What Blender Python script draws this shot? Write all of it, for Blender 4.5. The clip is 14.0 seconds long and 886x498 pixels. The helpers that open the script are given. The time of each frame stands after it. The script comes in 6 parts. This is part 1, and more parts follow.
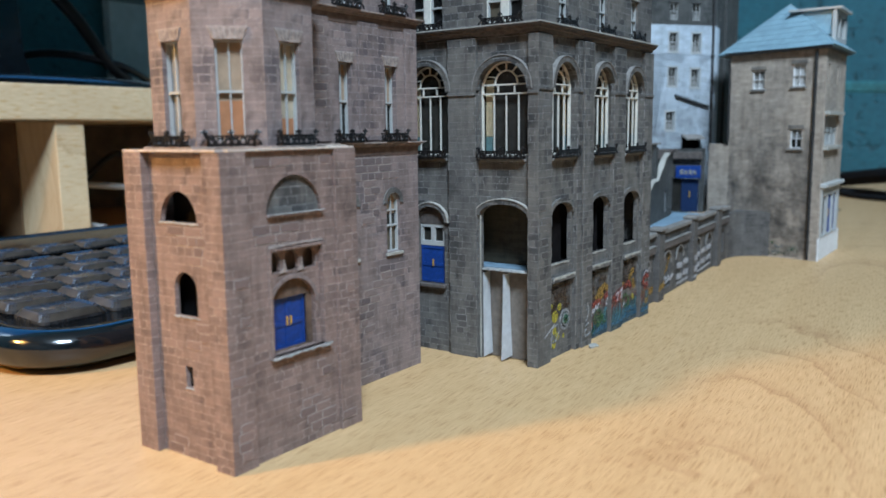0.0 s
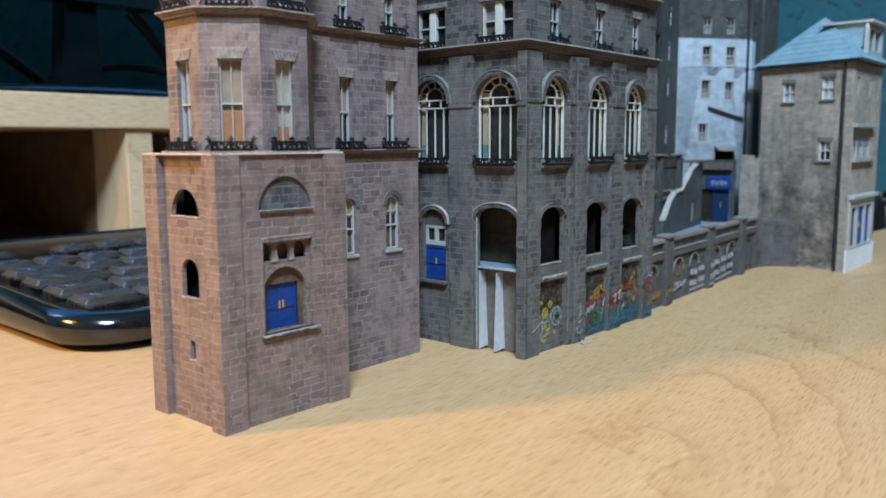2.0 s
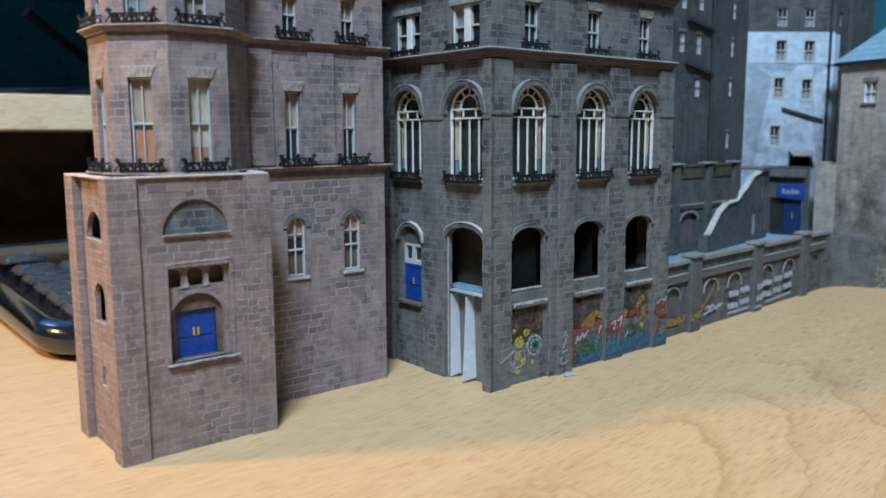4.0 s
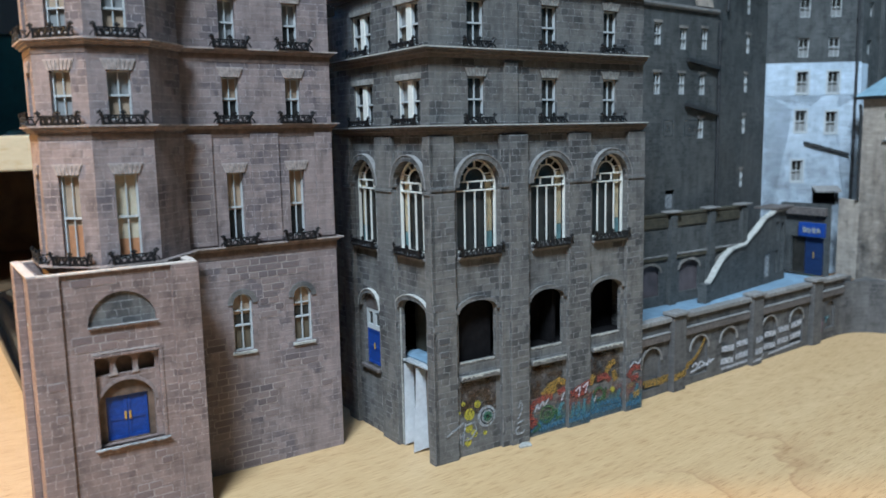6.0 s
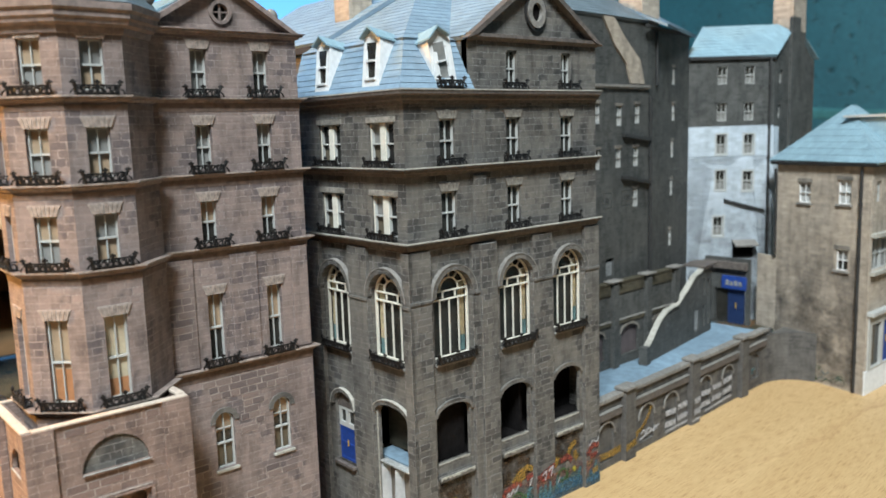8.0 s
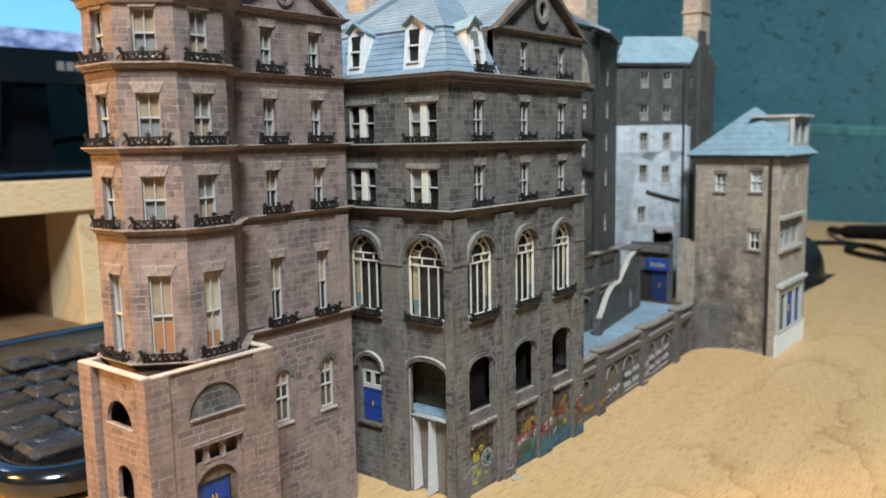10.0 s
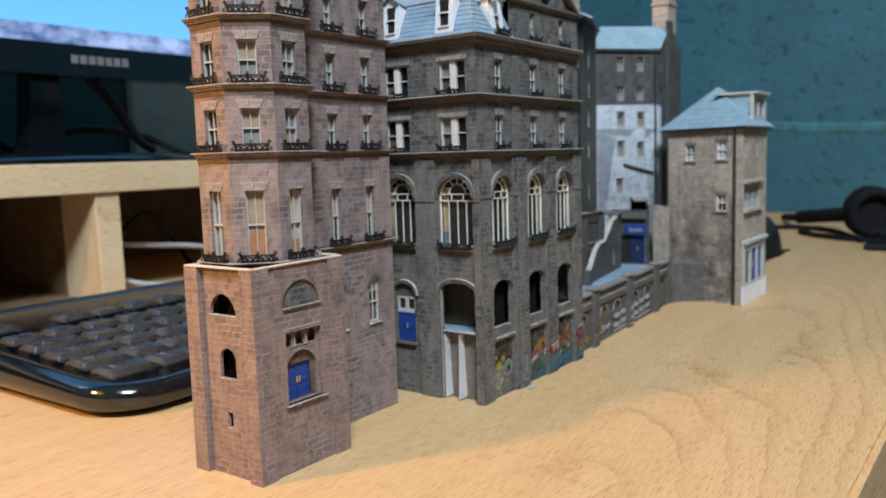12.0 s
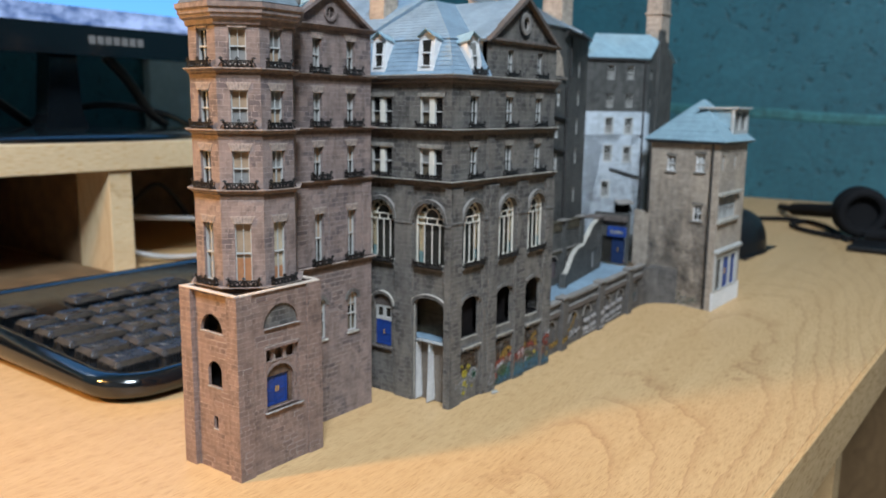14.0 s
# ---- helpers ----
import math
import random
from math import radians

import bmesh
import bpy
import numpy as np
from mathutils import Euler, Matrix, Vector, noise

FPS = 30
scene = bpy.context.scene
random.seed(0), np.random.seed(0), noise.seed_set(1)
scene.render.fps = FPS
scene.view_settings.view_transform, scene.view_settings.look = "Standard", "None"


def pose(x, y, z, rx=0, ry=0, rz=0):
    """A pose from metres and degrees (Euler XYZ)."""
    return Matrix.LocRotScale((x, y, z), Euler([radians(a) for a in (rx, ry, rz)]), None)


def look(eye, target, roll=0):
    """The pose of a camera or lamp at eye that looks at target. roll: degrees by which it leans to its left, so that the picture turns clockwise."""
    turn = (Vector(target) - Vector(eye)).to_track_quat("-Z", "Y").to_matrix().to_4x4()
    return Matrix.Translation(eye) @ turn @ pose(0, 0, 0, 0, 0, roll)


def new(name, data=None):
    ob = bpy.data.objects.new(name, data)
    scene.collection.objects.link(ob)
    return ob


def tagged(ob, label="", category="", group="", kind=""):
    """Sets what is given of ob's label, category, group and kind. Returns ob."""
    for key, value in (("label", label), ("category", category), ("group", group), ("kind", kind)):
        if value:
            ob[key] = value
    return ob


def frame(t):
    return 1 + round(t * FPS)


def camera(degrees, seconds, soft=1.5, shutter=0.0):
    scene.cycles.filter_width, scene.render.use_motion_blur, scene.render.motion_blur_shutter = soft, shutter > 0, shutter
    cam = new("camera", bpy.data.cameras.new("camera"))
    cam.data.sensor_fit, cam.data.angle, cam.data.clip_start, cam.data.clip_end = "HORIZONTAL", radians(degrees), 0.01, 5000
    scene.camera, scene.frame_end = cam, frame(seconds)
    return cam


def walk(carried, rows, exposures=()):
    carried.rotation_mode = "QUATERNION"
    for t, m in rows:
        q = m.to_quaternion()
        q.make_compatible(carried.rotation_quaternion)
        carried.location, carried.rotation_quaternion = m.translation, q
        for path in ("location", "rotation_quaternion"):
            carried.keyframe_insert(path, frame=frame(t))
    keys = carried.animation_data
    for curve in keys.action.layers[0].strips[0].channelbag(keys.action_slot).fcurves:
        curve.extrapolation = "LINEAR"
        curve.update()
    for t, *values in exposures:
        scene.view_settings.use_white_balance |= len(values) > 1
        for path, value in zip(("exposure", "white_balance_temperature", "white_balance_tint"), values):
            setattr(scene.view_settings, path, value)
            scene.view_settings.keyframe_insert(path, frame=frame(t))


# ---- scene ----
cam = camera(57.2, 14.0, soft=1.7)
cam.data.dof.use_dof, cam.data.dof.focus_distance, cam.data.dof.aperture_fstop = True, 0.25, 20.0
PATH = [
    (0, (0.126, -0.103, 0.069), (-1.022, 1.509, -0.216), -0.7),
    (0.5, (0.136, -0.107, 0.067), (-1.052, 1.481, -0.195), -0.7),
    (1, (0.145, -0.108, 0.067), (-1.081, 1.45, -0.194), -0.5),
    (1.5, (0.152, -0.106, 0.068), (-1.116, 1.418, -0.192), -0.4),
    (2, (0.159, -0.105, 0.068), (-1.141, 1.393, -0.189), -0.3),
    (2.5, (0.165, -0.097, 0.069), (-1.185, 1.356, -0.189), -0.2),
    (3, (0.171, -0.085, 0.072), (-1.232, 1.314, -0.204), 0.2),
    (5.5, (0.2, -0.024, 0.086), (-1.445, 1.082, -0.181), -1.3),
    (6, (0.205, -0.022, 0.097), (-1.444, 1.074, -0.187), -1.2),
    (6.5, (0.206, -0.022, 0.109), (-1.429, 1.088, -0.196), -1.1),
    (7, (0.205, -0.024, 0.119), (-1.406, 1.119, -0.197), -1.3),
    (7.5, (0.201, -0.03, 0.131), (-1.362, 1.171, -0.207), -1.2),
    (7.7, (0.199, -0.034, 0.131), (-1.342, 1.2, -0.188), -1.5),
    (10, (0.173, -0.101, 0.121), (-1.069, 1.444, -0.143), -1.1),
    (10.5, (0.173, -0.118, 0.112), (-1.033, 1.458, -0.137), -1.4),
    (11, (0.172, -0.133, 0.104), (-0.998, 1.472, -0.132), -1.7),
    (11.5, (0.177, -0.147, 0.098), (-0.984, 1.466, -0.125), -2.2),
    (12, (0.183, -0.157, 0.097), (-0.982, 1.453, -0.128), -1.8),
    (12.5, (0.182, -0.155, 0.107), (-0.983, 1.447, -0.169), -0.2),
    (13, (0.181, -0.142, 0.114), (-1.001, 1.438, -0.215), 0.9),
    (13.5, (0.19, -0.145, 0.121), (-0.998, 1.426, -0.224), 1.1),
    (14, (0.213, -0.169, 0.129), (-0.971, 1.406, -0.213), 0.7),
]
walk(cam, [(t, look(eye, target, roll)) for t, eye, target, roll in PATH],
     [(0.0, -0.15, 5750, 6), (3.0, -0.13, 5450, 6), (5.5, -0.03, 5300, 6), (6.5, 0.15, 6350, 6), (7.5, 0.27, 7000, 7), (10.0, 0.10, 7150, 10), (11.0, 0.0, 6950, 11), (12.0, -0.15, 6550, 12), (13.0, -0.18, 6400, 11), (14.0, -0.16, 6500, 11)])


# ---- world, lights, exposure ----
def rgb(r, g, b):
    return (r, g, b, 1.0)


world = bpy.data.worlds.new("room_air")
world.use_nodes = True
scene.world = world
world.node_tree.nodes["Background"].inputs["Color"].default_value = rgb(0.55, 0.72, 1.0)
world.node_tree.nodes["Background"].inputs["Strength"].default_value = 0.13


def area_lamp(name, eye, target, size, watts, colour, label, spread=180.0):
    data = bpy.data.lights.new(name, "AREA")
    data.shape, data.size, data.energy, data.color = "DISK", size, watts, colour
    data.spread = radians(spread)
    ob = new(name, data)
    ob.matrix_world = look(eye, target)
    return tagged(ob, label, "lamp")


area_lamp("ceiling_light", (0.84, -0.76, 1.58), (0.0, 0.2, 0.05), 0.5, 77.0, (0.76, 0.885, 1.0), "cool white round light hanging from the ceiling")
area_lamp("desk_lamp", (-0.235, -0.392, 0.345), (-0.02, 0.08, 0.04), 0.06, 1.10, (1.0, 0.51, 0.12), "warm shaded lamp shining low across the desk", 96.0)


# ---- materials ----
def material(name, rough=0.6, metal=0.0, spec=0.4):
    m = bpy.data.materials.new(name)
    m.use_nodes = True
    t = m.node_tree
    b = t.nodes["Principled BSDF"]
    b.inputs["Roughness"].default_value = rough
    b.inputs["Metallic"].default_value = metal
    b.inputs["Specular IOR Level"].default_value = spec
    return m, t, b


def node(t, kind, **values):
    n = t.nodes.new(kind)
    for k, v in values.items():
        n.inputs[k.replace("_", " ")].default_value = v
    return n


def mix(t, a, b, fac, how="MIX"):
    n = t.nodes.new("ShaderNodeMix")
    n.data_type, n.blend_type = "RGBA", how
    for i, v in ((0, fac), (6, a), (7, b)):
        if isinstance(v, bpy.types.NodeSocket):
            t.links.new(v, n.inputs[i])
        else:
            n.inputs[i].default_value = v
    return n.outputs[2]


def maths(t, op, a, b=0.0):
    n = t.nodes.new("ShaderNodeMath")
    n.operation = op
    for i, v in ((0, a), (1, b)):
        if isinstance(v, bpy.types.NodeSocket):
            t.links.new(v, n.inputs[i])
        else:
            n.inputs[i].default_value = v
    return n.outputs[0]


def ramp(t, fac, *stops):
    n = t.nodes.new("ShaderNodeValToRGB")
    while len(n.color_ramp.elements) < len(stops):
        n.color_ramp.elements.new(0.5)
    for e, (p, c) in zip(n.color_ramp.elements, stops):
        e.position, e.color = p, c if len(c) == 4 else (*c, 1.0)
    t.links.new(fac, n.inputs[0])
    return n.outputs[0]


def grey(v):
    return (v, v, v, 1.0)


def coords(t, kind, scale=(1, 1, 1), turn=(0, 0, 0)):
    c = t.nodes.new("ShaderNodeTexCoord")
    m = t.nodes.new("ShaderNodeMapping")
    m.inputs["Scale"].default_value = scale
    m.inputs["Rotation"].default_value = turn
    t.links.new(c.outputs[kind], m.inputs["Vector"])
    return m.outputs["Vector"]


def noise_of(t, vec, scale, detail=3.0, rough=0.55):
    n = node(t, "ShaderNodeTexNoise", Scale=scale, Detail=detail, Roughness=rough)
    t.links.new(vec, n.inputs["Vector"])
    return n.outputs["Fac"]


def bump(t, b, height, strength, distance):
    n = node(t, "ShaderNodeBump", Strength=strength, Distance=distance)
    t.links.new(height, n.inputs["Height"])
    t.links.new(n.outputs["Normal"], b.inputs["Normal"])


def masonry(name, base, dark, light, mortar, width=4.6, height=1.9, darks=0.5, joints=0.6, rough=0.75, blotch=0.85):
    """Stonework printed on card; the UV map is in millimetres."""
    m, t, b = material(name, rough, 0.0, 0.3)
    uv = coords(t, "UV")
    wob = node(t, "ShaderNodeTexNoise", Scale=0.6, Detail=2.0)
    t.links.new(uv, wob.inputs["Vector"])
    warp = t.nodes.new("ShaderNodeVectorMath")
    warp.operation = "MULTIPLY_ADD"
    t.links.new(wob.outputs["Color"], warp.inputs[0])
    warp.inputs[1].default_value = (0.7, 0.45, 0.0)
    t.links.new(uv, warp.inputs[2])
    br = node(t, "ShaderNodeTexBrick", Color1=grey(0), Color2=grey(1), Mortar=grey(0.5), Scale=1.0)
    br.inputs["Mortar Size"].default_value = 0.14
    br.inputs["Mortar Smooth"].default_value = 0.3
    br.inputs["Brick Width"].default_value = width
    br.inputs["Row Height"].default_value = height
    br.offset, br.offset_frequency, br.squash, br.squash_frequency = 0.43, 2, 0.62, 3
    t.links.new(warp.outputs[0], br.inputs["Vector"])
    tint = maths(t, "MULTIPLY", br.outputs["Color"], 1.0)
    patch = noise_of(t, coords(t, "UV", (1, 0.75, 1)), 0.062, 4.0, 0.6)
    here = ramp(t, patch, (0.485, grey(0)), (0.56, grey(1)))
    stain = noise_of(t, uv, 0.03, 5.0, 0.62)
    fine = noise_of(t, uv, 2.4, 4.0, 0.7)
    grit = noise_of(t, uv, 1.1, 5.0, 0.75)
    streak = noise_of(t, coords(t, "UV", (0.16, 1.5, 1)), 1.0, 4.0, 0.6)
    runs = noise_of(t, coords(t, "UV", (0.30, 0.045, 1)), 1.0, 4.0, 0.6)
    blot = noise_of(t, coords(t, "UV", (1, 0.7, 1)), 0.13, 5.0, 0.65)
    c = mix(t, base, light, ramp(t, stain, (0.35, grey(0)), (0.60, grey(0.85))))
    c = mix(t, c, ramp(t, tint, (0.0, grey(1.08)), (1.0, grey(0.88))), 1.0, "MULTIPLY")
    pick = maths(t, "MULTIPLY", ramp(t, tint, (0.22, grey(0.15)), (0.62, grey(1))), here)
    c = mix(t, c, dark, maths(t, "MULTIPLY", pick, darks))
    c = mix(t, c, ramp(t, blot, (0.30, grey(0.50)), (0.45, grey(0.93)), (0.70, grey(1.18))), blotch, "MULTIPLY")
    c = mix(t, c, ramp(t, runs, (0.28, grey(0.58)), (0.48, grey(1.0)), (0.75, grey(1.16))), blotch, "MULTIPLY")
    c = mix(t, c, ramp(t, streak, (0.25, grey(0.76)), (0.75, grey(1.20))), 0.8, "MULTIPLY")
    c = mix(t, c, ramp(t, fine, (0.25, grey(0.72)), (0.75, grey(1.22))), 0.55, "MULTIPLY")
    broken = maths(t, "MULTIPLY", br.outputs["Fac"], ramp(t, grit, (0.45, grey(0.10)), (0.56, grey(1))))
    joint = maths(t, "MULTIPLY", broken, ramp(t, patch, (0.44, grey(0.38)), (0.54, grey(1))))
    c = mix(t, c, mortar, maths(t, "MULTIPLY", joint, joints))
    c = mix(t, c, mortar, maths(t, "MULTIPLY", ramp(t, grit, (0.66, grey(0)), (0.74, grey(0.6))), here))
    t.links.new(c, b.inputs["Base Color"])
    h = maths(t, "SUBTRACT", fine, maths(t, "MULTIPLY", br.outputs["Fac"], 0.8))
    bump(t, b, h, 0.5, 0.00012)
    return m


def loose_stone(name, pale, deep, rough=0.75):
    """Single stones, each with a shade of its own."""
    m, t, b = material(name, rough, 0.0, 0.3)
    info = t.nodes.new("ShaderNodeObjectInfo")
    ob = coords(t, "Object")
    n = noise_of(t, ob, 1500.0, 4.0, 0.65)
    c = mix(t, pale, deep, ramp(t, info.outputs["Random"], (0.2, grey(0)), (1.0, grey(0.8))))
    c = mix(t, c, ramp(t, n, (0.25, grey(0.66)), (0.75, grey(1.3))), 0.8, "MULTIPLY")
    t.links.new(c, b.inputs["Base Color"])
    bump(t, b, n, 0.4, 0.0001)
    return m


def painted(name, colour, rough=0.5, vary=0.25, scale=900.0, spec=0.4, metal=0.0, relief=0.00006):
    """Paint, plastic, card and metal with a fine mottle."""
    m, t, b = material(name, rough, metal, spec)
    ob = coords(t, "Object")
    n = noise_of(t, ob, scale, 4.0, 0.6)
    big = noise_of(t, ob, scale * 0.06, 3.0)
    c = mix(t, colour, ramp(t, n, (0.3, grey(1 - vary)), (0.7, grey(1 + vary))), 1.0, "MULTIPLY")
    c = mix(t, c, ramp(t, big, (0.3, grey(1 - vary * 0.7)), (0.7, grey(1 + vary * 0.7))), 1.0, "MULTIPLY")
    t.links.new(c, b.inputs["Base Color"])
    r = ramp(t, n, (0.2, grey(max(rough - 0.1, 0.03))), (0.8, grey(min(rough + 0.1, 1))))
    t.links.new(r, b.inputs["Roughness"])
    if relief:
        bump(t, b, n, 0.35, relief)
    return m


PINK = masonry("pink_stone_card", rgb(0.212, 0.164, 0.152), rgb(0.082, 0.070, 0.078), rgb(0.262, 0.200, 0.180), rgb(0.46, 0.39, 0.36), 4.1, 1.9, 0.65, 0.55, blotch=0.8)
GREY = masonry("grey_stone_card", rgb(0.123, 0.115, 0.107), rgb(0.036, 0.035, 0.036), rgb(0.162, 0.145, 0.126), rgb(0.36, 0.35, 0.34), 4.5, 2.0, 0.7, 0.5, blotch=0.9)
DULL = masonry("dull_stone_card", rgb(0.066, 0.067, 0.064), rgb(0.028, 0.031, 0.032), rgb(0.088, 0.087, 0.082), rgb(0.15, 0.15, 0.14), 3.0, 1.4, 0.5, 0.3)
TAN = masonry("tan_stone_card", rgb(0.370, 0.310, 0.255), rgb(0.190, 0.168, 0.150), rgb(0.46, 0.38, 0.305), rgb(0.30, 0.265, 0.225), 4.2, 1.8, 0.35, 0.15, 0.75, 0.7)
LIME = masonry("limewash_card", rgb(0.43, 0.485, 0.54), rgb(0.25, 0.26, 0.26), rgb(0.50, 0.555, 0.61), rgb(0.54, 0.58, 0.62), 6.0, 2.6, 0.10, 0.04, 0.75, 0.35)
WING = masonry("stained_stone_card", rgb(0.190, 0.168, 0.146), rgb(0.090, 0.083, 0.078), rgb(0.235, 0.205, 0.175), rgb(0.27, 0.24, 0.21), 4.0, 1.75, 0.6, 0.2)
RETAIN = masonry("dark_grey_stone_card", rgb(0.096, 0.089, 0.084), rgb(0.036, 0.034, 0.035), rgb(0.124, 0.113, 0.103), rgb(0.24, 0.23, 0.22), 4.0, 1.8, 0.6, 0.3)
MOSS_DIM = masonry("mossy_dim_stone_card", rgb(0.060, 0.052, 0.034), rgb(0.030, 0.027, 0.020), rgb(0.09, 0.075, 0.05), rgb(0.10, 0.10, 0.08), 3.0, 1.3, 0.5, 0.2)
ROSE = masonry("rose_stone_card", rgb(0.216, 0.152, 0.130), rgb(0.120, 0.088, 0.083), rgb(0.252, 0.176, 0.149), rgb(0.45, 0.36, 0.31), 4.2, 1.85, 0.5, 0.72)
STONE_R = loose_stone("rose_loose_stone", rgb(0.232, 0.161, 0.138), rgb(0.128, 0.092, 0.086))
STONE_P = loose_stone("pink_loose_stone", rgb(0.205, 0.155, 0.140), rgb(0.098, 0.078, 0.080))
STONE_D = loose_stone("grey_loose_stone", rgb(0.135, 0.122, 0.110), rgb(0.048, 0.045, 0.046))
BED_P = painted("pale_pink_mortar", rgb(0.35, 0.295, 0.265), 0.85, 0.3, 900)
BED_D = painted("pale_grey_mortar", rgb(0.24, 0.23, 0.215), 0.85, 0.35, 900)
TRIM_P = painted("pink_string_course", rgb(0.205, 0.158, 0.143), 0.7, 0.35, 500)
VOUSS_P = painted("pale_pink_arch_stone", rgb(0.285, 0.230, 0.200), 0.75, 0.4, 900)
VOUSS_D = painted("cream_grey_arch_stone", rgb(0.225, 0.205, 0.178), 0.75, 0.4, 900)
TRIM_D = painted("brown_string_course", rgb(0.106, 0.088, 0.079), 0.7, 0.35, 700)
TRIM_G = painted("grey_stone_trim", rgb(0.205, 0.190, 0.175), 0.75, 0.3, 800)
TRIM_T = painted("pale_cap_trim", rgb(0.36, 0.34, 0.30), 0.75, 0.3, 900)
CARD = painted("cut_card_edge", rgb(0.52, 0.43, 0.36), 0.8, 0.2, 800)
WHITE_CARD = painted("white_card", rgb(0.70, 0.70, 0.70), 0.7, 0.1, 500)
# Near-black colour that stands in for the shade of open hollows.
SHADE_CARD = painted("shade_black_card", rgb(0.010, 0.009, 0.009), 0.9, 0.3, 500, 0.03)
SASH = painted("white_sash_paint", rgb(0.41, 0.41, 0.395), 0.6, 0.1, 1500)
FAN = painted("cream_fan_window_paint", rgb(0.66, 0.62, 0.54), 0.6, 0.1, 1500)
BLUE = painted("blue_door_paint", rgb(0.012, 0.045, 0.215), 0.5, 0.25, 900)
NAVY = painted("navy_door_paint", rgb(0.012, 0.028, 0.085), 0.5, 0.25, 900)
FOAM = painted("matte_black_foam", rgb(0.010, 0.010, 0.011), 0.85, 0.3, 500, 0.1)
BRASS = painted("brass_paint", rgb(0.70, 0.42, 0.08), 0.4, 0.1, 900, metal=0.5)
IRON = painted("black_brown_ironwork", rgb(0.008, 0.007, 0.007), 0.4, 0.3, 1500)
GLASS = painted("dark_window_film", rgb(0.030, 0.028, 0.024), 0.22, 0.3, 250, 0.5, relief=0)
TAN_PANE = painted("tan_blind_film", rgb(0.34, 0.245, 0.165), 0.4, 0.2, 250, 0.4, relief=0)
ORANGE_PANE = painted("orange_lit_film", rgb(0.40, 0.18, 0.085), 0.4, 0.2, 250, 0.4, relief=0)
CREAM_PANE = painted("cream_curtain", rgb(0.66, 0.54, 0.34), 0.6, 0.15, 400)
BLIND_PANE = painted("pale_tan_blind_film", rgb(0.46, 0.39, 0.28), 0.5, 0.2, 300, relief=0)
TEAL_PANE = painted("teal_curtain_hem", rgb(0.22, 0.36, 0.36), 0.6, 0.2, 400)
PALE_PANE = painted("pale_grey_pane", rgb(0.22, 0.215, 0.205), 0.35, 0.2, 300, relief=0)
MILK_PANE = painted("milky_white_blind", rgb(0.46, 0.455, 0.44), 0.5, 0.15, 300, relief=0)
BLACK_PANE = painted("black_window_film", rgb(0.010, 0.010, 0.010), 0.3, 0.3, 250, 0.4, relief=0)
SHADE_BROWN = painted("pinkish_brown_band", rgb(0.150, 0.106, 0.088), 0.75, 0.35, 500)
BROWN = painted("brown_stained_stone", rgb(0.120, 0.078, 0.054), 0.75, 0.4, 500)
DIM_PANE = painted("dim_olive_film", rgb(0.105, 0.085, 0.058), 0.35, 0.25, 250, 0.4, relief=0)
LIP = painted("pale_chipped_lip", rgb(0.33, 0.335, 0.33), 0.75, 0.35, 900)
NICHE = painted("dusky_brown_plaster", rgb(0.098, 0.078, 0.080), 0.8, 0.3, 200)
STREET = painted("blue_grey_street_card", rgb(0.170, 0.250, 0.320), 0.7, 0.25, 300)
PIPE = painted("black_drainpipe", rgb(0.028, 0.027, 0.027), 0.55, 0.2, 900)


def slates(name, colour, dark, course=2.1):
    m, t, b = material(name, 0.55, 0.0, 0.4)
    uv = coords(t, "UV")
    br = node(t, "ShaderNodeTexBrick", Color1=grey(0.7), Color2=grey(1.2), Mortar=grey(0.45), Scale=1.0)
    br.inputs["Mortar Size"].default_value = 0.07
    br.inputs["Brick Width"].default_value = 3.4
    br.inputs["Row Height"].default_value = course
    t.links.new(uv, br.inputs["Vector"])
    big = noise_of(t, uv, 0.06, 4.0)
    fine = noise_of(t, coords(t, "UV", (0.3, 2.5, 1)), 1.0, 4.0)
    c = mix(t, colour, dark, ramp(t, big, (0.42, grey(0)), (0.72, grey(0.8))))
    c = mix(t, c, br.outputs["Color"], 0.35, "MULTIPLY")
    c = mix(t, c, ramp(t, fine, (0.25, grey(0.75)), (0.75, grey(1.2))), 0.6, "MULTIPLY")
    t.links.new(c, b.inputs["Base Color"])
    bump(t, b, fine, 0.3, 0.0001)
    return m


SLATE = slates("blue_slate_card", rgb(0.215, 0.30, 0.38), rgb(0.145, 0.205, 0.26))
SLATE_T = slates("pale_teal_slate_card", rgb(0.25, 0.375, 0.44), rgb(0.19, 0.285, 0.34))
SLATE_D = slates("dark_slate_card", rgb(0.16, 0.20, 0.23), rgb(0.09, 0.11, 0.13))


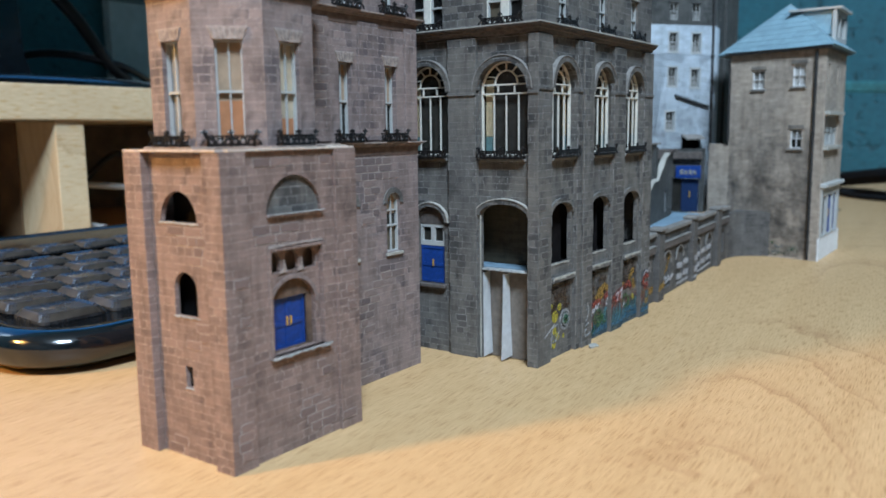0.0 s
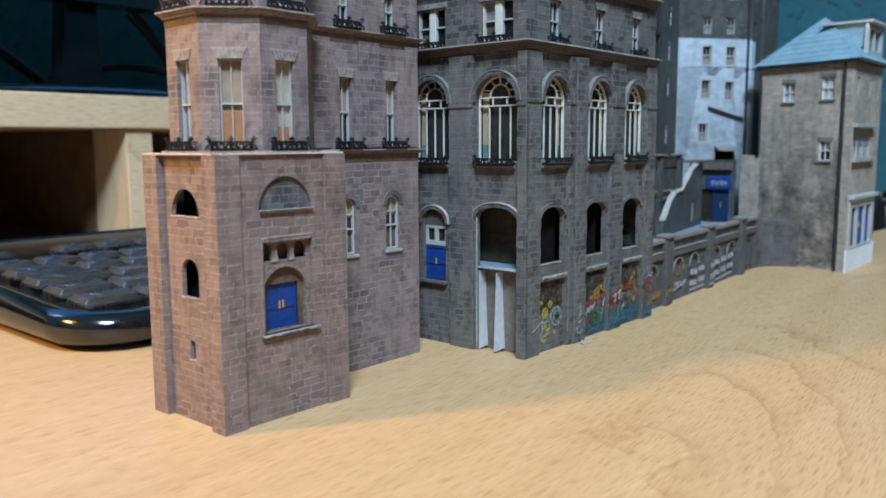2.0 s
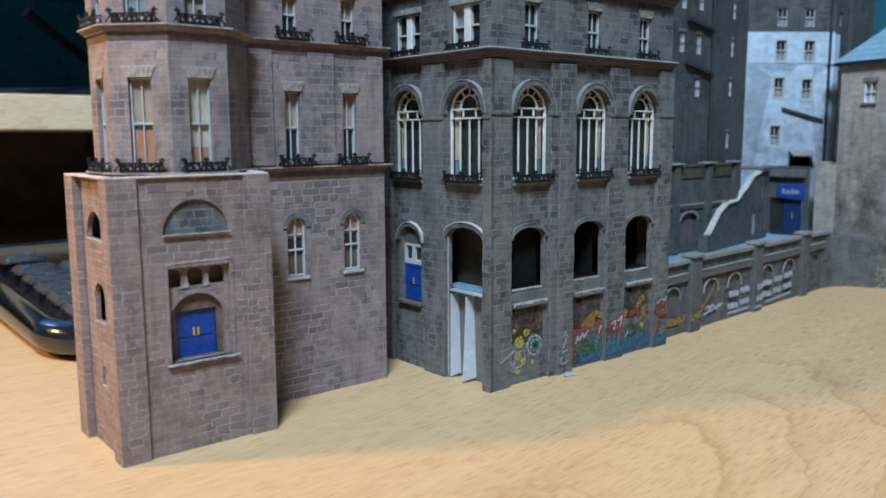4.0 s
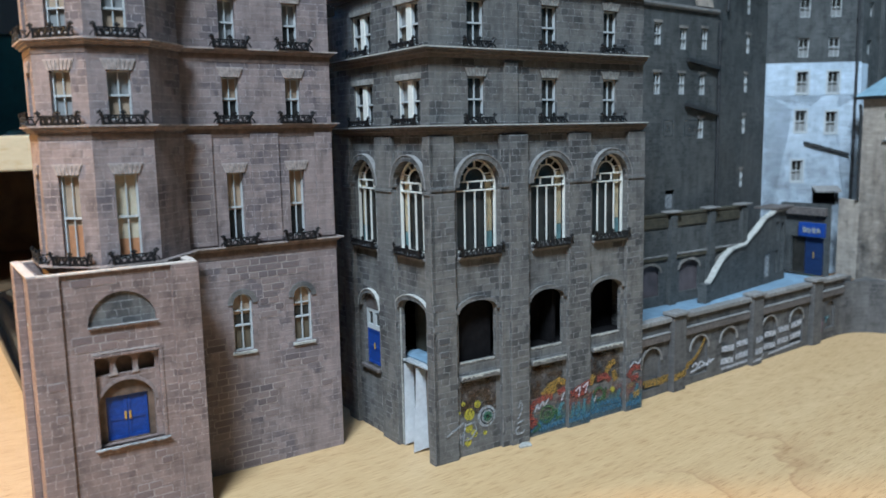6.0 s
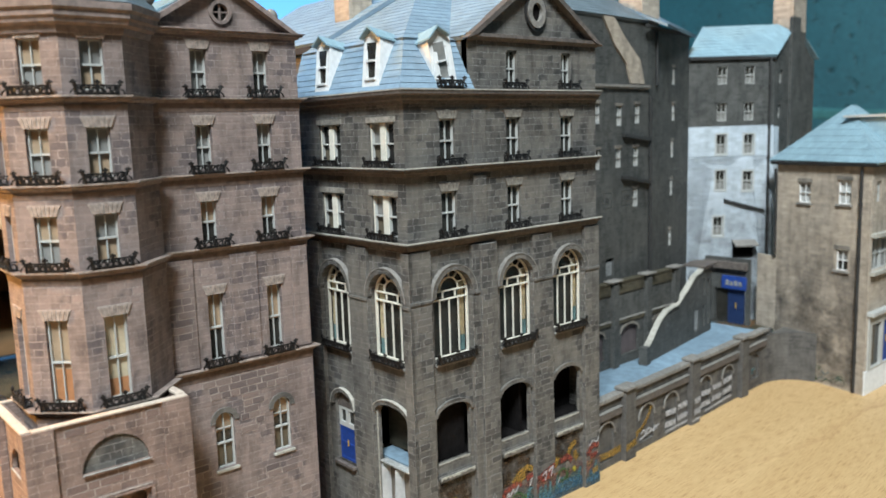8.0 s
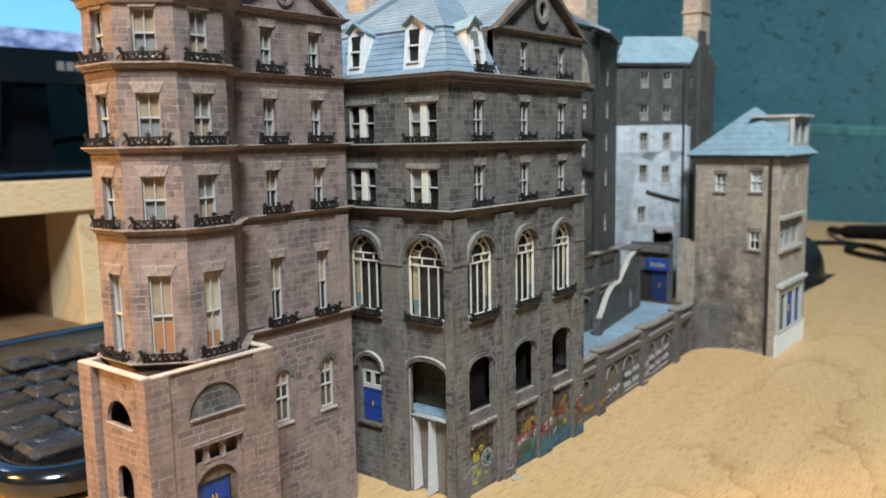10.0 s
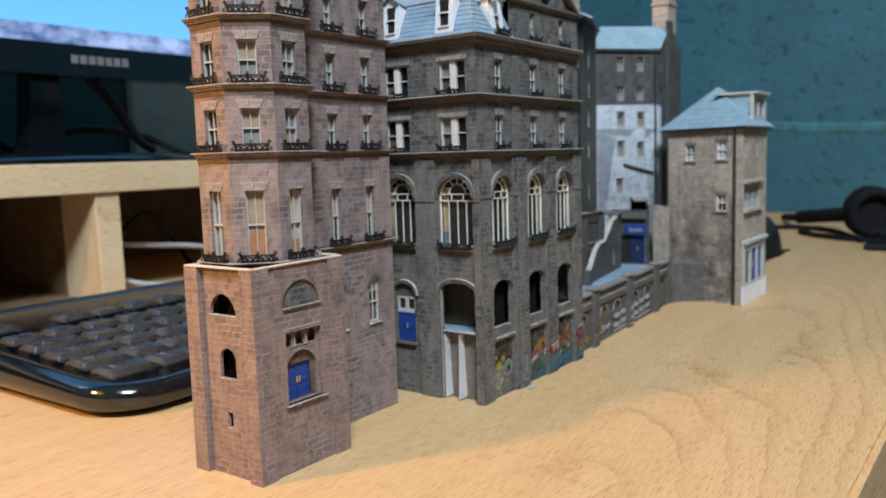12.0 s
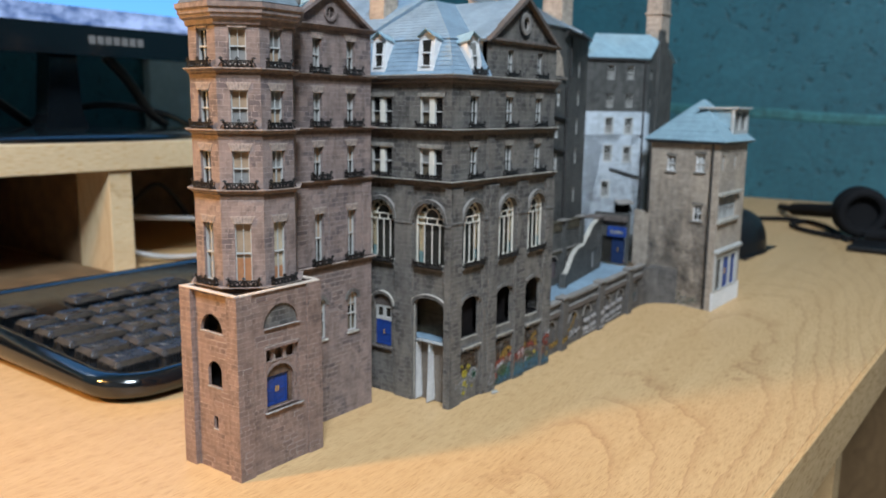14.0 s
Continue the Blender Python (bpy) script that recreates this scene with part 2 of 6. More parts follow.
def timber(name, pale, deep, line, gloss=0.35, along=(0, 0, 0), figure=None, flecks=0.72):
    """Veneer whose grain runs along y before the turn."""
    m, t, b = material(name, gloss, 0.0, 0.35)
    ob = coords(t, "Object", (1, 1, 1), along)
    stretch = t.nodes.new("ShaderNodeMapping")
    stretch.inputs["Scale"].default_value = (11.0, 4.0, 9.0)
    t.links.new(ob, stretch.inputs["Vector"])
    cathedral = noise_of(t, stretch.outputs[0], 1.0, 1.5, 0.4)
    sep = t.nodes.new("ShaderNodeSeparateXYZ")
    t.links.new(ob, sep.inputs[0])
    wobble = noise_of(t, ob, 45.0, 3.0, 0.6)
    if figure:
        off = maths(t, "ADD", sep.outputs["X"], -figure[2])
        grow = maths(t, "ADD", maths(t, "MULTIPLY", sep.outputs["Y"], 15.0), maths(t, "MULTIPLY", maths(t, "MULTIPLY", off, off), 850.0))
        grow = maths(t, "ADD", grow, maths(t, "ADD", maths(t, "MULTIPLY", cathedral, 6.5), maths(t, "MULTIPLY", wobble, 0.9)))
    else:
        grow = maths(t, "ADD", maths(t, "MULTIPLY", sep.outputs["X"], 58.0), maths(t, "ADD", maths(t, "MULTIPLY", cathedral, 8.0), maths(t, "MULTIPLY", wobble, 0.7)))
    rings = maths(t, "FRACT", grow)
    lines = ramp(t, rings, (0.0, grey(0.80)), (0.04, grey(0.34)), (0.30, grey(0.02)), (0.965, grey(0.0)), (1.0, grey(0.80)))
    st2 = t.nodes.new("ShaderNodeMapping")
    st2.inputs["Scale"].default_value = (4200.0, 140.0, 900.0)
    t.links.new(ob, st2.inputs["Vector"])
    fleck = noise_of(t, st2.outputs[0], 1.0, 2.0, 0.5)
    st3 = t.nodes.new("ShaderNodeMapping")
    st3.inputs["Scale"].default_value = (120.0, 6.0, 40.0)
    t.links.new(ob, st3.inputs["Vector"])
    band = noise_of(t, st3.outputs[0], 1.0, 4.0, 0.6)
    where = ramp(t, noise_of(t, ob, 4.0, 2.0), (0.35, grey(0.40)), (0.60, grey(0.85)))
    if figure:
        where = maths(t, "MULTIPLY", where, ramp(t, maths(t, "MULTIPLY", maths(t, "ADD", sep.outputs["X"], -figure[0]), 1 / (figure[1] - figure[0])), (0.0, grey(0.06)), (1.0, grey(1))))
    c = mix(t, pale, deep, ramp(t, band, (0.33, grey(0)), (0.70, grey(0.8))))
    c = mix(t, c, line, maths(t, "MULTIPLY", lines, where))
    c = mix(t, c, ramp(t, fleck, (0.33, (flecks, flecks * 0.88, flecks * 0.72)), (0.45, grey(1.0)), (0.56, grey(1.0)), (0.70, grey(1.12))), 1.0, "MULTIPLY")
    t.links.new(c, b.inputs["Base Color"])
    r = ramp(t, fleck, (0.3, grey(gloss + 0.12)), (0.7, grey(gloss - 0.05)))
    t.links.new(r, b.inputs["Roughness"])
    bump(t, b, fleck, 0.25, 0.00008)
    return m


BEECH = timber("beech_veneer", rgb(0.560, 0.368, 0.186), rgb(0.480, 0.302, 0.142), rgb(0.29, 0.135, 0.050), 0.42, (0, 0, -0.06), (0.050, 0.080, 0.0825), 0.66)
PINE = timber("pale_pine", rgb(0.66, 0.53, 0.34), rgb(0.57, 0.43, 0.26), rgb(0.45, 0.31, 0.17), 0.5, flecks=0.9)
EDGE = timber("brown_desk_edge", rgb(0.24, 0.145, 0.070), rgb(0.18, 0.105, 0.05), rgb(0.11, 0.06, 0.03), 0.5)
DESK_EDGE = timber("beech_edge_strip", rgb(0.58, 0.37, 0.18), rgb(0.50, 0.31, 0.145), rgb(0.33, 0.19, 0.08), 0.5)
BLACK = painted("black_plastic", rgb(0.008, 0.008, 0.009), 0.35, 0.2, 600, 0.35)
GLOSS = painted("gloss_black_plastic", rgb(0.004, 0.006, 0.008), 0.12, 0.15, 200, 0.9, relief=0)
KEY = painted("worn_black_key_plastic", rgb(0.020, 0.020, 0.021), 0.27, 0.5, 260, 0.75)
KEYWORN_LIT = painted("rubbed_lit_key_edge", rgb(0.034, 0.030, 0.025), 0.35, 0.5, 300, 0.5)
KEYMARK = painted("white_key_print", rgb(0.20, 0.20, 0.19), 0.5, 0.1, 900)
CABLE_W = painted("grey_cable", rgb(0.42, 0.41, 0.40), 0.5, 0.1, 500)
LOGO = painted("silver_print", rgb(0.17, 0.17, 0.17), 0.4, 0.1, 900)
FLOOR = painted("dark_carpet", rgb(0.06, 0.055, 0.05), 0.95, 0.3, 300)
CEIL = painted("unseen_ceiling_paint", rgb(0.50, 0.50, 0.49), 0.9, 0.05, 30)
ROOMWALL = painted("unseen_wall_paint", rgb(0.22, 0.20, 0.18), 0.85, 0.08, 20)


def teal_wall():
    m, t, b = material("teal_painted_blockwork", 0.55, 0.0, 0.4)
    ob = coords(t, "Object")
    fine = noise_of(t, ob, 150.0, 6.0, 0.68)
    pits = noise_of(t, ob, 85.0, 3.0, 0.6)
    big = noise_of(t, ob, 7.0, 4.0)
    c = mix(t, rgb(0.016, 0.090, 0.124), rgb(0.024, 0.118, 0.158), ramp(t, big, (0.3, grey(0)), (0.7, grey(1))))
    c = mix(t, c, rgb(0.006, 0.040, 0.052), ramp(t, pits, (0.60, grey(0)), (0.68, grey(0.8))))
    c = mix(t, c, ramp(t, fine, (0.3, grey(0.75)), (0.7, grey(1.25))), 0.7, "MULTIPLY")
    t.links.new(c, b.inputs["Base Color"])
    h = maths(t, "SUBTRACT", fine, ramp(t, pits, (0.58, grey(0)), (0.70, grey(1))))
    bump(t, b, h, 0.4, 0.003)
    return m


TEAL = teal_wall()


def ink(name, colour):
    """Spray paint that lets the wall show through in specks."""
    m = painted(name, colour, 0.7, 0.25, 1200)
    t = m.node_tree
    n = noise_of(t, coords(t, "UV"), 0.9, 5.0, 0.7)
    t.links.new(ramp(t, n, (0.32, grey(0.18)), (0.58, grey(0.80))), t.nodes["Principled BSDF"].inputs["Alpha"])
    return m


INK = {k: ink(k + "_spray_paint", v) for k, v in dict(yellow=rgb(0.42, 0.36, 0.045), white=rgb(0.34, 0.34, 0.34), pale=rgb(0.50, 0.49, 0.50), black=rgb(0.02, 0.02, 0.02), green=rgb(0.05, 0.15, 0.08),
       red=rgb(0.24, 0.055, 0.04), orange=rgb(0.30, 0.175, 0.04), teal=rgb(0.075, 0.17, 0.19), blue=rgb(0.055, 0.135, 0.20), pink=rgb(0.28, 0.16, 0.22), leaf=rgb(0.05, 0.11, 0.04)).items()}


def screen_glow():
    """The lit screen: a snowy range under a blue sky."""
    m, t, b = material("lit_screen", 0.25)
    ob = coords(t, "Object")
    sep = t.nodes.new("ShaderNodeSeparateXYZ")
    t.links.new(ob, sep.inputs[0])
    peaks = noise_of(t, coords(t, "Object", (0, 9, 0)), 1.0, 4.0, 0.45)
    line = maths(t, "ADD", maths(t, "MULTIPLY", peaks, 0.26), -0.103)
    below = maths(t, "LESS_THAN", sep.outputs["Z"], line)
    snow = ramp(t, noise_of(t, coords(t, "Object", (1, 1, 1.6), (0.6, 0, 0)), 32.0, 5.0, 0.65), (0.38, rgb(0.04, 0.08, 0.20)), (0.62, rgb(0.26, 0.36, 0.60)))
    sky = ramp(t, sep.outputs["Z"], (0.0, rgb(0.12, 0.38, 0.80)), (0.16, rgb(0.02, 0.24, 0.70)))
    c = mix(t, sky, snow, below)
    b.inputs["Base Color"].default_value = grey(0.01)
    t.links.new(c, b.inputs["Emission Color"])
    b.inputs["Emission Strength"].default_value = 1.9
    return m


SCREEN = screen_glow()


# ---- building helpers (all numbers in millimetres) ----
S = 0.001
WORLD = {}
MESHES = {}


def thing(name, x, y, z, label, category, group="", kind=""):
    ob = new(name)
    ob.empty_display_size = 0.01
    ob.location = (x * S, y * S, z * S)
    WORLD[ob] = Matrix.Translation((x * S, y * S, z * S))
    return tagged(ob, label, category, group, kind)


def data_of(name, bm, *mats):
    """Normals, a box-mapped UV map in millimetres, and materials."""
    bmesh.ops.recalc_face_normals(bm, faces=bm.faces)
    uv = bm.loops.layers.uv.new("UVMap")
    for f in bm.faces:
        n = f.normal
        a = max(range(3), key=lambda i: abs(n[i]))
        for l in f.loops:
            p = l.vert.co * 1000
            l[uv].uv = ((p.y, p.z), (p.x, p.z), (p.x, p.y))[a]
    me = bpy.data.meshes.new(name)
    bm.to_mesh(me)
    bm.free()
    for m in mats:
        me.materials.append(m)
    return me


def put(name, me, parent, m=None, label=""):
    ob = new(name, me)
    m = m or Matrix()
    if parent:
        ob.parent = parent
        ob.matrix_parent_inverse = WORLD[parent].inverted()
    ob.matrix_basis = m
    WORLD[ob] = m
    return tagged(ob, label)


def part(name, bm, mat, parent, label="", m=None):
    return put(name, data_of(name, bm, mat), parent, m, label)


def smooth(ob, angle=40.0):
    for p in ob.data.polygons:
        p.use_smooth = True
    ob.data.set_sharp_from_angle(angle=radians(angle))
    return ob


class Face:
    """A wall plane: u runs to the right as seen from outside, z up, w outwards."""

    def __init__(self, p, q):
        self.p, self.q = Vector((*p, 0)), Vector((*q, 0))
        self.u = (self.q - self.p).normalized()
        self.n = self.u.cross(Vector((0, 0, 1)))
        self.length = (self.q - self.p).length

    def m(self, u=0.0, z=0.0, w=0.0):
        o = (self.p + self.u * u + self.n * w) * S
        y = -self.n
        return Matrix(((self.u.x, y.x, 0, o.x), (self.u.y, y.y, 0, o.y), (0, 0, 1, z * S), (0, 0, 0, 1)))


from mathutils.geometry import tessellate_polygon


def rect(u0, z0, u1, z1):
    return [(u0, z0), (u1, z0), (u1, z1), (u0, z1)]


def arch(u0, z0, u1, spring, rise, n=10):
    """An opening with a round or flat arched head."""
    c, r = (u0 + u1) / 2, (u1 - u0) / 2
    return [(u0, z0), (u1, z0)] + [(c + r * math.cos(math.pi * i / n), spring + rise * math.sin(math.pi * i / n)) for i in range(n + 1)]


def plate_into(bm, outline, holes, front, back):
    """A flat slab with holes between the depths front and back (towards the inside)."""
    loops = [outline] + list(holes)
    flat = [p for l in loops for p in l]
    fv = [bm.verts.new((u * S, front * S, z * S)) for u, z in flat]
    bv = [bm.verts.new((u * S, back * S, z * S)) for u, z in flat]
    for tri in tessellate_polygon([[Vector((u, z, 0)) for u, z in l] for l in loops]):
        if len(set(tri)) == 3:
            for vs in (fv, bv):
                try:
                    bm.faces.new([vs[i] for i in tri])
                except ValueError:
                    pass
    k = 0
    for l in loops:
        for i in range(len(l)):
            a, b = k + i, k + (i + 1) % len(l)
            bm.faces.new((fv[a], fv[b], bv[b], bv[a]))
        k += len(l)


def plate(outline, holes=(), thick=2.0, front=0.0):
    bm = bmesh.new()
    plate_into(bm, outline, holes, front, front + thick)
    return bm


def box_into(bm, x0, y0, z0, x1, y1, z1, bev=0.0):
    made = bmesh.ops.create_cube(bm, size=1.0)["verts"]
    for v in made:
        v.co = Vector(((x0 + x1) / 2 + v.co.x * (x1 - x0), (y0 + y1) / 2 + v.co.y * (y1 - y0), (z0 + z1) / 2 + v.co.z * (z1 - z0))) * S
    if bev:
        edges = list({e for v in made for e in v.link_edges})
        bmesh.ops.bevel(bm, geom=edges, offset=bev * S, segments=2, affect="EDGES", profile=0.5)
    return bm


def box(x0, y0, z0, x1, y1, z1, bev=0.0):
    return box_into(bmesh.new(), x0, y0, z0, x1, y1, z1, bev)


def tube_into(bm, pts, r, sides=6, cap=True):
    """A round bar along a line of points (mm)."""
    pts = [Vector(p) for p in pts]
    rings = []
    for i, p in enumerate(pts):
        d = (pts[min(i + 1, len(pts) - 1)] - pts[max(i - 1, 0)]).normalized()
        a = d.orthogonal().normalized() if i == 0 else (a - d * a.dot(d)).normalized()
        b = d.cross(a)
        rings.append([bm.verts.new((p + (a * math.cos(2 * math.pi * k / sides) + b * math.sin(2 * math.pi * k / sides)) * r) * S) for k in range(sides)])
    for r0, r1 in zip(rings, rings[1:]):
        for k in range(sides):
            bm.faces.new((r0[k], r0[(k + 1) % sides], r1[(k + 1) % sides], r1[k]))
    if cap:
        bm.faces.new(rings[0])
        bm.faces.new(rings[-1])
    return bm


def sweep(profile, path, closed=False):
    """A moulding: profile points (out, z) carried along a plan line with mitred corners. Outside lies to the right of the line."""
    bm = bmesh.new()
    pts = [Vector(p) for p in path]
    n = len(pts)
    rings = []
    for i, p in enumerate(pts):
        prev = pts[i - 1] if i or closed else None
        nxt = pts[(i + 1) % n] if i < n - 1 or closed else None
        ds = [d.normalized() for d in ((p - prev) if prev is not None else None, (nxt - p) if nxt is not None else None) if d is not None]
        ns = [Vector((d.y, -d.x)) for d in ds]
        m = sum(ns, Vector((0, 0))).normalized()
        m = m / max(m.dot(ns[0]), 0.3)
        rings.append([bm.verts.new(((p.x + m.x * o) * S, (p.y + m.y * o) * S, z * S)) for o, z in profile])
    k = len(profile)
    for i in range(n if closed else n - 1):
        a, b = rings[i], rings[(i + 1) % n]
        for j in range(k):
            bm.faces.new((a[j], a[(j + 1) % k], b[(j + 1) % k], b[j]))
    if not closed:
        bm.faces.new(rings[0])
        bm.faces.new(rings[-1])
    return bm


def course(z, out=2.0, h=2.4):
    """A string course in three steps; its top lies at z."""
    return [(-0.5, z - h), (out * 0.35, z - h), (out * 0.45, z - h * 0.62), (out * 0.75, z - h * 0.55), (out * 0.8, z - h * 0.25), (out, z - h * 0.2), (out, z), (-0.5, z)]


def ring_arch(u0, u1, spring, rise, wide, n=12):
    """A band that follows an arch, as an outline."""
    c, r = (u0 + u1) / 2, (u1 - u0) / 2
    outer = [(c + (r + wide) * math.cos(math.pi * i / n), spring + (rise + wide) * math.sin(math.pi * i / n)) for i in range(n + 1)]
    inner = [(c + r * math.cos(math.pi * i / n), spring + rise * math.sin(math.pi * i / n)) for i in range(n, -1, -1)]
    return outer + inner


# ---- windows, balconies, doors ----
def sash_mesh(w, h, bars=1, mat=SASH):
    """A sash window standing on its sill's middle: frame, meeting rail and glazing bars."""
    key = ("sash", round(w, 1), round(h, 1), bars, mat.name)
    if key not in MESHES:
        bm = bmesh.new()
        f = 0.36
        plate_into(bm, rect(-w / 2, 0, w / 2, h), [rect(-w / 2 + f, f, w / 2 - f, h - f)], 0.0, 0.8)
        box_into(bm, -w / 2 + f, -0.15, h * 0.48, w / 2 - f, 0.6, h * 0.48 + 0.5)
        for i in range(bars):
            u = -w / 2 + w * (i + 1) / (bars + 1)
            box_into(bm, u - 0.14, 0.05, f, u + 0.14, 0.55, h * 0.48)
            box_into(bm, u - 0.14, 0.05, h * 0.48 + 0.5, u + 0.14, 0.55, h - f)
        MESHES[key] = data_of("sash", bm, mat)
    return MESHES[key]


def pane_mesh(w, z0, z1, mat):
    key = ("pane", round(w, 1), round(z0, 1), round(z1, 1), mat.name)
    if key not in MESHES:
        MESHES[key] = data_of("pane", box(-w / 2 + 0.3, 0.85, z0, w / 2 - 0.3, 1.1, z1), mat)
    return MESHES[key]


def sash(parent, face, u, z, w, h, panes=((0.0, 1.0, GLASS),), bars=1, deep=1.1, label="", mat=SASH):
    m = face.m(u, z, -deep)
    win = put("window", sash_mesh(w, h, bars, mat), parent, m, label)
    for a, b, film in panes:
        put("pane", pane_mesh(w, 0.2 + a * (h - 0.4), 0.2 + b * (h - 0.4), film), win, m)
    return win


def fan_mesh(w, spring, r):
    """A tall round-headed window: three mullions, a transom and a fan of bars."""
    key = ("fan", w, spring)
    if key not in MESHES:
        bm = bmesh.new()
        f = 0.4
        plate_into(bm, arch(-w / 2, 0, w / 2, spring, r, 16), [arch(-w / 2 + f, f, w / 2 - f, spring, r - f, 16)], 0.0, 0.9)
        for i in range(1, 4):
            u = -w / 2 + w * i / 4
            box_into(bm, u - 0.15, 0.1, f, u + 0.15, 0.6, spring - 1.4)
        box_into(bm, -w / 2 + f, -0.1, spring - 1.4, w / 2 - f, 0.7, spring - 1.0)
        for u in (-w / 6, w / 6):
            box_into(bm, u - 0.18, 0.1, spring - 0.8, u + 0.18, 0.6, spring + 1.4)
        box_into(bm, -w / 2 + f, 0.0, spring + 1.2, w / 2 - f, 0.6, spring + 1.6)
        hub = r * 0.45
        plate_into(bm, ring_arch(-hub, hub, spring + 1.6, hub, 0.4, 10), (), 0.1, 0.6)
        for k in range(1, 6):
            a = math.pi * k / 6
            p, q = Vector((math.cos(a), math.sin(a))), Vector((-math.sin(a), math.cos(a))) * 0.17
            i0, o0 = p * (hub + 0.3) + Vector((0, spring + 1.6)), p * (r - 0.3) + Vector((0, spring + (0 if k in (1, 5) else 0.2)))
            plate_into(bm, [tuple(i0 - q), tuple(o0 - q), tuple(o0 + q), tuple(i0 + q)], (), 0.12, 0.58)
        MESHES[key] = data_of("fan_window", bm, FAN)
    return MESHES[key]


def fan_window(parent, face, u, z, w, spring, r, side):
    m = face.m(u, z, -1.2)
    win = put("window", fan_mesh(w, spring, r), parent, m, "tall cream fan-headed window with dark glass")
    k = "fanpane%.1f" % w
    if k not in MESHES:
        MESHES[k] = data_of("pane", plate(arch(-w / 2 + 0.4, 0.3, w / 2 - 0.4, spring, r - 0.4, 16), (), 0.3, 1.6), GLASS)
        MESHES[k + "c"] = data_of("curtain", drape(w * 0.17, 5.5, spring + 3), CREAM_PANE)
        MESHES[k + "h"] = data_of("hem", drape(w * 0.17, 0.5, 5.4), TEAL_PANE)
    put("pane", MESHES[k], win, m)
    shift = Matrix.Translation((side * w * 0.37 * S, 0, 0))
    put("curtain", MESHES[k + "c"], win, m @ shift)
    put("hem", MESHES[k + "h"], win, m @ shift, "teal curtain hem")
    return win


def drape(w, z0, z1):
    """A folded strip of curtain."""
    bm = bmesh.new()
    n = 9
    row = []
    for i in range(n + 1):
        u, d = -w / 2 + w * i / n, 1.2 + 0.14 * math.sin(i * 2.1)
        row.append((bm.verts.new((u * S, d * S, z0 * S)), bm.verts.new((u * S, d * S, z1 * S))))
    for a, b in zip(row, row[1:]):
        bm.faces.new((a[0], b[0], b[1], a[1]))
    bmesh.ops.solidify(bm, geom=list(bm.faces), thickness=0.08 * S)
    return bm


def railing_mesh(w, out=2.0, h=3.1):
    """A wrought-iron window guard: rails, scrolls and knobbed posts."""
    key = ("railing", w, out, h)
    if key not in MESHES:
        bm = bmesh.new()
        line = [(-w / 2, 0, 0), (-w / 2, -out, 0), (w / 2, -out, 0), (w / 2, 0, 0)]
        for z in (0.25, h * 0.72):
            for a, b in zip(line, line[1:]):
                tube_into(bm, [Vector(a) + Vector((0, 0, z)), Vector(b) + Vector((0, 0, z))], 0.24, 4)
        n = max(4, round(w / 1.7))
        for i in range(n):
            u = -w / 2 + w * (i + 0.5) / n
            for cz, r in ((h * 0.34, h * 0.20), (h * 0.62, h * 0.10)):
                tube_into(bm, [(u + r * math.cos(k * math.pi / 4), -out, cz + r * math.sin(k * math.pi / 4)) for k in range(9)], 0.22, 4, False)
            tube_into(bm, [(u + w / n * 0.5, -out, 0.2), (u + w / n * 0.35, -out, h * 0.45), (u + w / n * 0.5, -out, h * 0.7)], 0.22, 4)
        for y in (-out * 0.5,):
            for s in (-1, 1):
                tube_into(bm, [(s * w / 2, y + 0.7 * math.cos(k * math.pi / 4), h * 0.36 + 0.7 * math.sin(k * math.pi / 4)) for k in range(9)], 0.21, 4, False)
        for u, lean in ((-w / 2, -0.7), (0, 0), (w / 2, 0.7)):
            tube_into(bm, [(u, -out, 0), (u, -out, h * 0.6), (u + lean, -out - abs(lean) * 0.4, h)], 0.3, 5)
            tube_into(bm, [(u + lean - 0.7, -out, h * 0.96), (u + lean + 0.7, -out, h * 0.96)], 0.3, 5)
            tube_into(bm, [(u + lean, -out, h * 0.85), (u + lean, -out, h * 1.14)], 0.3, 5)
            for s in (-1, 1):
                tube_into(bm, [(u + s * 1.5, -out, 0.3), (u + s * 1.1, -out, h * 0.35), (u + s * 0.3, -out, h * 0.55), (u + s * 0.9, -out, h * 0.8)], 0.22, 4)
        box_into(bm, -w / 2, -out, 0.0, w / 2, 0.0, 0.18)
        MESHES[key] = data_of("railing", bm, IRON)
    return MESHES[key]


def balcony(parent, face, u, z, w=11.0):
    return put("balcony_railing", railing_mesh(w), parent, face.m(u, z, 0.0), "black wrought-iron window guard")


def lintel(parent, face, u, z, w, mat):
    """A flat splayed arch of voussoirs over a window."""
    key = ("lintel", round(w, 1), mat.name)
    if key not in MESHES:
        bm = bmesh.new()
        n, h, b, t = 7, 2.3, w + 0.6, w + 2.4
        plate_into(bm, [(-b / 2, 0), (b / 2, 0), (t / 2 + 0.2, h + 0.35), (-t / 2 - 0.2, h + 0.35)], (), -0.22, 0.3)
        MESHES[key] = data_of("lintel", bm, BED_P if mat is TRIM_P else TRIM_D), []
        for i in range(n):
            bm = bmesh.new()
            g = 0.13
            a0, a1 = -0.5 + i / n, -0.5 + (i + 1) / n
            k = 0.3 if i == n // 2 else 0.0
            plate_into(bm, [(a0 * b + g, 0), (a1 * b - g, 0), (a1 * t - g, h + k), (a0 * t + g, h + k)], (), -0.4, -0.12)
            MESHES[key][1].append(data_of("voussoir", bm, VOUSS_P if mat is TRIM_P else VOUSS_D))
    m = face.m(u, z, 0.0)
    head = put("lintel", MESHES[key][0], parent, m)
    for me in MESHES[key][1]:
        put("voussoir", me, head, m)
    return head


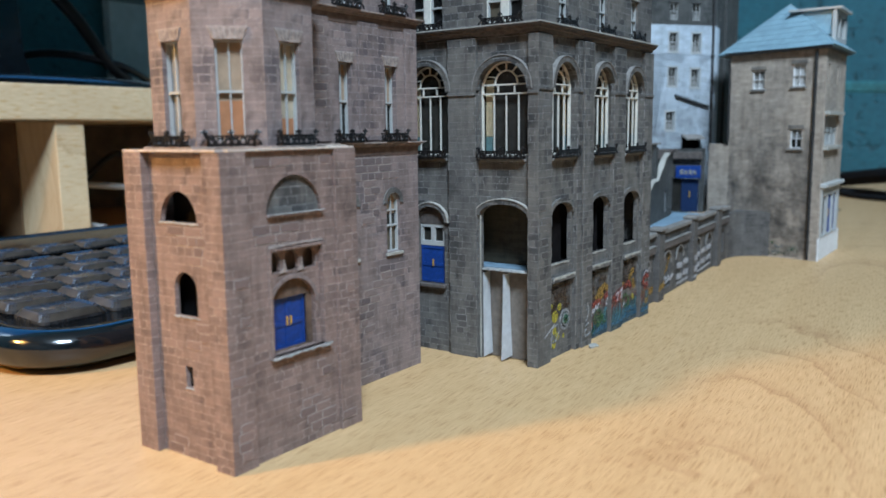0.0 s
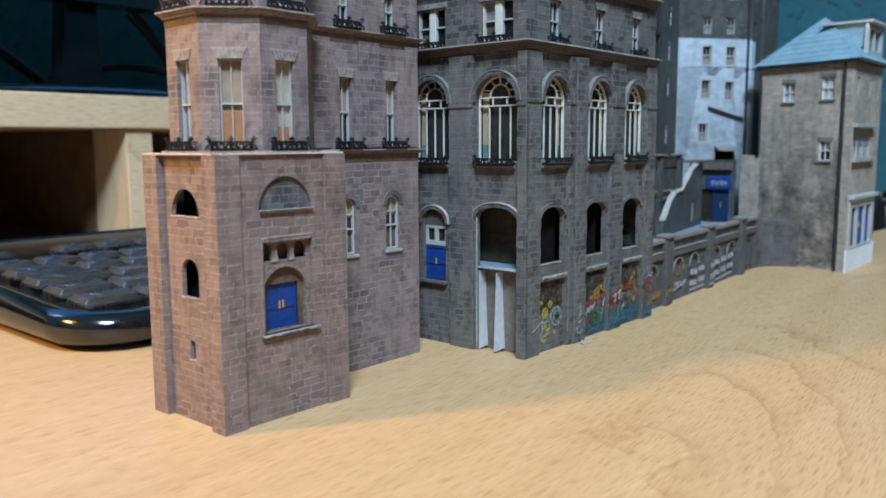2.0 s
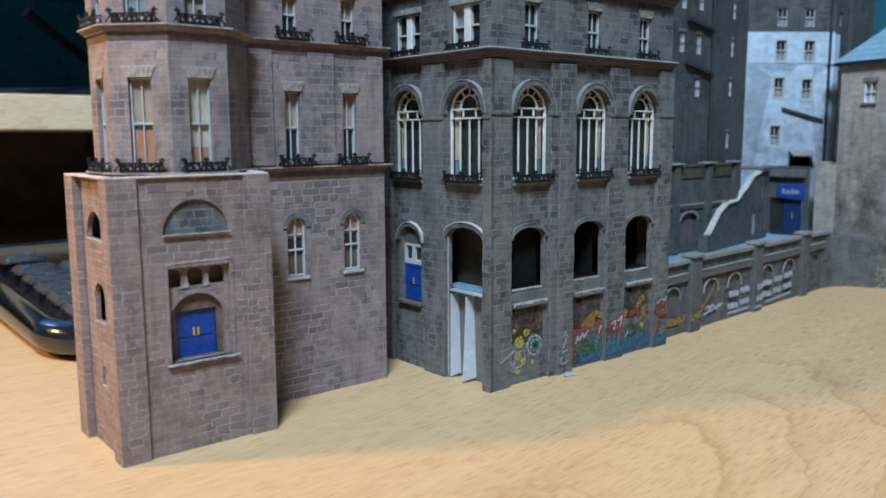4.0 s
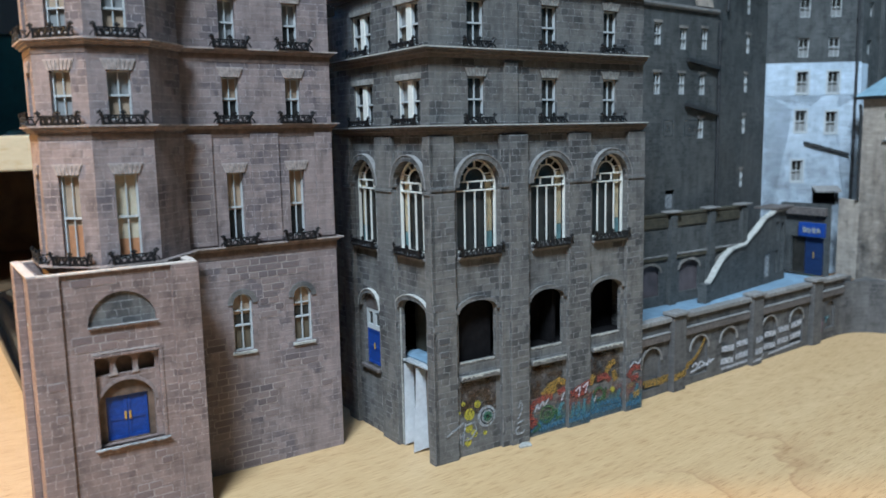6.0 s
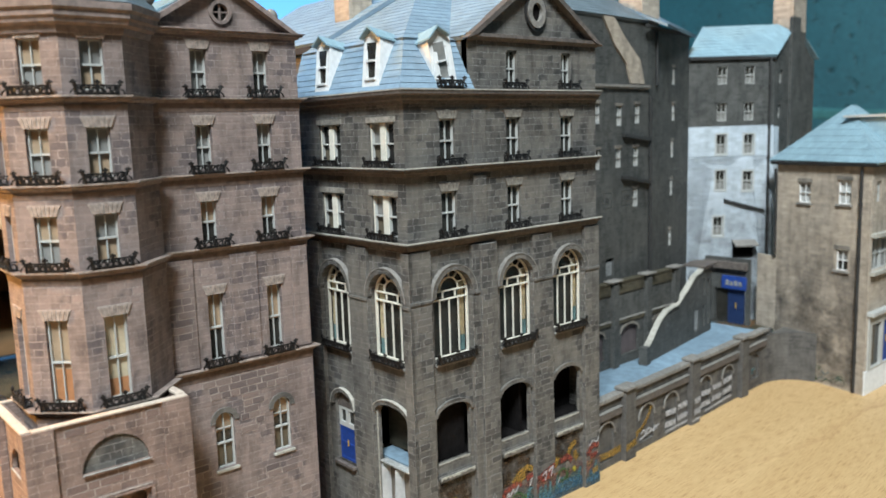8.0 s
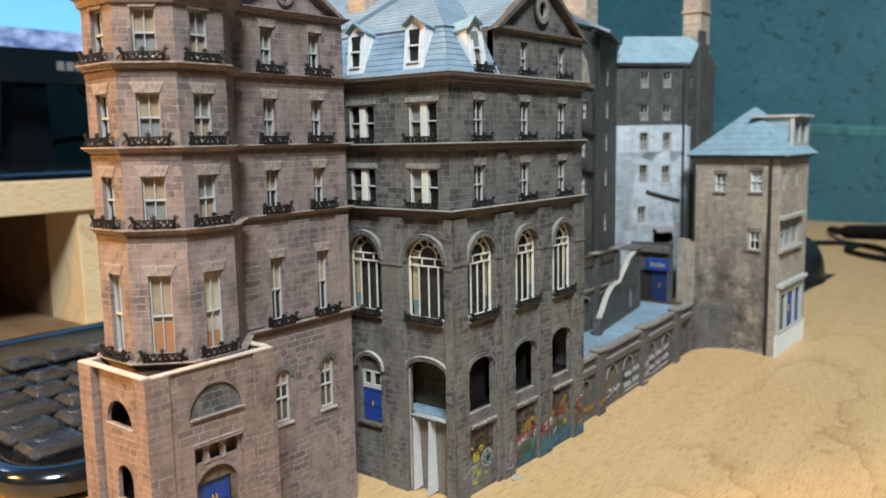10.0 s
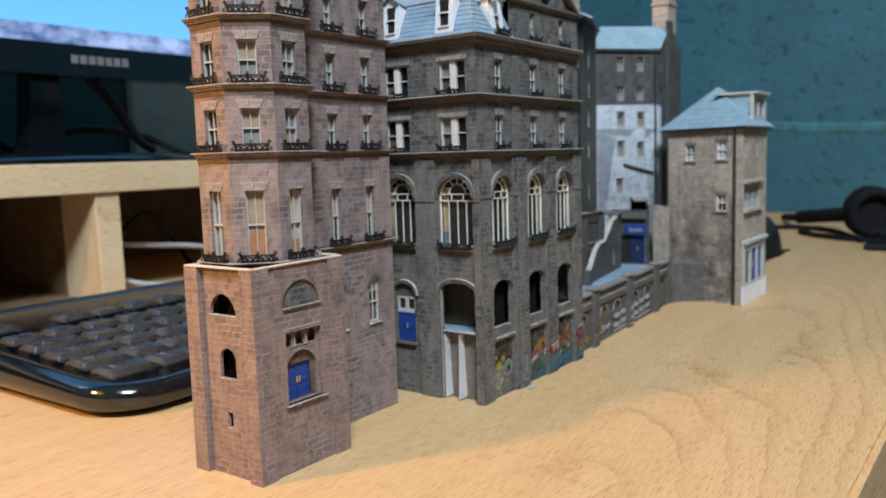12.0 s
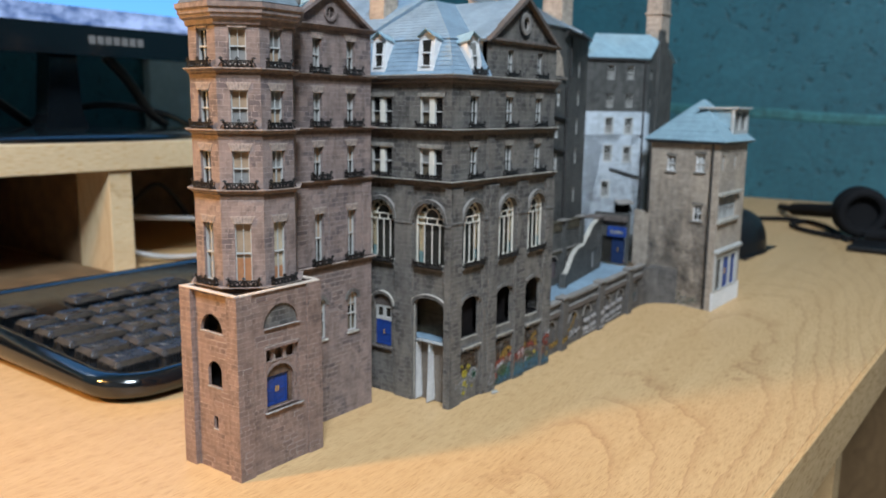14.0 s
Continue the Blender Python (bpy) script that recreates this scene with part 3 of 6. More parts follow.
def slab_course(parent, path, z, mat, out=2.0, h=2.4, name="string_course"):
    return part(name, sweep(course(z, out, h), path), mat, parent)


def slope(parent, quad, mat, n=8, lap=0.25, name="roof_slope", label=""):
    """A roof slope of overlapping courses between two eave points and two ridge points."""
    a, b, c, d = [Vector(p) for p in quad]
    nrm = (b - a).cross(d - a).normalized()
    if nrm.z < 0:
        nrm = -nrm
    bm = bmesh.new()
    lo, hi = [bm.verts.new((v - nrm * 0.3) * S) for v in (a, b, c, d)], [bm.verts.new((v - nrm * 1.3) * S) for v in (a, b, c, d)]
    bm.faces.new(lo)
    bm.faces.new(hi[::-1])
    for k in range(4):
        bm.faces.new((lo[k], hi[k], hi[(k + 1) % 4], lo[(k + 1) % 4]))
    bmesh.ops.remove_doubles(bm, verts=bm.verts, dist=1e-7)
    roof = part(name, bm, mat, parent, label)
    for i in range(n):
        bm = bmesh.new()
        t0, t1 = i / n, (i + 1) / n
        p = [a.lerp(d, t0) + nrm * lap, b.lerp(c, t0) + nrm * lap, b.lerp(c, t1), a.lerp(d, t1)]
        q = [v - nrm * 0.25 for v in p]
        pv, qv = [bm.verts.new(v * S) for v in p], [bm.verts.new(v * S) for v in q]
        bm.faces.new(pv)
        bm.faces.new(qv[::-1])
        for k in range(4):
            if (p[k] - p[(k + 1) % 4]).length > 0.01:
                bm.faces.new((pv[k], qv[k], qv[(k + 1) % 4], pv[(k + 1) % 4]))
        bmesh.ops.remove_doubles(bm, verts=bm.verts, dist=1e-7)
        part("slate_course", bm, mat, roof)
    return roof


def ball(r, z, seg=10):
    bm = bmesh.new()
    bmesh.ops.create_uvsphere(bm, u_segments=seg, v_segments=seg // 2 + 2, radius=r * S)
    bmesh.ops.translate(bm, verts=bm.verts, vec=(0, 0, z * S))
    return bm


def leaf_door(parent, face, u, z, w, h, deep, double=True, label="blue panelled door with brass handles", mat=BLUE):
    m = face.m(u, z, -deep)
    bm = bmesh.new()
    n = 2 if double else 1
    for i in range(n):
        u0, u1 = -w / 2 + w * i / n + 0.06, -w / 2 + w * (i + 1) / n - 0.06
        hs = [rect(u0 + 0.7, 0.8, u1 - 0.7, h * 0.44), rect(u0 + 0.7, h * 0.53, u1 - 0.7, h - 0.9)]
        plate_into(bm, rect(u0, 0, u1, h), hs, 0.0, 0.3)
        box_into(bm, u0 + 0.05, 0.22, 0.05, u1 - 0.05, 0.7, h - 0.05)
    door = part("door", bm, mat, parent, label, m)
    for s in ((-1, 1) if double else (1,)):
        u1 = s * 0.55 if double else w * 0.0
        part("handle", box(u1 - 0.22, -0.35, h * 0.44, u1 + 0.22, 0.05, h * 0.62, 0.08), BRASS, door, "brass handle", m)
    return door


def ragged(parent, face, u0, u1, z, h, w, mat, seed, name="worn_lip", label="pale worn edge"):
    """A thin pale lip with a chipped lower edge."""
    rnd = random.Random(seed)
    n = max(5, int((u1 - u0) / 0.8))
    us = [u0 + (u1 - u0) * i / n for i in range(n + 1)]
    low = [(u, z - h * (0.25 + 0.75 * rnd.random() ** 1.5)) for u in us]
    top = [(u, z + 0.12 * rnd.random()) for u in us]
    return part(name, plate(low + top[::-1], (), 0.3, -w), mat, parent, label, face.m())


def stones(parent, face, area, avoid, w, mat, bed, seed, most, level=0.08, row=2.0):
    """Single proud stones on a pale bed, in patches over a wall, clear of its openings."""
    rnd = random.Random(seed)
    u0, z0, u1, z1 = area
    z, count = z0 + 0.1, 0
    while z + row < z1 and count < most:
        u = u0 + 0.1 - rnd.uniform(0, 2.0)
        while u < u1:
            wide = rnd.choice((2.8, 3.4, 4.0, 4.8, 5.6))
            a, b = u, u + wide
            u = b
            if a < u0 or b > u1 or count >= most:
                continue
            if noise.noise((a * 0.07 + seed * 7.3, z * 0.055, seed * 1.7)) + rnd.uniform(-0.09, 0.09) < level:
                continue
            if any(a < x1 + 0.3 and b > x0 - 0.3 and z < y1 + 0.3 and z + row > y0 - 0.3 for x0, y0, x1, y1 in avoid):
                continue
            turn = rnd.randint(0, 2)
            key = ("stone", wide, mat.name, turn)
            if key not in MESHES:
                bm = bmesh.new()
                box_into(bm, -wide / 2, -0.03, 0, wide / 2, 0.3, row)
                for f in bm.faces:
                    f.material_index = 1
                plate_into(bm, [(-wide / 2 + 0.12 + 0.09 * turn, 0.12), (wide / 2 - 0.14, 0.24 - 0.06 * turn), (wide / 2 - 0.22 + 0.06 * turn, row - 0.12), (-wide / 2 + 0.12, row - 0.14 - 0.05 * turn)], (), -0.10, 0.0)
                MESHES[key] = data_of("stone", bm, mat, bed)
            put("stone", MESHES[key], parent, face.m((a + b) / 2, z, w))
            count += 1
        z += row
    return count


# ---- the room and the desk ----
def slab(name, x0, y0, z0, x1, y1, z1, mat, label):
    me = data_of(name, box(x0, y0, z0, x1, y1, z1), mat)
    ob = new(name, me)
    return tagged(ob, label, "room", "", "structure")


slab("floor", -800, -1600, -760, 2400, 1250, -735, FLOOR, "dark carpeted floor under the desk")
slab("wall_north", -800, 1110, -735, 2400, 1230, 1700, TEAL, "teal painted rough blockwork wall behind the desk")
slab("wall_west", -800, -1600, -735, -690, 1110, 1700, TEAL, "teal painted wall behind the monitor")
# Unseen walls and ceiling close the room, toned down to limit bounced light.
slab("wall_south", -800, -1720, -735, 2400, -1600, 1700, ROOMWALL, "plain wall added out of view to close the room")
slab("wall_east", 2400, -1720, -735, 2500, 1230, 1700, ROOMWALL, "plain wall added out of view to close the room")
slab("ceiling", -800, -1720, 1700, 2500, 1230, 1760, CEIL, "plain ceiling added out of view to close the room")


def wall_joint():
    """One raised paint seam along the blockwork, a little uneven."""
    bm = bmesh.new()
    rows = []
    for i in range(60):
        x = -688 + i * 51
        z = 119.5 - 0.05 * x + 2.0 * noise.noise((x * 0.01, 0, 0))
        rows.append([bm.verts.new(Vector((x, 1110 - d, z + h)) * S) for d, h in ((-1, -9), (1.6, -5), (1.9, 4.5), (-1, 9))])
    for a, b in zip(rows, rows[1:]):
        for k in range(3):
            bm.faces.new((a[k], a[k + 1], b[k + 1], b[k]))
    ob = new("trim", data_of("trim", bm, painted("paint_seam", rgb(0.036, 0.155, 0.175), 0.5, 0.35, 80)))
    tagged(ob, "raised paint seam along the teal blockwork wall", "wall", "", "structure")


wall_joint()

desk = thing("desk", -250, 300, -735, "beech veneered desk with a matching front edge", "desk")
part("tabletop", box(-630, -700, -22, 145.4, 1108, 0, 0.6), BEECH, desk)
part("front_edge", box(145.45, -700, -27, 148.0, 1108, -0.1, 0.5), DESK_EDGE, desk, "beech front edge strip")
part("apron", box(90, -640, -90, 108, 1000, -22.5), EDGE, desk)
part("side_panel", box(-600, -660, -735, 90, -640, -22.5), EDGE, desk)
part("side_panel", box(-600, 380, -735, 120, 400, -22.5), DESK_EDGE, desk)
part("side_panel", box(-600, 1060, -735, 90, 1080, -22.5), EDGE, desk)

# ---- tower base of pink stone card ----
base = thing("card_tower", -15, 18, 0, "open-topped tower base of pink stone-printed card", "model building")
AR, AL = Face((0, 0), (0, 39)), Face((-31, 0), (0, 0))
holes_r = [arch(12.2, 52.3, 28.3, 52.3, 8.1, 14), rect(12.0, 21.8, 29.1, 45.2)]
part("wall", plate(rect(0.6, 0.0, 38.4, 65.5), holes_r, 1.2, 0.8), ROSE, base, "pink printed stone wall", AR.m())
# behind the panel: a recessed sheet with the doorway and three small lights
small = [arch(12.5 + 5.4 * i, 39.6, 16.6 + 5.4 * i, 42.2, 1.9, 8) for i in range(3)]
part("wall", plate(rect(1.0, 0.2, 38.0, 51.0), small + [arch(13.4, 22.0, 26.8, 31.6, 6.3, 14)], 1.2, 2.02), ROSE, base, "recessed pink stone panel", AR.m())
part("lining", plate(rect(8.0, 38.8, 32.0, 47.0), (), 0.4, 4.4), BROWN, base, "brown card behind the small lights", AR.m())
# Near-black sheet gives the side openings their shade.
part("lining", plate(rect(8.0, 12.0, 24.0, 57.0), (), 0.5, 6.0), SHADE_CARD, base, "near-black card added for the shade behind the side openings", AL.m())
for u0, u1 in ((16.0, 18.4), (21.4, 23.4)):
    part("torn_card", plate([(u0, 39.4), (u1, 39.5), (u1 - 0.7, 42.2), (u0 + 1.2, 40.4)], (), 0.2, 1.7), VOUSS_P, base, "torn curl of card", AR.m())
part("tympanum", plate(arch(11.2, 51.2, 29.4, 52.2, 9.1, 14), (), 0.5, 1.6), GREY, base, "dark half-round stone tympanum", AR.m())
part("wall", plate(rect(6.0, 19.0, 33.0, 38.7), [rect(15.2, 22.2, 25.4, 33.6)], 0.6, 3.3), BROWN, base, "brown stone arch filling over the door", AR.m())
leaf_door(base, AR, 20.3, 22.2, 10.0, 11.2, 4.0)
part("arch_surround", plate(ring_arch(13.4, 26.8, 31.6, 6.3, 0.9, 14), (), 0.3, 1.8), TRIM_P, base, "brown arch stones over the door", AR.m())
part("sill", box(11.6, -0.4, 21.3, 29.4, 4.2, 21.8, 0.15), ROSE, base, "stone door sill", AR.m())
ragged(base, AR, 11.4, 29.5, 21.95, 0.7, 0.55, LIP, 21)
ragged(base, AR, 11.9, 28.6, 52.4, 0.22, 0.2, LIP, 22)
ragged(base, AR, 12.4, 28.4, 45.7, 0.4, -0.5, BED_P, 23)
part("sill", box(12.2, -0.05, 51.8, 28.3, 1.5, 52.3, 0.1), ROSE, base, "", AR.m())
bm = bmesh.new()
for u in (12.0, 28.2):
    box_into(bm, u, 0.5, 21.9, u + 0.9, 1.9, 45.2, 0.1)
box_into(bm, 12.9, 0.5, 44.5, 28.2, 1.9, 45.2, 0.1)
part("surround", bm, ROSE, base, "", AR.m())
holes_l = [arch(9.2, 51.0, 21.2, 51.0, 6.6, 14), arch(-18.4 + 31, 31.2, -11.0 + 31, 37.0, 3.7, 12), rect(-16.2 + 31, 15.6, -13.9 + 31, 20.4)]
part("wall", plate(rect(0.4, 0.0, 29.0, 65.5), holes_l, 1.2, 1.7), ROSE, base, "pink printed stone wall", AL.m())
for u0, u1, z, sd in ((8.8, 21.6, 51.0, 24), (12.2, 20.4, 31.2, 25), (14.6, 17.4, 15.6, 26)):
    ragged(base, AL, u0, u1, z, 0.4, -1.5, LIP, sd)
part("pilaster", box(0.0, -0.25, 0, 6.2, 1.68, 65.6, 0.12), ROSE, base, "", AL.m())
bm = bmesh.new()
plate_into(bm, [(25.6, 0), (31.0, 0), (31.0, 65.6), (25.6, 65.6)], (), 0.0, 1.68)
part("pilaster", bm, ROSE, base, "", AL.m())
part("pilaster", box(1.70, 0.0, 0.0, 6.6, 0.78, 65.6), ROSE, base, "", AR.m())
part("pilaster", box(32.3, -0.1, 0.0, 39.3, 0.78, 65.7, 0.12), ROSE, base, "", AR.m())
part("wall", box(-31, 37.2, 0, -2.1, 39.0, 65.4), ROSE, base, "plain card back wall")
part("wall", box(-31, 2.3, 0, -29.4, 37.1, 65.4), ROSE, base, "plain card side wall")
bm = bmesh.new()
box_into(bm, -30.9, -0.2, 65.62, -0.9, 2.0, 66.1, 0.1)
box_into(bm, -2.0, 2.1, 65.62, 0.05, 38.9, 66.1, 0.1)
box_into(bm, -9.0, 36.9, 65.7, -2.1, 39.1, 66.3, 0.1)
box_into(bm, -30.9, 2.1, 65.45, -29.3, 37.0, 66.0, 0.1)
part("cut_edge", bm, CARD, base, "cream cut edge of the card walls")

# ---- pink tenement with its eight-sided tower ----
pink = thing("tower_tenement", -35, 45, 0, "tall pink stone-printed card tenement with an octagonal tower", "model building")
CX, CY, AP = -22.5, 24.5, 17.5
TT = AP * math.tan(math.pi / 8)
OCT = [(CX - TT, CY - AP), (CX + TT, CY - AP), (CX + AP, CY - TT), (CX + AP, CY + TT), (CX + TT, CY + AP), (CX - TT, CY + AP), (CX - AP, CY + TT), (CX - AP, CY - TT)]
LEVELS = (66.5, 100.5, 121.0, 141.5)
HEADS = (88.5, 113.5, 134.0, 154.5)
for i in range(8):
    f = Face(OCT[i], OCT[(i + 1) % 8])
    seen = i in (0, 1, 2)
    holes = [rect(f.length / 2 - 2.8, z + 1.2, f.length / 2 + 2.8, h) for z, h in zip(LEVELS, HEADS)] if seen else []
    part("wall", plate(rect(0, 40, f.length, 158), holes, 2.4), PINK, pink, "pink printed stone wall", f.m())
    if seen:
        for k, (z, h) in enumerate(zip(LEVELS, HEADS)):
            if k == 0:
                panes = ((0.0, 0.40, ORANGE_PANE), (0.40, 1.0, TAN_PANE)) if i == 1 else ((0.0, 0.22, ORANGE_PANE), (0.22, 1.0, BLIND_PANE)) if i == 2 else ((0, 1, PALE_PANE),)
            else:
                panes = ((0, 0.5, PALE_PANE), (0.5, 1.0, TAN_PANE)) if i == 1 else ((0, 1, GLASS),) if i == 0 else ((0, 0.5, TAN_PANE), (0.5, 1.0, PALE_PANE))
            sash(pink, f, f.length / 2, z + 1.2, 5.6, h - z - 1.2, panes)
            lintel(pink, f, f.length / 2, h + 0.1, 5.6, TRIM_P)
            balcony(pink, f, f.length / 2, z, 9.4)
ring = OCT[:5]
for z in LEVELS:
    slab_course(pink, [(OCT[7])] + ring, z, TRIM_P, 2.0, 1.6)
    part("course_lip", sweep([(1.7, z - 0.38), (2.12, z - 0.38), (2.12, z + 0.05), (1.7, z + 0.05)], [(OCT[7])] + ring), VOUSS_P, pink, "pale worn lip")
part("cornice", sweep([(-0.5, 155.6), (0.8, 155.6), (1.2, 157.2), (2.4, 157.8), (2.6, 158.6), (3.2, 159.2), (3.2, 160.4), (3.9, 161.0), (3.9, 162.6), (-0.5, 163.0)], [OCT[7]] + ring), TRIM_P, pink)
bm = bmesh.new()
low = [bm.verts.new(Vector((CX + (x - CX) * 1.16, CY + (y - CY) * 1.16, 163.0)) * S) for x, y in OCT]
mid = [bm.verts.new(Vector((CX + (x - CX) * 0.95, CY + (y - CY) * 0.95, 169.0)) * S) for x, y in OCT]
top = [bm.verts.new(Vector((CX + (x - CX) * 0.5, CY + (y - CY) * 0.5, 176.0)) * S) for x, y in OCT]
for a, b in ((low, mid), (mid, top)):
    for k in range(8):
        bm.faces.new((a[k], a[(k + 1) % 8], b[(k + 1) % 8], b[k]))
bm.faces.new(low[::-1])
bm.faces.new(top)
part("tower_roof", bm, SLATE_D, pink, "dark slate tower roof")

P = Face((-18, 41), (-18, 87))
holes, U1, U2 = [], 15.6, 34.2
for u in (U1, U2):
    holes.append(arch(u - 2.9, 35.6, u + 2.9, 49.4, 2.9, 10))
    for z, h in zip(LEVELS, (87.0, 113.3, 134.2, 154.6)):
        holes.append(rect(u - 2.4, z + 1.2, u + 2.4, h))
part("wall", plate(rect(0, 0, 46, 159.5), holes, 2.4), PINK, pink, "pink printed stone wall", P.m())
for u in (U1, U2):
    m = P.m(u, 35.6, -0.8)
    if "tudor" not in MESHES:
        bm = bmesh.new()
        plate_into(bm, arch(-2.9, 0, 2.9, 13.8, 2.9, 10), [arch(-2.5, 0.4, 2.5, 13.8, 2.5, 10)], 0.0, 0.8)
        box_into(bm, -2.35, -0.1, 7.2, 2.35, 0.6, 7.7)
        for a in (-0.0,):
            box_into(bm, a - 0.17, 0.05, 0.5, a + 0.17, 0.55, 7.2)
            box_into(bm, a - 0.17, 0.05, 7.7, a + 0.17, 0.55, 16.2)
        box_into(bm, -2.35, 0.05, 11.6, 2.35, 0.55, 11.9)
        MESHES["tudor"] = data_of("arched_sash", bm, SASH)
        MESHES["tudor_lo"] = data_of("pane", box(-2.5, 0.9, 0.3, 2.5, 1.2, 7.4), DIM_PANE)
        MESHES["tudor_mid"] = data_of("pane", box(-2.5, 0.9, 7.4, 2.5, 1.2, 10.6), GLASS)
        MESHES["tudor_hi"] = data_of("pane", plate(arch(-2.6, 10.6, 2.6, 13.8, 2.6, 10), (), 0.3, 0.9), TAN_PANE)
    win = put("window", MESHES["tudor"], pink, m, "small round-headed white sash window")
    put("pane", MESHES["tudor_lo"], win, m)
    put("pane", MESHES["tudor_mid"], win, m)
    put("pane", MESHES["tudor_hi"], win, m)
    part("sill", box(u - 3.6, -0.7, 34.6, u + 3.6, 1.0, 35.5, 0.15), TRIM_T, pink, "", P.m())
    part("arch_surround", plate(ring_arch(u - 2.9, u + 2.9, 49.4, 2.9, 1.5), (), 0.7, -0.35), GREY, pink, "dark round arch stones", P.m())
    for k, (z, h) in enumerate(zip(LEVELS, (87.0, 113.3, 134.2, 154.6))):
        panes = ((0, 0.45, GLASS), (0.45, 1, TAN_PANE)) if k < 2 else ((0, 0.5, GLASS if u == U2 else PALE_PANE), (0.5, 1, PALE_PANE))
        sash(pink, P, u, z + 1.2, 4.8, h - z - 1.2, panes, deep=1.5)
        lintel(pink, P, u, h + 0.1, 4.8, TRIM_P)
        balcony(pink, P, u, z, 8.8)
for u0, u1 in ((0.4, 9.4), (20.6, 28.8), (40.2, 45.6)):
    part("pilaster", box(u0, -0.55, 67.0, u1, 0.1, 97.8, 0.1), PINK, pink, "", P.m())
part("wall", box(-62, 84.6, 0, -20.5, 86.9, 158), PINK, pink, "plain card side wall")
part("wall", box(-62, 40, 0, -60, 84.5, 158), PINK, pink, "plain card back wall")
part("wall", box(-59.9, 41.0, 0, -20.5, 43.0, 158), PINK, pink, "plain card side wall")
PL = [(-18, 42.2), (-18, 87), (-30, 87)]
for z in LEVELS:
    slab_course(pink, PL, z, TRIM_P, 1.8, 1.3)
    part("course_lip", sweep([(1.5, z - 0.34), (1.92, z - 0.34), (1.92, z + 0.05), (1.5, z + 0.05)], PL), VOUSS_P, pink, "pale worn lip")
# Brown bands put the shade under each course into the colour.
for z in LEVELS:
    part("frieze", sweep([(-0.3, z - 3.6), (0.14, z - 3.6), (0.2, z - 1.35), (-0.3, z - 1.35)], PL), SHADE_BROWN, pink, "brown band, the shade under a string course put into colour")
    part("frieze", sweep([(-0.3, z - 3.4), (0.14, z - 3.4), (0.2, z - 2.05), (-0.3, z - 2.05)], [OCT[7]] + ring), SHADE_BROWN, pink, "brown band, the shade under a string course put into colour")
slab_course(pink, PL, 159.9, TRIM_P, 2.2, 1.6, "cornice")
part("gable", plate([(0.5, 159.9), (45.5, 159.9), (23.0, 172.1)], [[(23 + 2.4 * math.cos(k * math.pi / 6), 164.8 + 2.4 * math.sin(k * math.pi / 6)) for k in range(12)]], 2.0, 0.5), PINK, pink, "", P.m())
bm = bmesh.new()
plate_into(bm, [(23 + 3.3 * math.cos(k * math.pi / 8), 164.8 + 3.3 * math.sin(k * math.pi / 8)) for k in range(16)], [[(23 + 2.3 * math.cos(k * math.pi / 8), 164.8 + 2.3 * math.sin(k * math.pi / 8)) for k in range(16)]], -0.2, 1.2)
box_into(bm, 22.75, 0.4, 162.6, 23.25, 0.9, 167.0)
box_into(bm, 20.8, 0.5, 164.6, 25.2, 0.9, 165.0)
part("oculus", bm, TRIM_P, pink, "round gable window", P.m())
part("pane", plate(rect(20.4, 162.3, 25.6, 167.3), (), 0.3, 1.8), GLASS, pink, "", P.m())
for s, (a, b) in ((-1, (0, 23.0)), (1, (46.0, 23.0))):
    part("coping", plate([(a + s * 0.8, 159.4), (a - s * 2.6, 160.1), (b, 172.7), (b, 174.4)], (), 3.4, -2.0), TRIM_P, pink, "", P.m())
slope(pink, [(-20.2, 40.4, 160.7), (-62, 40.4, 160.7), (-62, 64, 173.5), (-20.2, 64, 173.5)], SLATE_T, 6)
slope(pink, [(-20.2, 87.6, 160.7), (-62, 87.6, 160.7), (-62, 64, 173.5), (-20.2, 64, 173.5)], SLATE_T, 6)
for x, y in ((-14.5, 42.3), (-30.0, 86.2)):
    bm = ball(2.2, 166.5, 14)
    tube_into(bm, [(0, 0, 159.8), (0, 0, 162.1), (0, 0, 162.7), (0, 0, 164.7)], 1.2, 10)
    box_into(bm, -1.9, -1.9, 159.7, 1.9, 1.9, 161.5, 0.2)
    part_ball = part("ball_finial", bm, TRIM_G, pink, "grey stone ball finial", Matrix.Translation((x * S, y * S, 0)))
    smooth(part_ball)

# ---- dark grey corner building ----
dark = thing("corner_block", -25, 145, 0, "dark grey stone-printed card corner block with arched windows", "model building")
DR, DL = Face((13, 102), (13, 187)), Face((-52, 102), (13, 102))
BAYS = (15.4, 42.6, 68.6)
DFL = (98.8, 120.2)
FB = (16.2, 43.9, 69.6)
holes = []
for u, a in zip(FB, BAYS):
    holes += [arch(u - 7.5, 62.0, u + 7.5, 81.2, 7.9, 16), arch(a - 6.9, 25.6, a + 6.9, 44.0, 3.4, 12)]
    holes += [rect(u - 3.0, z + 1.2, u + 3.0, z + 13.8) for z in DFL]
part("wall", plate(rect(1.45, 0, 85, 141), holes, 1.4), GREY, dark, "dark grey printed stone wall", DR.m())
LB, LW = (26.8, 54.2), (7.7, 8.3)
holes_l = [arch(u - w, 62.0, u + w, 81.0, 8.0, 16) for u, w in zip(LB, LW)] + [[(46.2, 0.0), (62.4, 0.0)] + arch(46.2, 0, 62.4, 44.0, 3.6, 12)[2:], arch(22.6, 21.6, 32.6, 41.0, 4.6, 12)]
for z in DFL:
    holes_l += [rect(u - 6.0, z + 1.2, u + 6.0, z + 13.2) for u in LB]
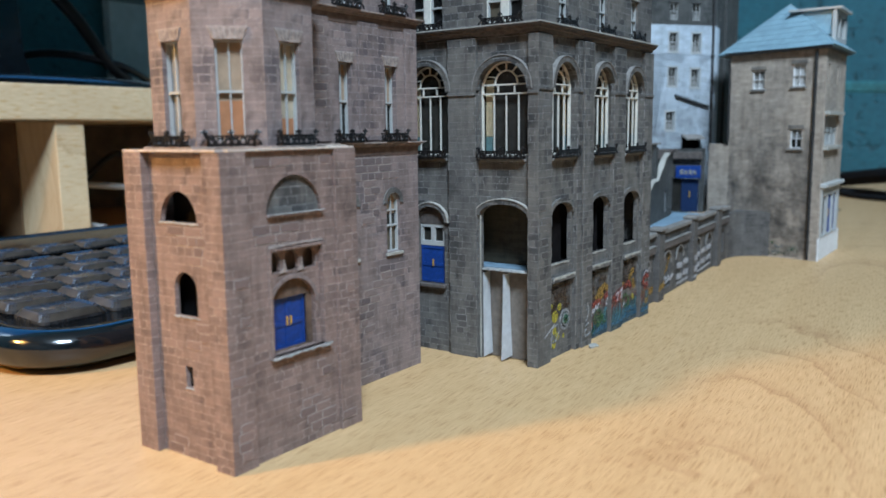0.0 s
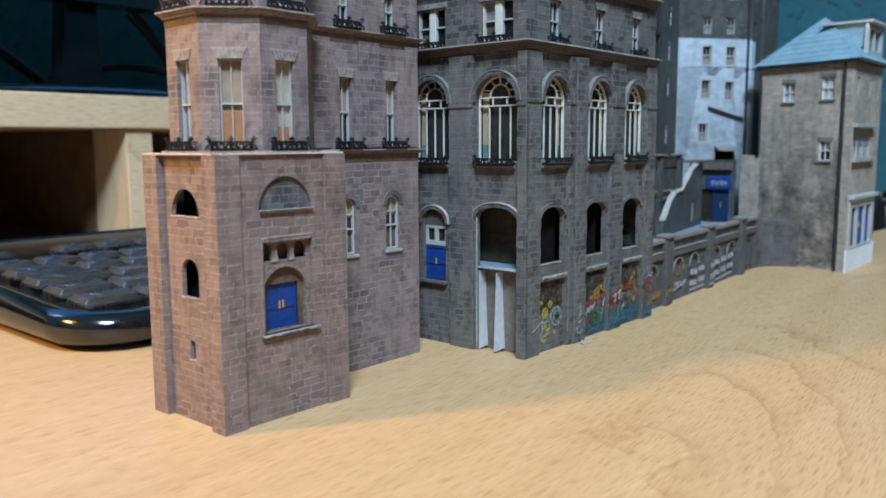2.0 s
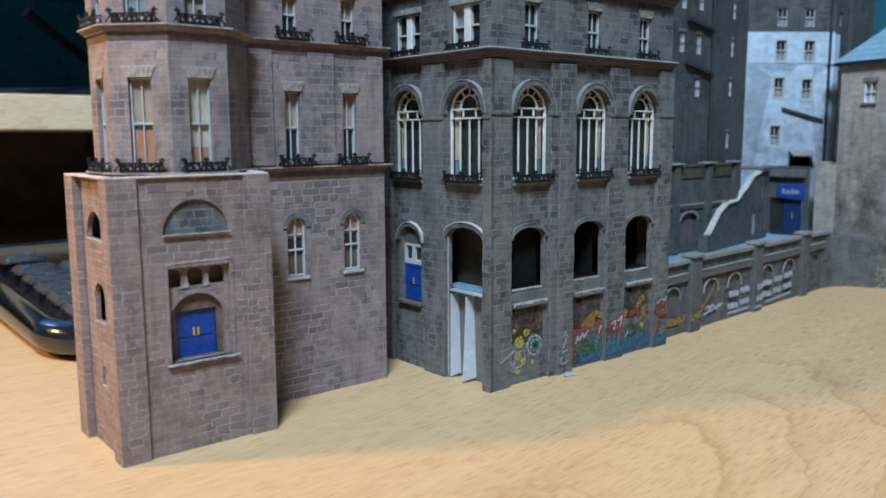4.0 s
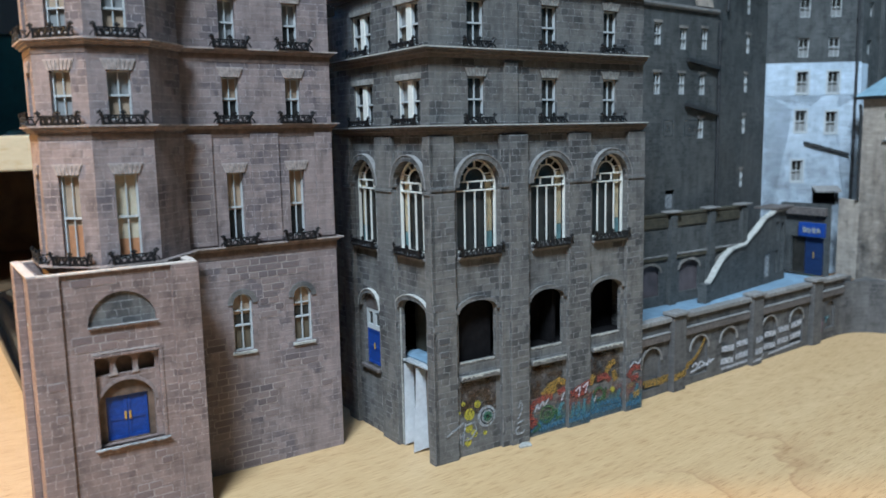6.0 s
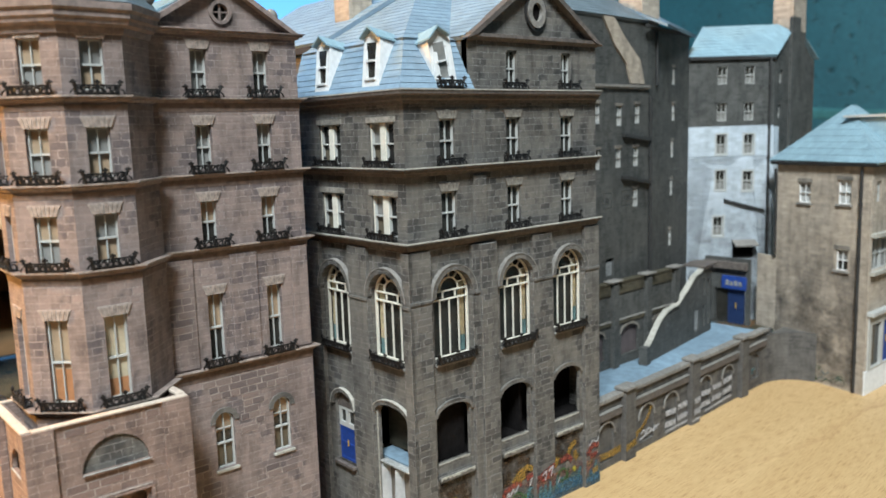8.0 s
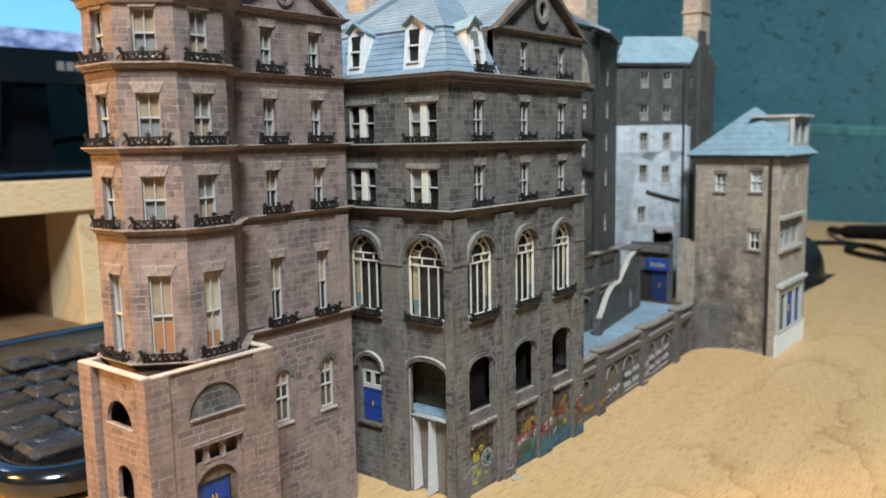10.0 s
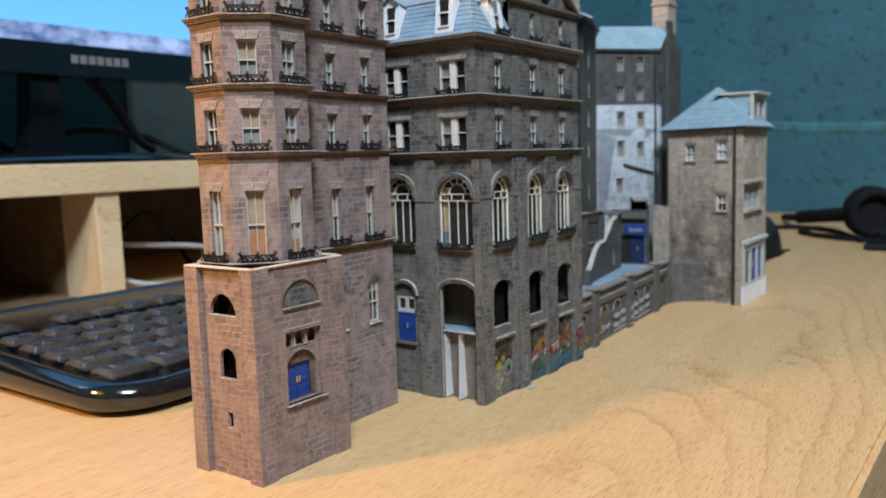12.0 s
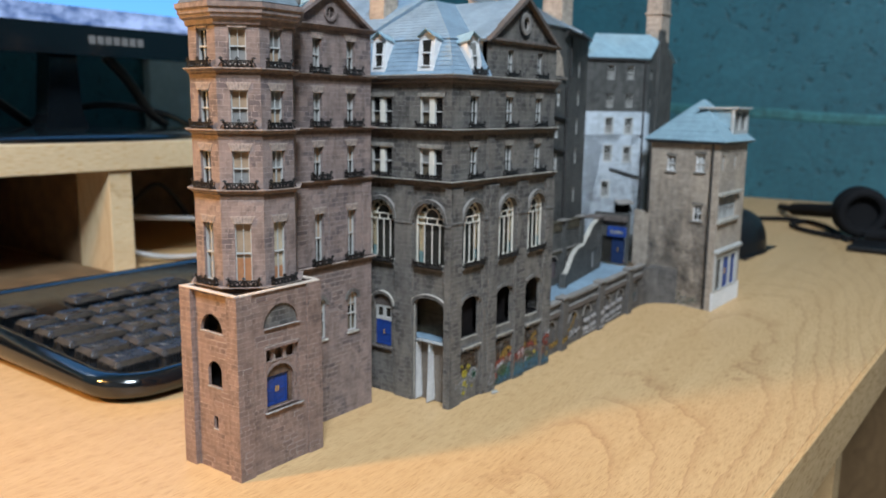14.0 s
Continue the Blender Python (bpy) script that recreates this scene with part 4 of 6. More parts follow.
out = [(9, 0), (46.2, 0.0)] + arch(46.2, 0, 62.4, 44.0, 3.6, 12)[:1:-1] + [(62.4, 0.0), (65, 0), (65, 141), (9, 141)]
holes_l.pop(2)
part("wall", plate(out, holes_l, 1.4), GREY, dark, "dark grey printed stone wall", DL.m())
for f, us, ws, rise in ((DR, FB, (7.5, 7.5, 7.5), 7.9), (DL, LB, LW, 8.0)):
    for u, w in zip(us, ws):
        spring = 81.2 if f is DR else 81.0
        fan_window(dark, f, u, 62.0, 2 * w, spring - 62.0, rise, 1 if f is DR else -1)
        part("arch_moulding", plate(ring_arch(u - w, u + w, spring, rise, 1.6, 16), (), 2.2, -1.5), GREY, dark, "", f.m())
        part("arch_moulding", plate(ring_arch(u - w - 1.6, u + w + 1.6, spring, rise + 1.6, 0.28, 16), (), 1.6, -1.7), TRIM_G, dark, "pale edge of an arch", f.m())
        balcony(dark, f, u, 61.0, 13.8)
        part("sill", box(u - 7.6, -1.0, 60.2, u + 7.6, 1.0, 61.0, 0.15), TRIM_G, dark, "", f.m())
# piers, imposts and the ground-floor arches of the long side
for u0, u1 in ((-1.2, 7.0), (23.6, 33.8), (50.8, 60.2), (77.0, 85.0)):
    part("pilaster", box(u0, -1.4, 0, u1, 0.2, 96.0, 0.15), GREY, dark, "", DR.m())
    part("impost", box(u0 - 0.1, -1.8, 80.4, u1 + 0.1, 0.1, 81.4, 0.2), GREY, dark, "", DR.m())
for u in BAYS:
    part("arch_moulding", plate(ring_arch(u - 7.0, u + 7.0, 44.2, 3.4, 1.3, 12), (), 1.4, -0.8), GREY, dark, "", DR.m())
    part("parapet", box(u - 6.9, 0.2, 25.3, u + 6.9, 1.8, 29.0, 0.2), GREY, dark, "pale stone parapet under an open arch", DR.m())
    part("sill", box(u - 7.0, -1.6, 23.6, u + 7.0, 0.15, 25.2, 0.3), GREY, dark, "chipped stone sill", DR.m())
    ragged(dark, DR, u - 7.0, u + 7.0, 25.3, 1.0, 1.75, TRIM_T, int(u))
    ragged(dark, DR, u - 6.4, u + 6.4, 29.1, 0.8, 0.0, TRIM_T, int(u) + 1)
part("pilaster", box(26.6, -2.2, 0, 33.6, -1.45, 95.8, 0.15), GREY, dark, "", DR.m())
for z0, z1 in ((98.9, 117.0), (120.3, 136.6)):
    part("pilaster", box(26.0, -0.9, z0, 31.0, 0.1, z1, 0.15), GREY, dark, "", DR.m())
for u in FB:
    for z in DFL:
        sash(dark, DR, u, z + 1.2, 6.0, 12.6, ((0, 0.5, GLASS), (0.5, 1, GLASS)), deep=0.9)
        lintel(dark, DR, u, z + 14.0, 6.0, TRIM_G)
        balcony(dark, DR, u, z, 8.8)
for u in LB:
    for z in DFL:
        for s in (-1, 1):
            sash(dark, DL, u + s * 3.55, z + 1.2, 4.5, 12.0, ((0, 0.48, DIM_PANE if s < 0 else BLACK_PANE), (0.48, 1, PALE_PANE if s < 0 and u > 40 else BLACK_PANE)), 0, deep=0.9)
        part("mullion", box(u - 1.25, 0.5, z + 1.2, u + 1.25, 1.6, z + 13.2, 0.1), FAN, dark, "broad cream mullion between two sashes", DL.m())
        part("jamb", box(u - 6.0, 0.6, z + 1.2, u - 5.85, 1.6, z + 13.2), FAN, dark, "cream window jamb", DL.m())
        balcony(dark, DL, u, z, 11.8)
        part("lintel", box(u - 7.0, -0.4, z + 13.3, u + 7.0, 0.3, z + 15.0, 0.1), VOUSS_D, dark, "", DL.m())
for u0, u1 in ((12.0, 18.6), (35.4, 45.4), (63.0, 66.4)):
    part("pilaster", box(u0, -1.4, 0, u1, 0.2, 96.0, 0.15), GREY, dark, "", DL.m())
    part("impost", box(u0 - 0.1, -1.8, 79.4, u1 + 0.1, 0.1, 80.4, 0.2), GREY, dark, "", DL.m())
part("arch_moulding", plate(ring_arch(46.1, 62.5, 44.2, 3.6, 1.4, 12), (), 1.6, -1.0), GREY, dark, "", DL.m())
part("arch_moulding", plate(ring_arch(22.0, 33.2, 41.2, 4.8, 1.2, 12), (), 1.6, -1.0), GREY, dark, "", DL.m())
part("arch_moulding", plate(ring_arch(20.8, 34.4, 41.2, 6.0, 0.3, 12), (), 1.2, -1.25), TRIM_T, dark, "pale edge of an arch", DL.m())
part("arch_moulding", plate(ring_arch(44.7, 63.9, 44.2, 5.0, 0.3, 12), (), 1.2, -1.25), TRIM_T, dark, "pale edge of an arch", DL.m())
leaf_door(dark, DL, 27.6, 21.8, 9.4, 11.6, 0.9, False, "blue door with a small brass knocker")
part("transom", plate(rect(22.8, 33.5, 32.4, 40.2), [rect(23.7, 35.0, 26.9, 39.3), rect(28.3, 35.0, 31.5, 39.3)], 0.8, 0.8), SASH, dark, "white two-light transom", DL.m())
part("pane", box(23.0, 1.65, 34.2, 32.2, 1.85, 40.0), GLASS, dark, "", DL.m())
part("tympanum", plate(arch(22.7, 40.3, 32.5, 41.0, 4.5, 12), (), 0.6, 0.7), TRIM_D, dark, "", DL.m())
part("sill", box(21.8, -1.6, 20.4, 33.4, 0.9, 21.6, 0.25), TRIM_D, dark, "", DL.m())
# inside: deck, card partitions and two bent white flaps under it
# Near-black sheets hold the unlit inside of the block as colour.
part("deck", box(-50, 112, 27.2, 9.8, 184, 28.2), SHADE_CARD, dark, "deck inside the arches, near-black for the shade there")
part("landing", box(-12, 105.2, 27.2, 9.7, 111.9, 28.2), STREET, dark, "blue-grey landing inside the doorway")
# Dark stone puts the doorway's dimness into the colour.
part("partition", box(7.7, 106.2, 28.3, 8.4, 123.8, 51.9), MOSS_DIM, dark, "stone lining beside the doorway, toned dark for its shade")
part("partition", box(-14, 112.2, 28.3, 7.6, 113.2, 51.9), MOSS_DIM, dark, "stone lining behind the doorway, toned dark for its shade")
part("partition", box(1.6, 126, 0.3, 2.6, 184, 51.9), SHADE_CARD, dark, "near-black lining added for the shade behind the arches")
part("partition", box(8.6, 106.0, 28.3, 9.2, 125.0, 51.9), SHADE_CARD, dark, "near-black lining added for the shade behind an arch")
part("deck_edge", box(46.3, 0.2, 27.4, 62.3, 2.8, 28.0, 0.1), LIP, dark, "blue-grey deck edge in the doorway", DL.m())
part("partition", box(-50, 112, 28.3, -48.5, 184, 141), SHADE_CARD, dark, "near-black lining added for the shade inside")
part("partition", box(-48, 150, 28.3, 9.5, 151.2, 60), SHADE_CARD, dark, "near-black lining added for the shade inside")
part("ceiling_sheet", box(-50, 105.2, 52.0, 9.6, 184, 53.0), SHADE_CARD, dark, "near-black lining added for the shade inside")
part("back_wall", box(-54, 102.2, 0, -52.1, 187, 141), SHADE_CARD, dark, "plain card back wall")
part("end_wall", box(-52, 184.2, 0, 9.8, 186.9, 158), GREY, dark, "plain grey card end wall")


GREY_BACK = painted("brown_grey_card_back", rgb(0.150, 0.128, 0.108), 0.8, 0.25, 500)


def flap(u0, kick):
    """A fin of bare card set edge-on in the doorway, its front edge kicked out at the foot."""
    bm = bmesh.new()
    rows = []
    for i in range(9):
        k = (1 - i / 8) ** 1.4
        z = 0.4 + 26.2 * i / 8
        rows.append([bm.verts.new(Vector(p) * S) for p in ((u0 + 0.5 * k, 0.4 - kick * k, z), (u0 + 0.5 + 1.0 * k, 3.5, z + 0.8 * k))])
    for a, b in zip(rows, rows[1:]):
        bm.faces.new((a[0], a[1], b[1], b[0]))
    bmesh.ops.solidify(bm, geom=list(bm.faces), thickness=0.35 * S)
    return part("flap", bm, WHITE_CARD, dark, "fin of bare white card", DL.m())


flap(46.6, 0.6)
flap(53.6, 1.8)
part("backing", plate(rect(46.0, 0.2, 62.6, 27.0), (), 0.6, 3.9), GREY_BACK, dark, "brown-grey card behind the fins", DL.m())
for u in (45.8, 62.3):
    part("cut_edge", box(u, -0.12, 0.3, u + 0.4, 0.3, 44.0), TRIM_T, dark, "pale cut edge of the doorway", DL.m())
# string courses, cornice
part("wall", box(-44.5, 103.5, 0, -43.0, 150, 141), GREY, dark, "plain grey card side wall")
LINE = [(-43, 130), (-43, 102), (13, 102), (13, 186.4)]
for z in DFL:
    slab_course(dark, LINE, z, TRIM_D, 3.0, 2.4)
    part("course_lip", sweep([(2.5, z - 0.1), (3.2, z - 0.1), (3.2, z + 0.28), (2.5, z + 0.28)], LINE), TRIM_T, dark, "pale worn lip")
part("cornice", sweep([(-0.5, 138.6), (0.8, 138.6), (1.0, 139.4), (2.0, 139.8), (2.2, 140.8), (3.2, 141.2), (3.4, 142.4), (-0.5, 142.6)], LINE), TRIM_D, dark)
part("course_lip", sweep([(3.0, 142.25), (3.55, 142.25), (3.55, 142.65), (3.0, 142.65)], LINE), TRIM_T, dark, "pale worn lip")
# mansard corner, gable wall, roofs
slope(dark, [(-43, 99.6, 142.4), (15, 99.6, 142.4), (7.4, 107.6, 157.4), (-48, 107.6, 157.4)], SLATE, 8, 0.18, "mansard_slope")
slope(dark, [(15.4, 99.2, 142.4), (15.4, 127.5, 142.4), (7.4, 127.5, 157.4), (7.4, 107.6, 157.4)], SLATE, 8, 0.18, "mansard_slope")
slope(dark, [(-47, 106.9, 157.4), (8.1, 106.9, 157.4), (-27, 142, 178.2), (-47, 142, 178.2)], SLATE, 14, 0.12)
slope(dark, [(-120, 110.5, 161.2), (-40, 110.5, 161.2), (-30, 152, 186), (-120, 152, 186)], SLATE, 14, 0.12)
part("wall", box(-80, 103.4, 0, -44.6, 104.8, 136), GREY, dark, "plain card wall of the rear wing")
part("wall", box(-118, 112.5, 0, -45.0, 114, 160.5), GREY, dark, "plain card wall of the rear wing")
part("fascia", box(-120, 110.2, 158.2, -47.2, 111.8, 160.4, 0.1), PIPE, dark)
# Near-black here stands in for the shade in the roof gap.
part("wall", box(-47.1, 108.5, 143, -45.9, 142, 158), SHADE_CARD, dark, "plain grey card side wall")
slope(dark, [(8.1, 106.9, 157.4), (8.1, 150, 157.4), (-27, 160, 178.2), (-27, 142, 178.2)], SLATE, 14, 0.12)
G = Face((13, 127), (13, 187))
gh = [rect(u - 25 - 2.4, 143.6, u - 25 + 2.4, 154.8) for u in FB[1:]]
part("gable_wall", plate(rect(0, 142.5, 60, 158.6), gh, 2.6), GREY, dark, "", G.m())
part("wall", box(-20, 127.0, 142.6, 12.9, 129, 158.4), GREY, dark, "plain grey card side wall")
for u in FB[1:]:
    sash(dark, G, u - 25, 143.6, 4.8, 11.2, ((0, 1, GLASS),))
    balcony(dark, G, u - 25, 142.5, 8.4)
part("gable", plate([(0.5, 158.6), (59.5, 158.6), (30.0, 177.0)], (), 2.0, 0.4), GREY, dark, "", G.m())
part("string_course", sweep([(-0.5, 157.2), (1.0, 157.2), (1.8, 158.2), (1.8, 159.2), (-0.5, 159.4)], [(13, 127), (13, 187)]), TRIM_D, dark)
circ = lambda r, n: [(30 + r * math.cos(2 * math.pi * k / n), 167 + 1.25 * r * math.sin(2 * math.pi * k / n)) for k in range(n)]
part("wreath", plate(circ(4.0, 20), [circ(2.3, 20)], 1.8, -1.0), TRIM_G, dark, "pale oval gable wreath", G.m())
part("wreath_rim", plate(circ(4.7, 20), [circ(4.25, 20)], 1.2, -0.6), PIPE, dark, "", G.m())
part("pane", plate(circ(2.3, 20), (), 0.3, 0.3), SHADE_CARD, dark, "", G.m())
for s, (a, b) in ((-1, (0.0, 30.0)), (1, (60.0, 30.0))):
    part("coping", plate([(a + s * 1.6, 157.6), (a - s * 2.4, 158.6), (b, 177.2), (b, 179.2)], (), 3.4, -2.2), TRIM_D, dark, "", G.m())
slope(dark, [(12.6, 126, 158.4), (-40, 126, 158.4), (-40, 157, 178.0), (12.6, 157, 178.0)], SLATE, 14, 0.12)
slope(dark, [(12.6, 188, 158.4), (-40, 188, 158.4), (-40, 157, 178.0), (12.6, 157, 178.0)], SLATE, 14, 0.12)


def dormer(face, u, z, w, h, back, panes=GLASS):
    """A white box dormer with a round-shouldered gabled head."""
    bm = bmesh.new()
    o = [(-w / 2, 0), (w / 2, 0), (w * 0.47, h * 0.84), (0, h), (-w * 0.47, h * 0.84)]
    plate_into(bm, o, [rect(-w * 0.24, h * 0.14, w * 0.24, h * 0.70)], 0.0, 1.0)
    lean = Matrix.Identity(4)
    lean[1][2] = 0.2
    m = face.m(u, z, 0.0) @ lean
    d = part("dormer", bm, WHITE_CARD, dark, "white dormer with a narrow sash", m)
    bm = bmesh.new()
    plate_into(bm, [(-w * 0.47, 0.2), (w * 0.47, 0.2), (w * 0.44, h * 0.82), (0, h * 0.97), (-w * 0.44, h * 0.82)], (), 1.3, back)
    part("cheek", bm, WHITE_CARD, d, "", m)
    bm = bmesh.new()
    for s in (-1, 1):
        pts = [(s * (w / 2 + 0.1), h * 0.825), (0, h * 0.998), (0, h * 1.03), (s * (w / 2 + 0.15), h * 0.855)]
        plate_into(bm, pts if s > 0 else pts[::-1], (), -0.3, back)
    part("dormer_roof", bm, SLATE_T, d, "", m)
    part("pane", box(-w * 0.26, 1.02, h * 0.12, w * 0.26, 1.25, h * 0.76), panes, d, "", m)
    bm = box(-w * 0.24, 0.2, h * 0.43, w * 0.24, 0.8, h * 0.46)
    box_into(bm, -w * 0.30, -0.4, h * 0.11, w * 0.30, 0.2, h * 0.14)
    part("glazing_bar", bm, WHITE_CARD, d, "", m)
    return d


ML, MR = Face((-52, 100.4), (13, 100.4)), Face((14.6, 102), (14.6, 127))
dormer(ML, 26.2, 144.0, 8.0, 16.0, 9.0)
dormer(ML, 52.2, 144.0, 8.4, 16.0, 9.0)
dormer(MR, 15.6, 143.2, 8.0, 16.5, 9.0, PALE_PANE)
balcony(dark, MR, 15.6, 142.8, 8.4)
bm = box(-52, 124, 160, -43, 134, 183, 0.2)
box_into(bm, -53, 123, 183, -42, 135, 185.5, 0.3)
part("chimney", bm, TAN, dark, "tan stone chimney")

AV_R = [(11.0, 51.2, 29.6, 61.0), (11.2, 19.8, 30.0, 45.8)]
AV_L = [(9.8, 50.6, 22.0, 58.0), (12.2, 30.6, 20.4, 41.2), (14.2, 14.6, 17.8, 20.8)]
stones(base, AR, (6.8, 0.2, 32.1, 65.2), AV_R, -0.8, STONE_R, BED_P, 3, 160, 0.05)
stones(base, AR, (0.3, 0.2, 6.4, 65.2), [], 0.0, STONE_R, BED_P, 4, 40, -0.05)
stones(base, AR, (32.5, 0.2, 39.1, 65.2), [], 0.1, STONE_R, BED_P, 5, 40, 0.08)
stones(base, AL, (6.6, 0.2, 25.3, 65.2), AV_L, -1.7, STONE_R, BED_P, 6, 40, 0.22)
stones(base, AL, (25.8, 0.2, 30.7, 65.2), [], 0.0, STONE_R, BED_P, 8, 14, 0.2)
AV_P = [(u - 4.6, 34.0, u + 4.6, 54.2) for u in (U1, U2)]
stones(pink, P, (3.0, 0.2, 45.6, 63.0), AV_P, 0.0, STONE_P, BED_P, 9, 190, 0.16)
stones(pink, P, (0.6, 67.4, 9.2, 97.0), [], 0.55, STONE_P, BED_P, 10, 40, 0.0)
for u0, u1, sd in ((-1.0, 6.8, 12), (26.8, 33.4, 13), (51.0, 60.0, 14), (77.2, 84.8, 15)):
    stones(dark, DR, (u0, 6.0 if sd == 12 else 14.0, u1, 79.0), [], 2.2 if sd == 13 else 1.4, STONE_D, BED_D, sd, 50, 0.10)
for u0, u1, sd in ((35.6, 45.2, 16),):
    stones(dark, DL, (u0, 1.0, u1, 78.0), [], 1.4, STONE_D, BED_D, sd, 35, 0.12)


def worn_edges(face, u, z0, z1, w, rnd):
    """Chips of pale card along an upright edge."""
    z = z0 + rnd.uniform(0, 4)
    while z < z1 - 3:
        h = rnd.uniform(0.8, 5.0)
        part("worn_edge", box(u - 0.06, -w - 0.06, z, u + 0.06, -w + 0.2, min(z + h, z1)), TRIM_G, dark, "pale worn card edge", face.m())
        z += h + rnd.uniform(1.5, 9)


rw = random.Random(11)
for u in (-1.15, 6.95, 23.65, 50.85, 60.15, 77.05):
    worn_edges(DR, u, 1, 95, 1.4, rw)
for u in (26.7, 33.5):
    worn_edges(DR, u, 1, 95, 2.2, rw)
for u in (18.5, 35.5, 45.3, 63.1):
    worn_edges(DL, u, 1, 95, 1.4, rw)
bm = bmesh.new()
plate_into(bm, [(0, 0), (4.2, -0.6), (5.0, 1.4), (2.6, 2.2), (0.4, 1.2)], (), 0.0, 0.5)
bmesh.ops.rotate(bm, verts=bm.verts, matrix=Matrix.Rotation(radians(-82), 3, "X"))
scrap = part("torn_foot", bm, TRIM_T, dark, "torn scrap of pale card at the foot", DR.m(27.0, 0.6, 5.4))


# ---- dull tenement, whitewashed tenement ----
dull = thing("rear_tenement", -45, 270, 0, "dull grey stone-printed card tenement behind the terrace", "model building")
E1, E2 = Face((-28, 190), (-38, 290)), Face((-38, 290), (-53, 348))


def small_window(parent, face, u, z, w=4.6, h=8.8, deep=1.2, panes=((0, 1, GLASS),), head=None):
    sash(parent, face, u, z, w, h, panes, 1, deep)
    if head:
        part("lintel", box(u - w / 2 - 0.7, -0.35, z + h + 0.1, u + w / 2 + 0.7, 0.3, z + h + 1.3, 0.1), head, parent, "", face.m())


e1 = [(56.5, 131.4), (74.6, 130.2), (90.6, 131.0), (56.4, 111.0), (73.9, 111.2), (89.4, 111.2), (89.2, 92.0)]
e2 = [(35.6, 150.0), (35.6, 131.8), (34.2, 113.2), (33.4, 93.6), (32.0, 67.6)]
hole = lambda u, z, w=4.6, h=8.8: rect(u - w / 2, z, u + w / 2, z + h)
part("wall", plate(rect(0, 20, E1.length, 178), [hole(*p) for p in e1] + [rect(63.6, 62, 70.4, 70)], 2.0), DULL, dull, "dull grey printed stone wall", E1.m())
part("wall", plate(rect(0, 20, E2.length, 176.5), [hole(*p, 3.6, 8.4) for p in e2], 2.0), DULL, dull, "dull grey printed stone wall", E2.m())
for p in e1:
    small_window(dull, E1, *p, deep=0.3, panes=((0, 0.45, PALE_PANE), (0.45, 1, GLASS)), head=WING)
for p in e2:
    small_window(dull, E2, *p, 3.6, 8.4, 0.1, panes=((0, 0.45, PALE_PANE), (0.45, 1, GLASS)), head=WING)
part("pale_door", box(64.4, 0.6, 62, 69.6, 1.2, 68.0, 0.1), INK["white"], dull, "pale blue-white door", E1.m())
part("string_course", sweep([(-0.3, 146.8), (1.0, 146.8), (1.4, 147.6), (1.4, 148.6), (-0.3, 148.8)], [(-28, 190), (-38, 290)]), TRIM_G, dull)
bm = bmesh.new()
tube_into(bm, [(101.5, -1.1, 60), (101.5, -1.1, 143.5)], 0.75, 8)
for z in (75, 95, 115, 135):
    tube_into(bm, [(101.5, -1.1, z), (101.5, -1.1, z + 1.2)], 1.05, 8)
part("drainpipe", bm, PIPE, dull, "black drainpipe", E1.m())
for (a, b), (c, d) in (((77.2, 126.0), (101.2, 123.2)), ((76.2, 106.8), (100.4, 103.0))):
    bm = bmesh.new()
    plate_into(bm, [(a, b - 0.9), (c, d - 0.9), (c, d + 0.7), (a, b + 0.7)], (), -2.0, 0.3)
    part("pipe_run", bm, PIPE, dull, "sloping dark waste pipe", E1.m())
bm = bmesh.new()
tube_into(bm, [(9.5, -1.0, 149), (9.5, -1.0, 174)], 0.7, 8)
part("drainpipe", bm, PIPE, dull, "black drainpipe", E2.m())
part("sloping_coping", plate([(60, 178.2), (69, 178.2), (78, 170), (92, 160), (96, 149.2), (84, 149.2), (80, 158), (70, 166)], (), 1.2, -0.9), TAN, dull, "patinated tan sloping coping", E1.m())
slope(dull, [(-28.5, 292, 176.2), (-51.5, 352, 176.2), (-74, 344, 190), (-58, 286, 190)], SLATE, 8, 0.15)
part("fascia", sweep([(-0.2, 175.2), (1.8, 175.2), (1.8, 176.4), (-0.2, 176.4)], [(-35, 284), (-53, 349), (-70, 344)]), PIPE, dull)
slope(dull, [(-27.0, 186, 178.2), (-36.5, 289, 178.2), (-58, 286, 192), (-48, 186, 192)], SLATE_D, 8, 0.15)
part("wall", box(-80, 190, 20, -76, 345, 176), DULL, dull, "plain card back wall")
for x, y, s, h in ((-52, 302, 7, 24), (-50, 215, 6, 14)):
    bm = box(x - s, y - s, 176, x + s, y + s, 176 + h, 0.2)
    box_into(bm, x - s - 1, y - s - 1, 176 + h, x + s + 1, y + s + 1, 178.5 + h, 0.3)
    part("chimney", bm, TAN, dull, "tan stone chimney")

white = thing("whitewashed_tenement", -45, 385, 0, "tenement with whitewashed lower storeys and slate roof, printed card", "model building")
W, WR = Face((-53, 348), (-25, 386)), Face((-25, 386), (-27, 436))
w_lo = [(18.3, 113.0), (33.6, 112.8), (18.2, 93.6), (33.4, 92.8), (17.3, 68.4)]
w_hi = [(18.5, 150.2), (33.7, 150.2), (18.4, 130.8), (33.4, 130.8)]
part("whitewashed_wall", plate(rect(0, 20, W.length, 128), [hole(*p, 5.4, 10.6) for p in w_lo], 2.0, -0.3), LIME, white, "whitewashed lower wall", W.m())
part("upper_wall", plate(rect(0, 128.05, W.length, 165), [hole(*p, 5.2, 9.2) for p in w_hi], 2.0), DULL, white, "dark stone upper wall", W.m())
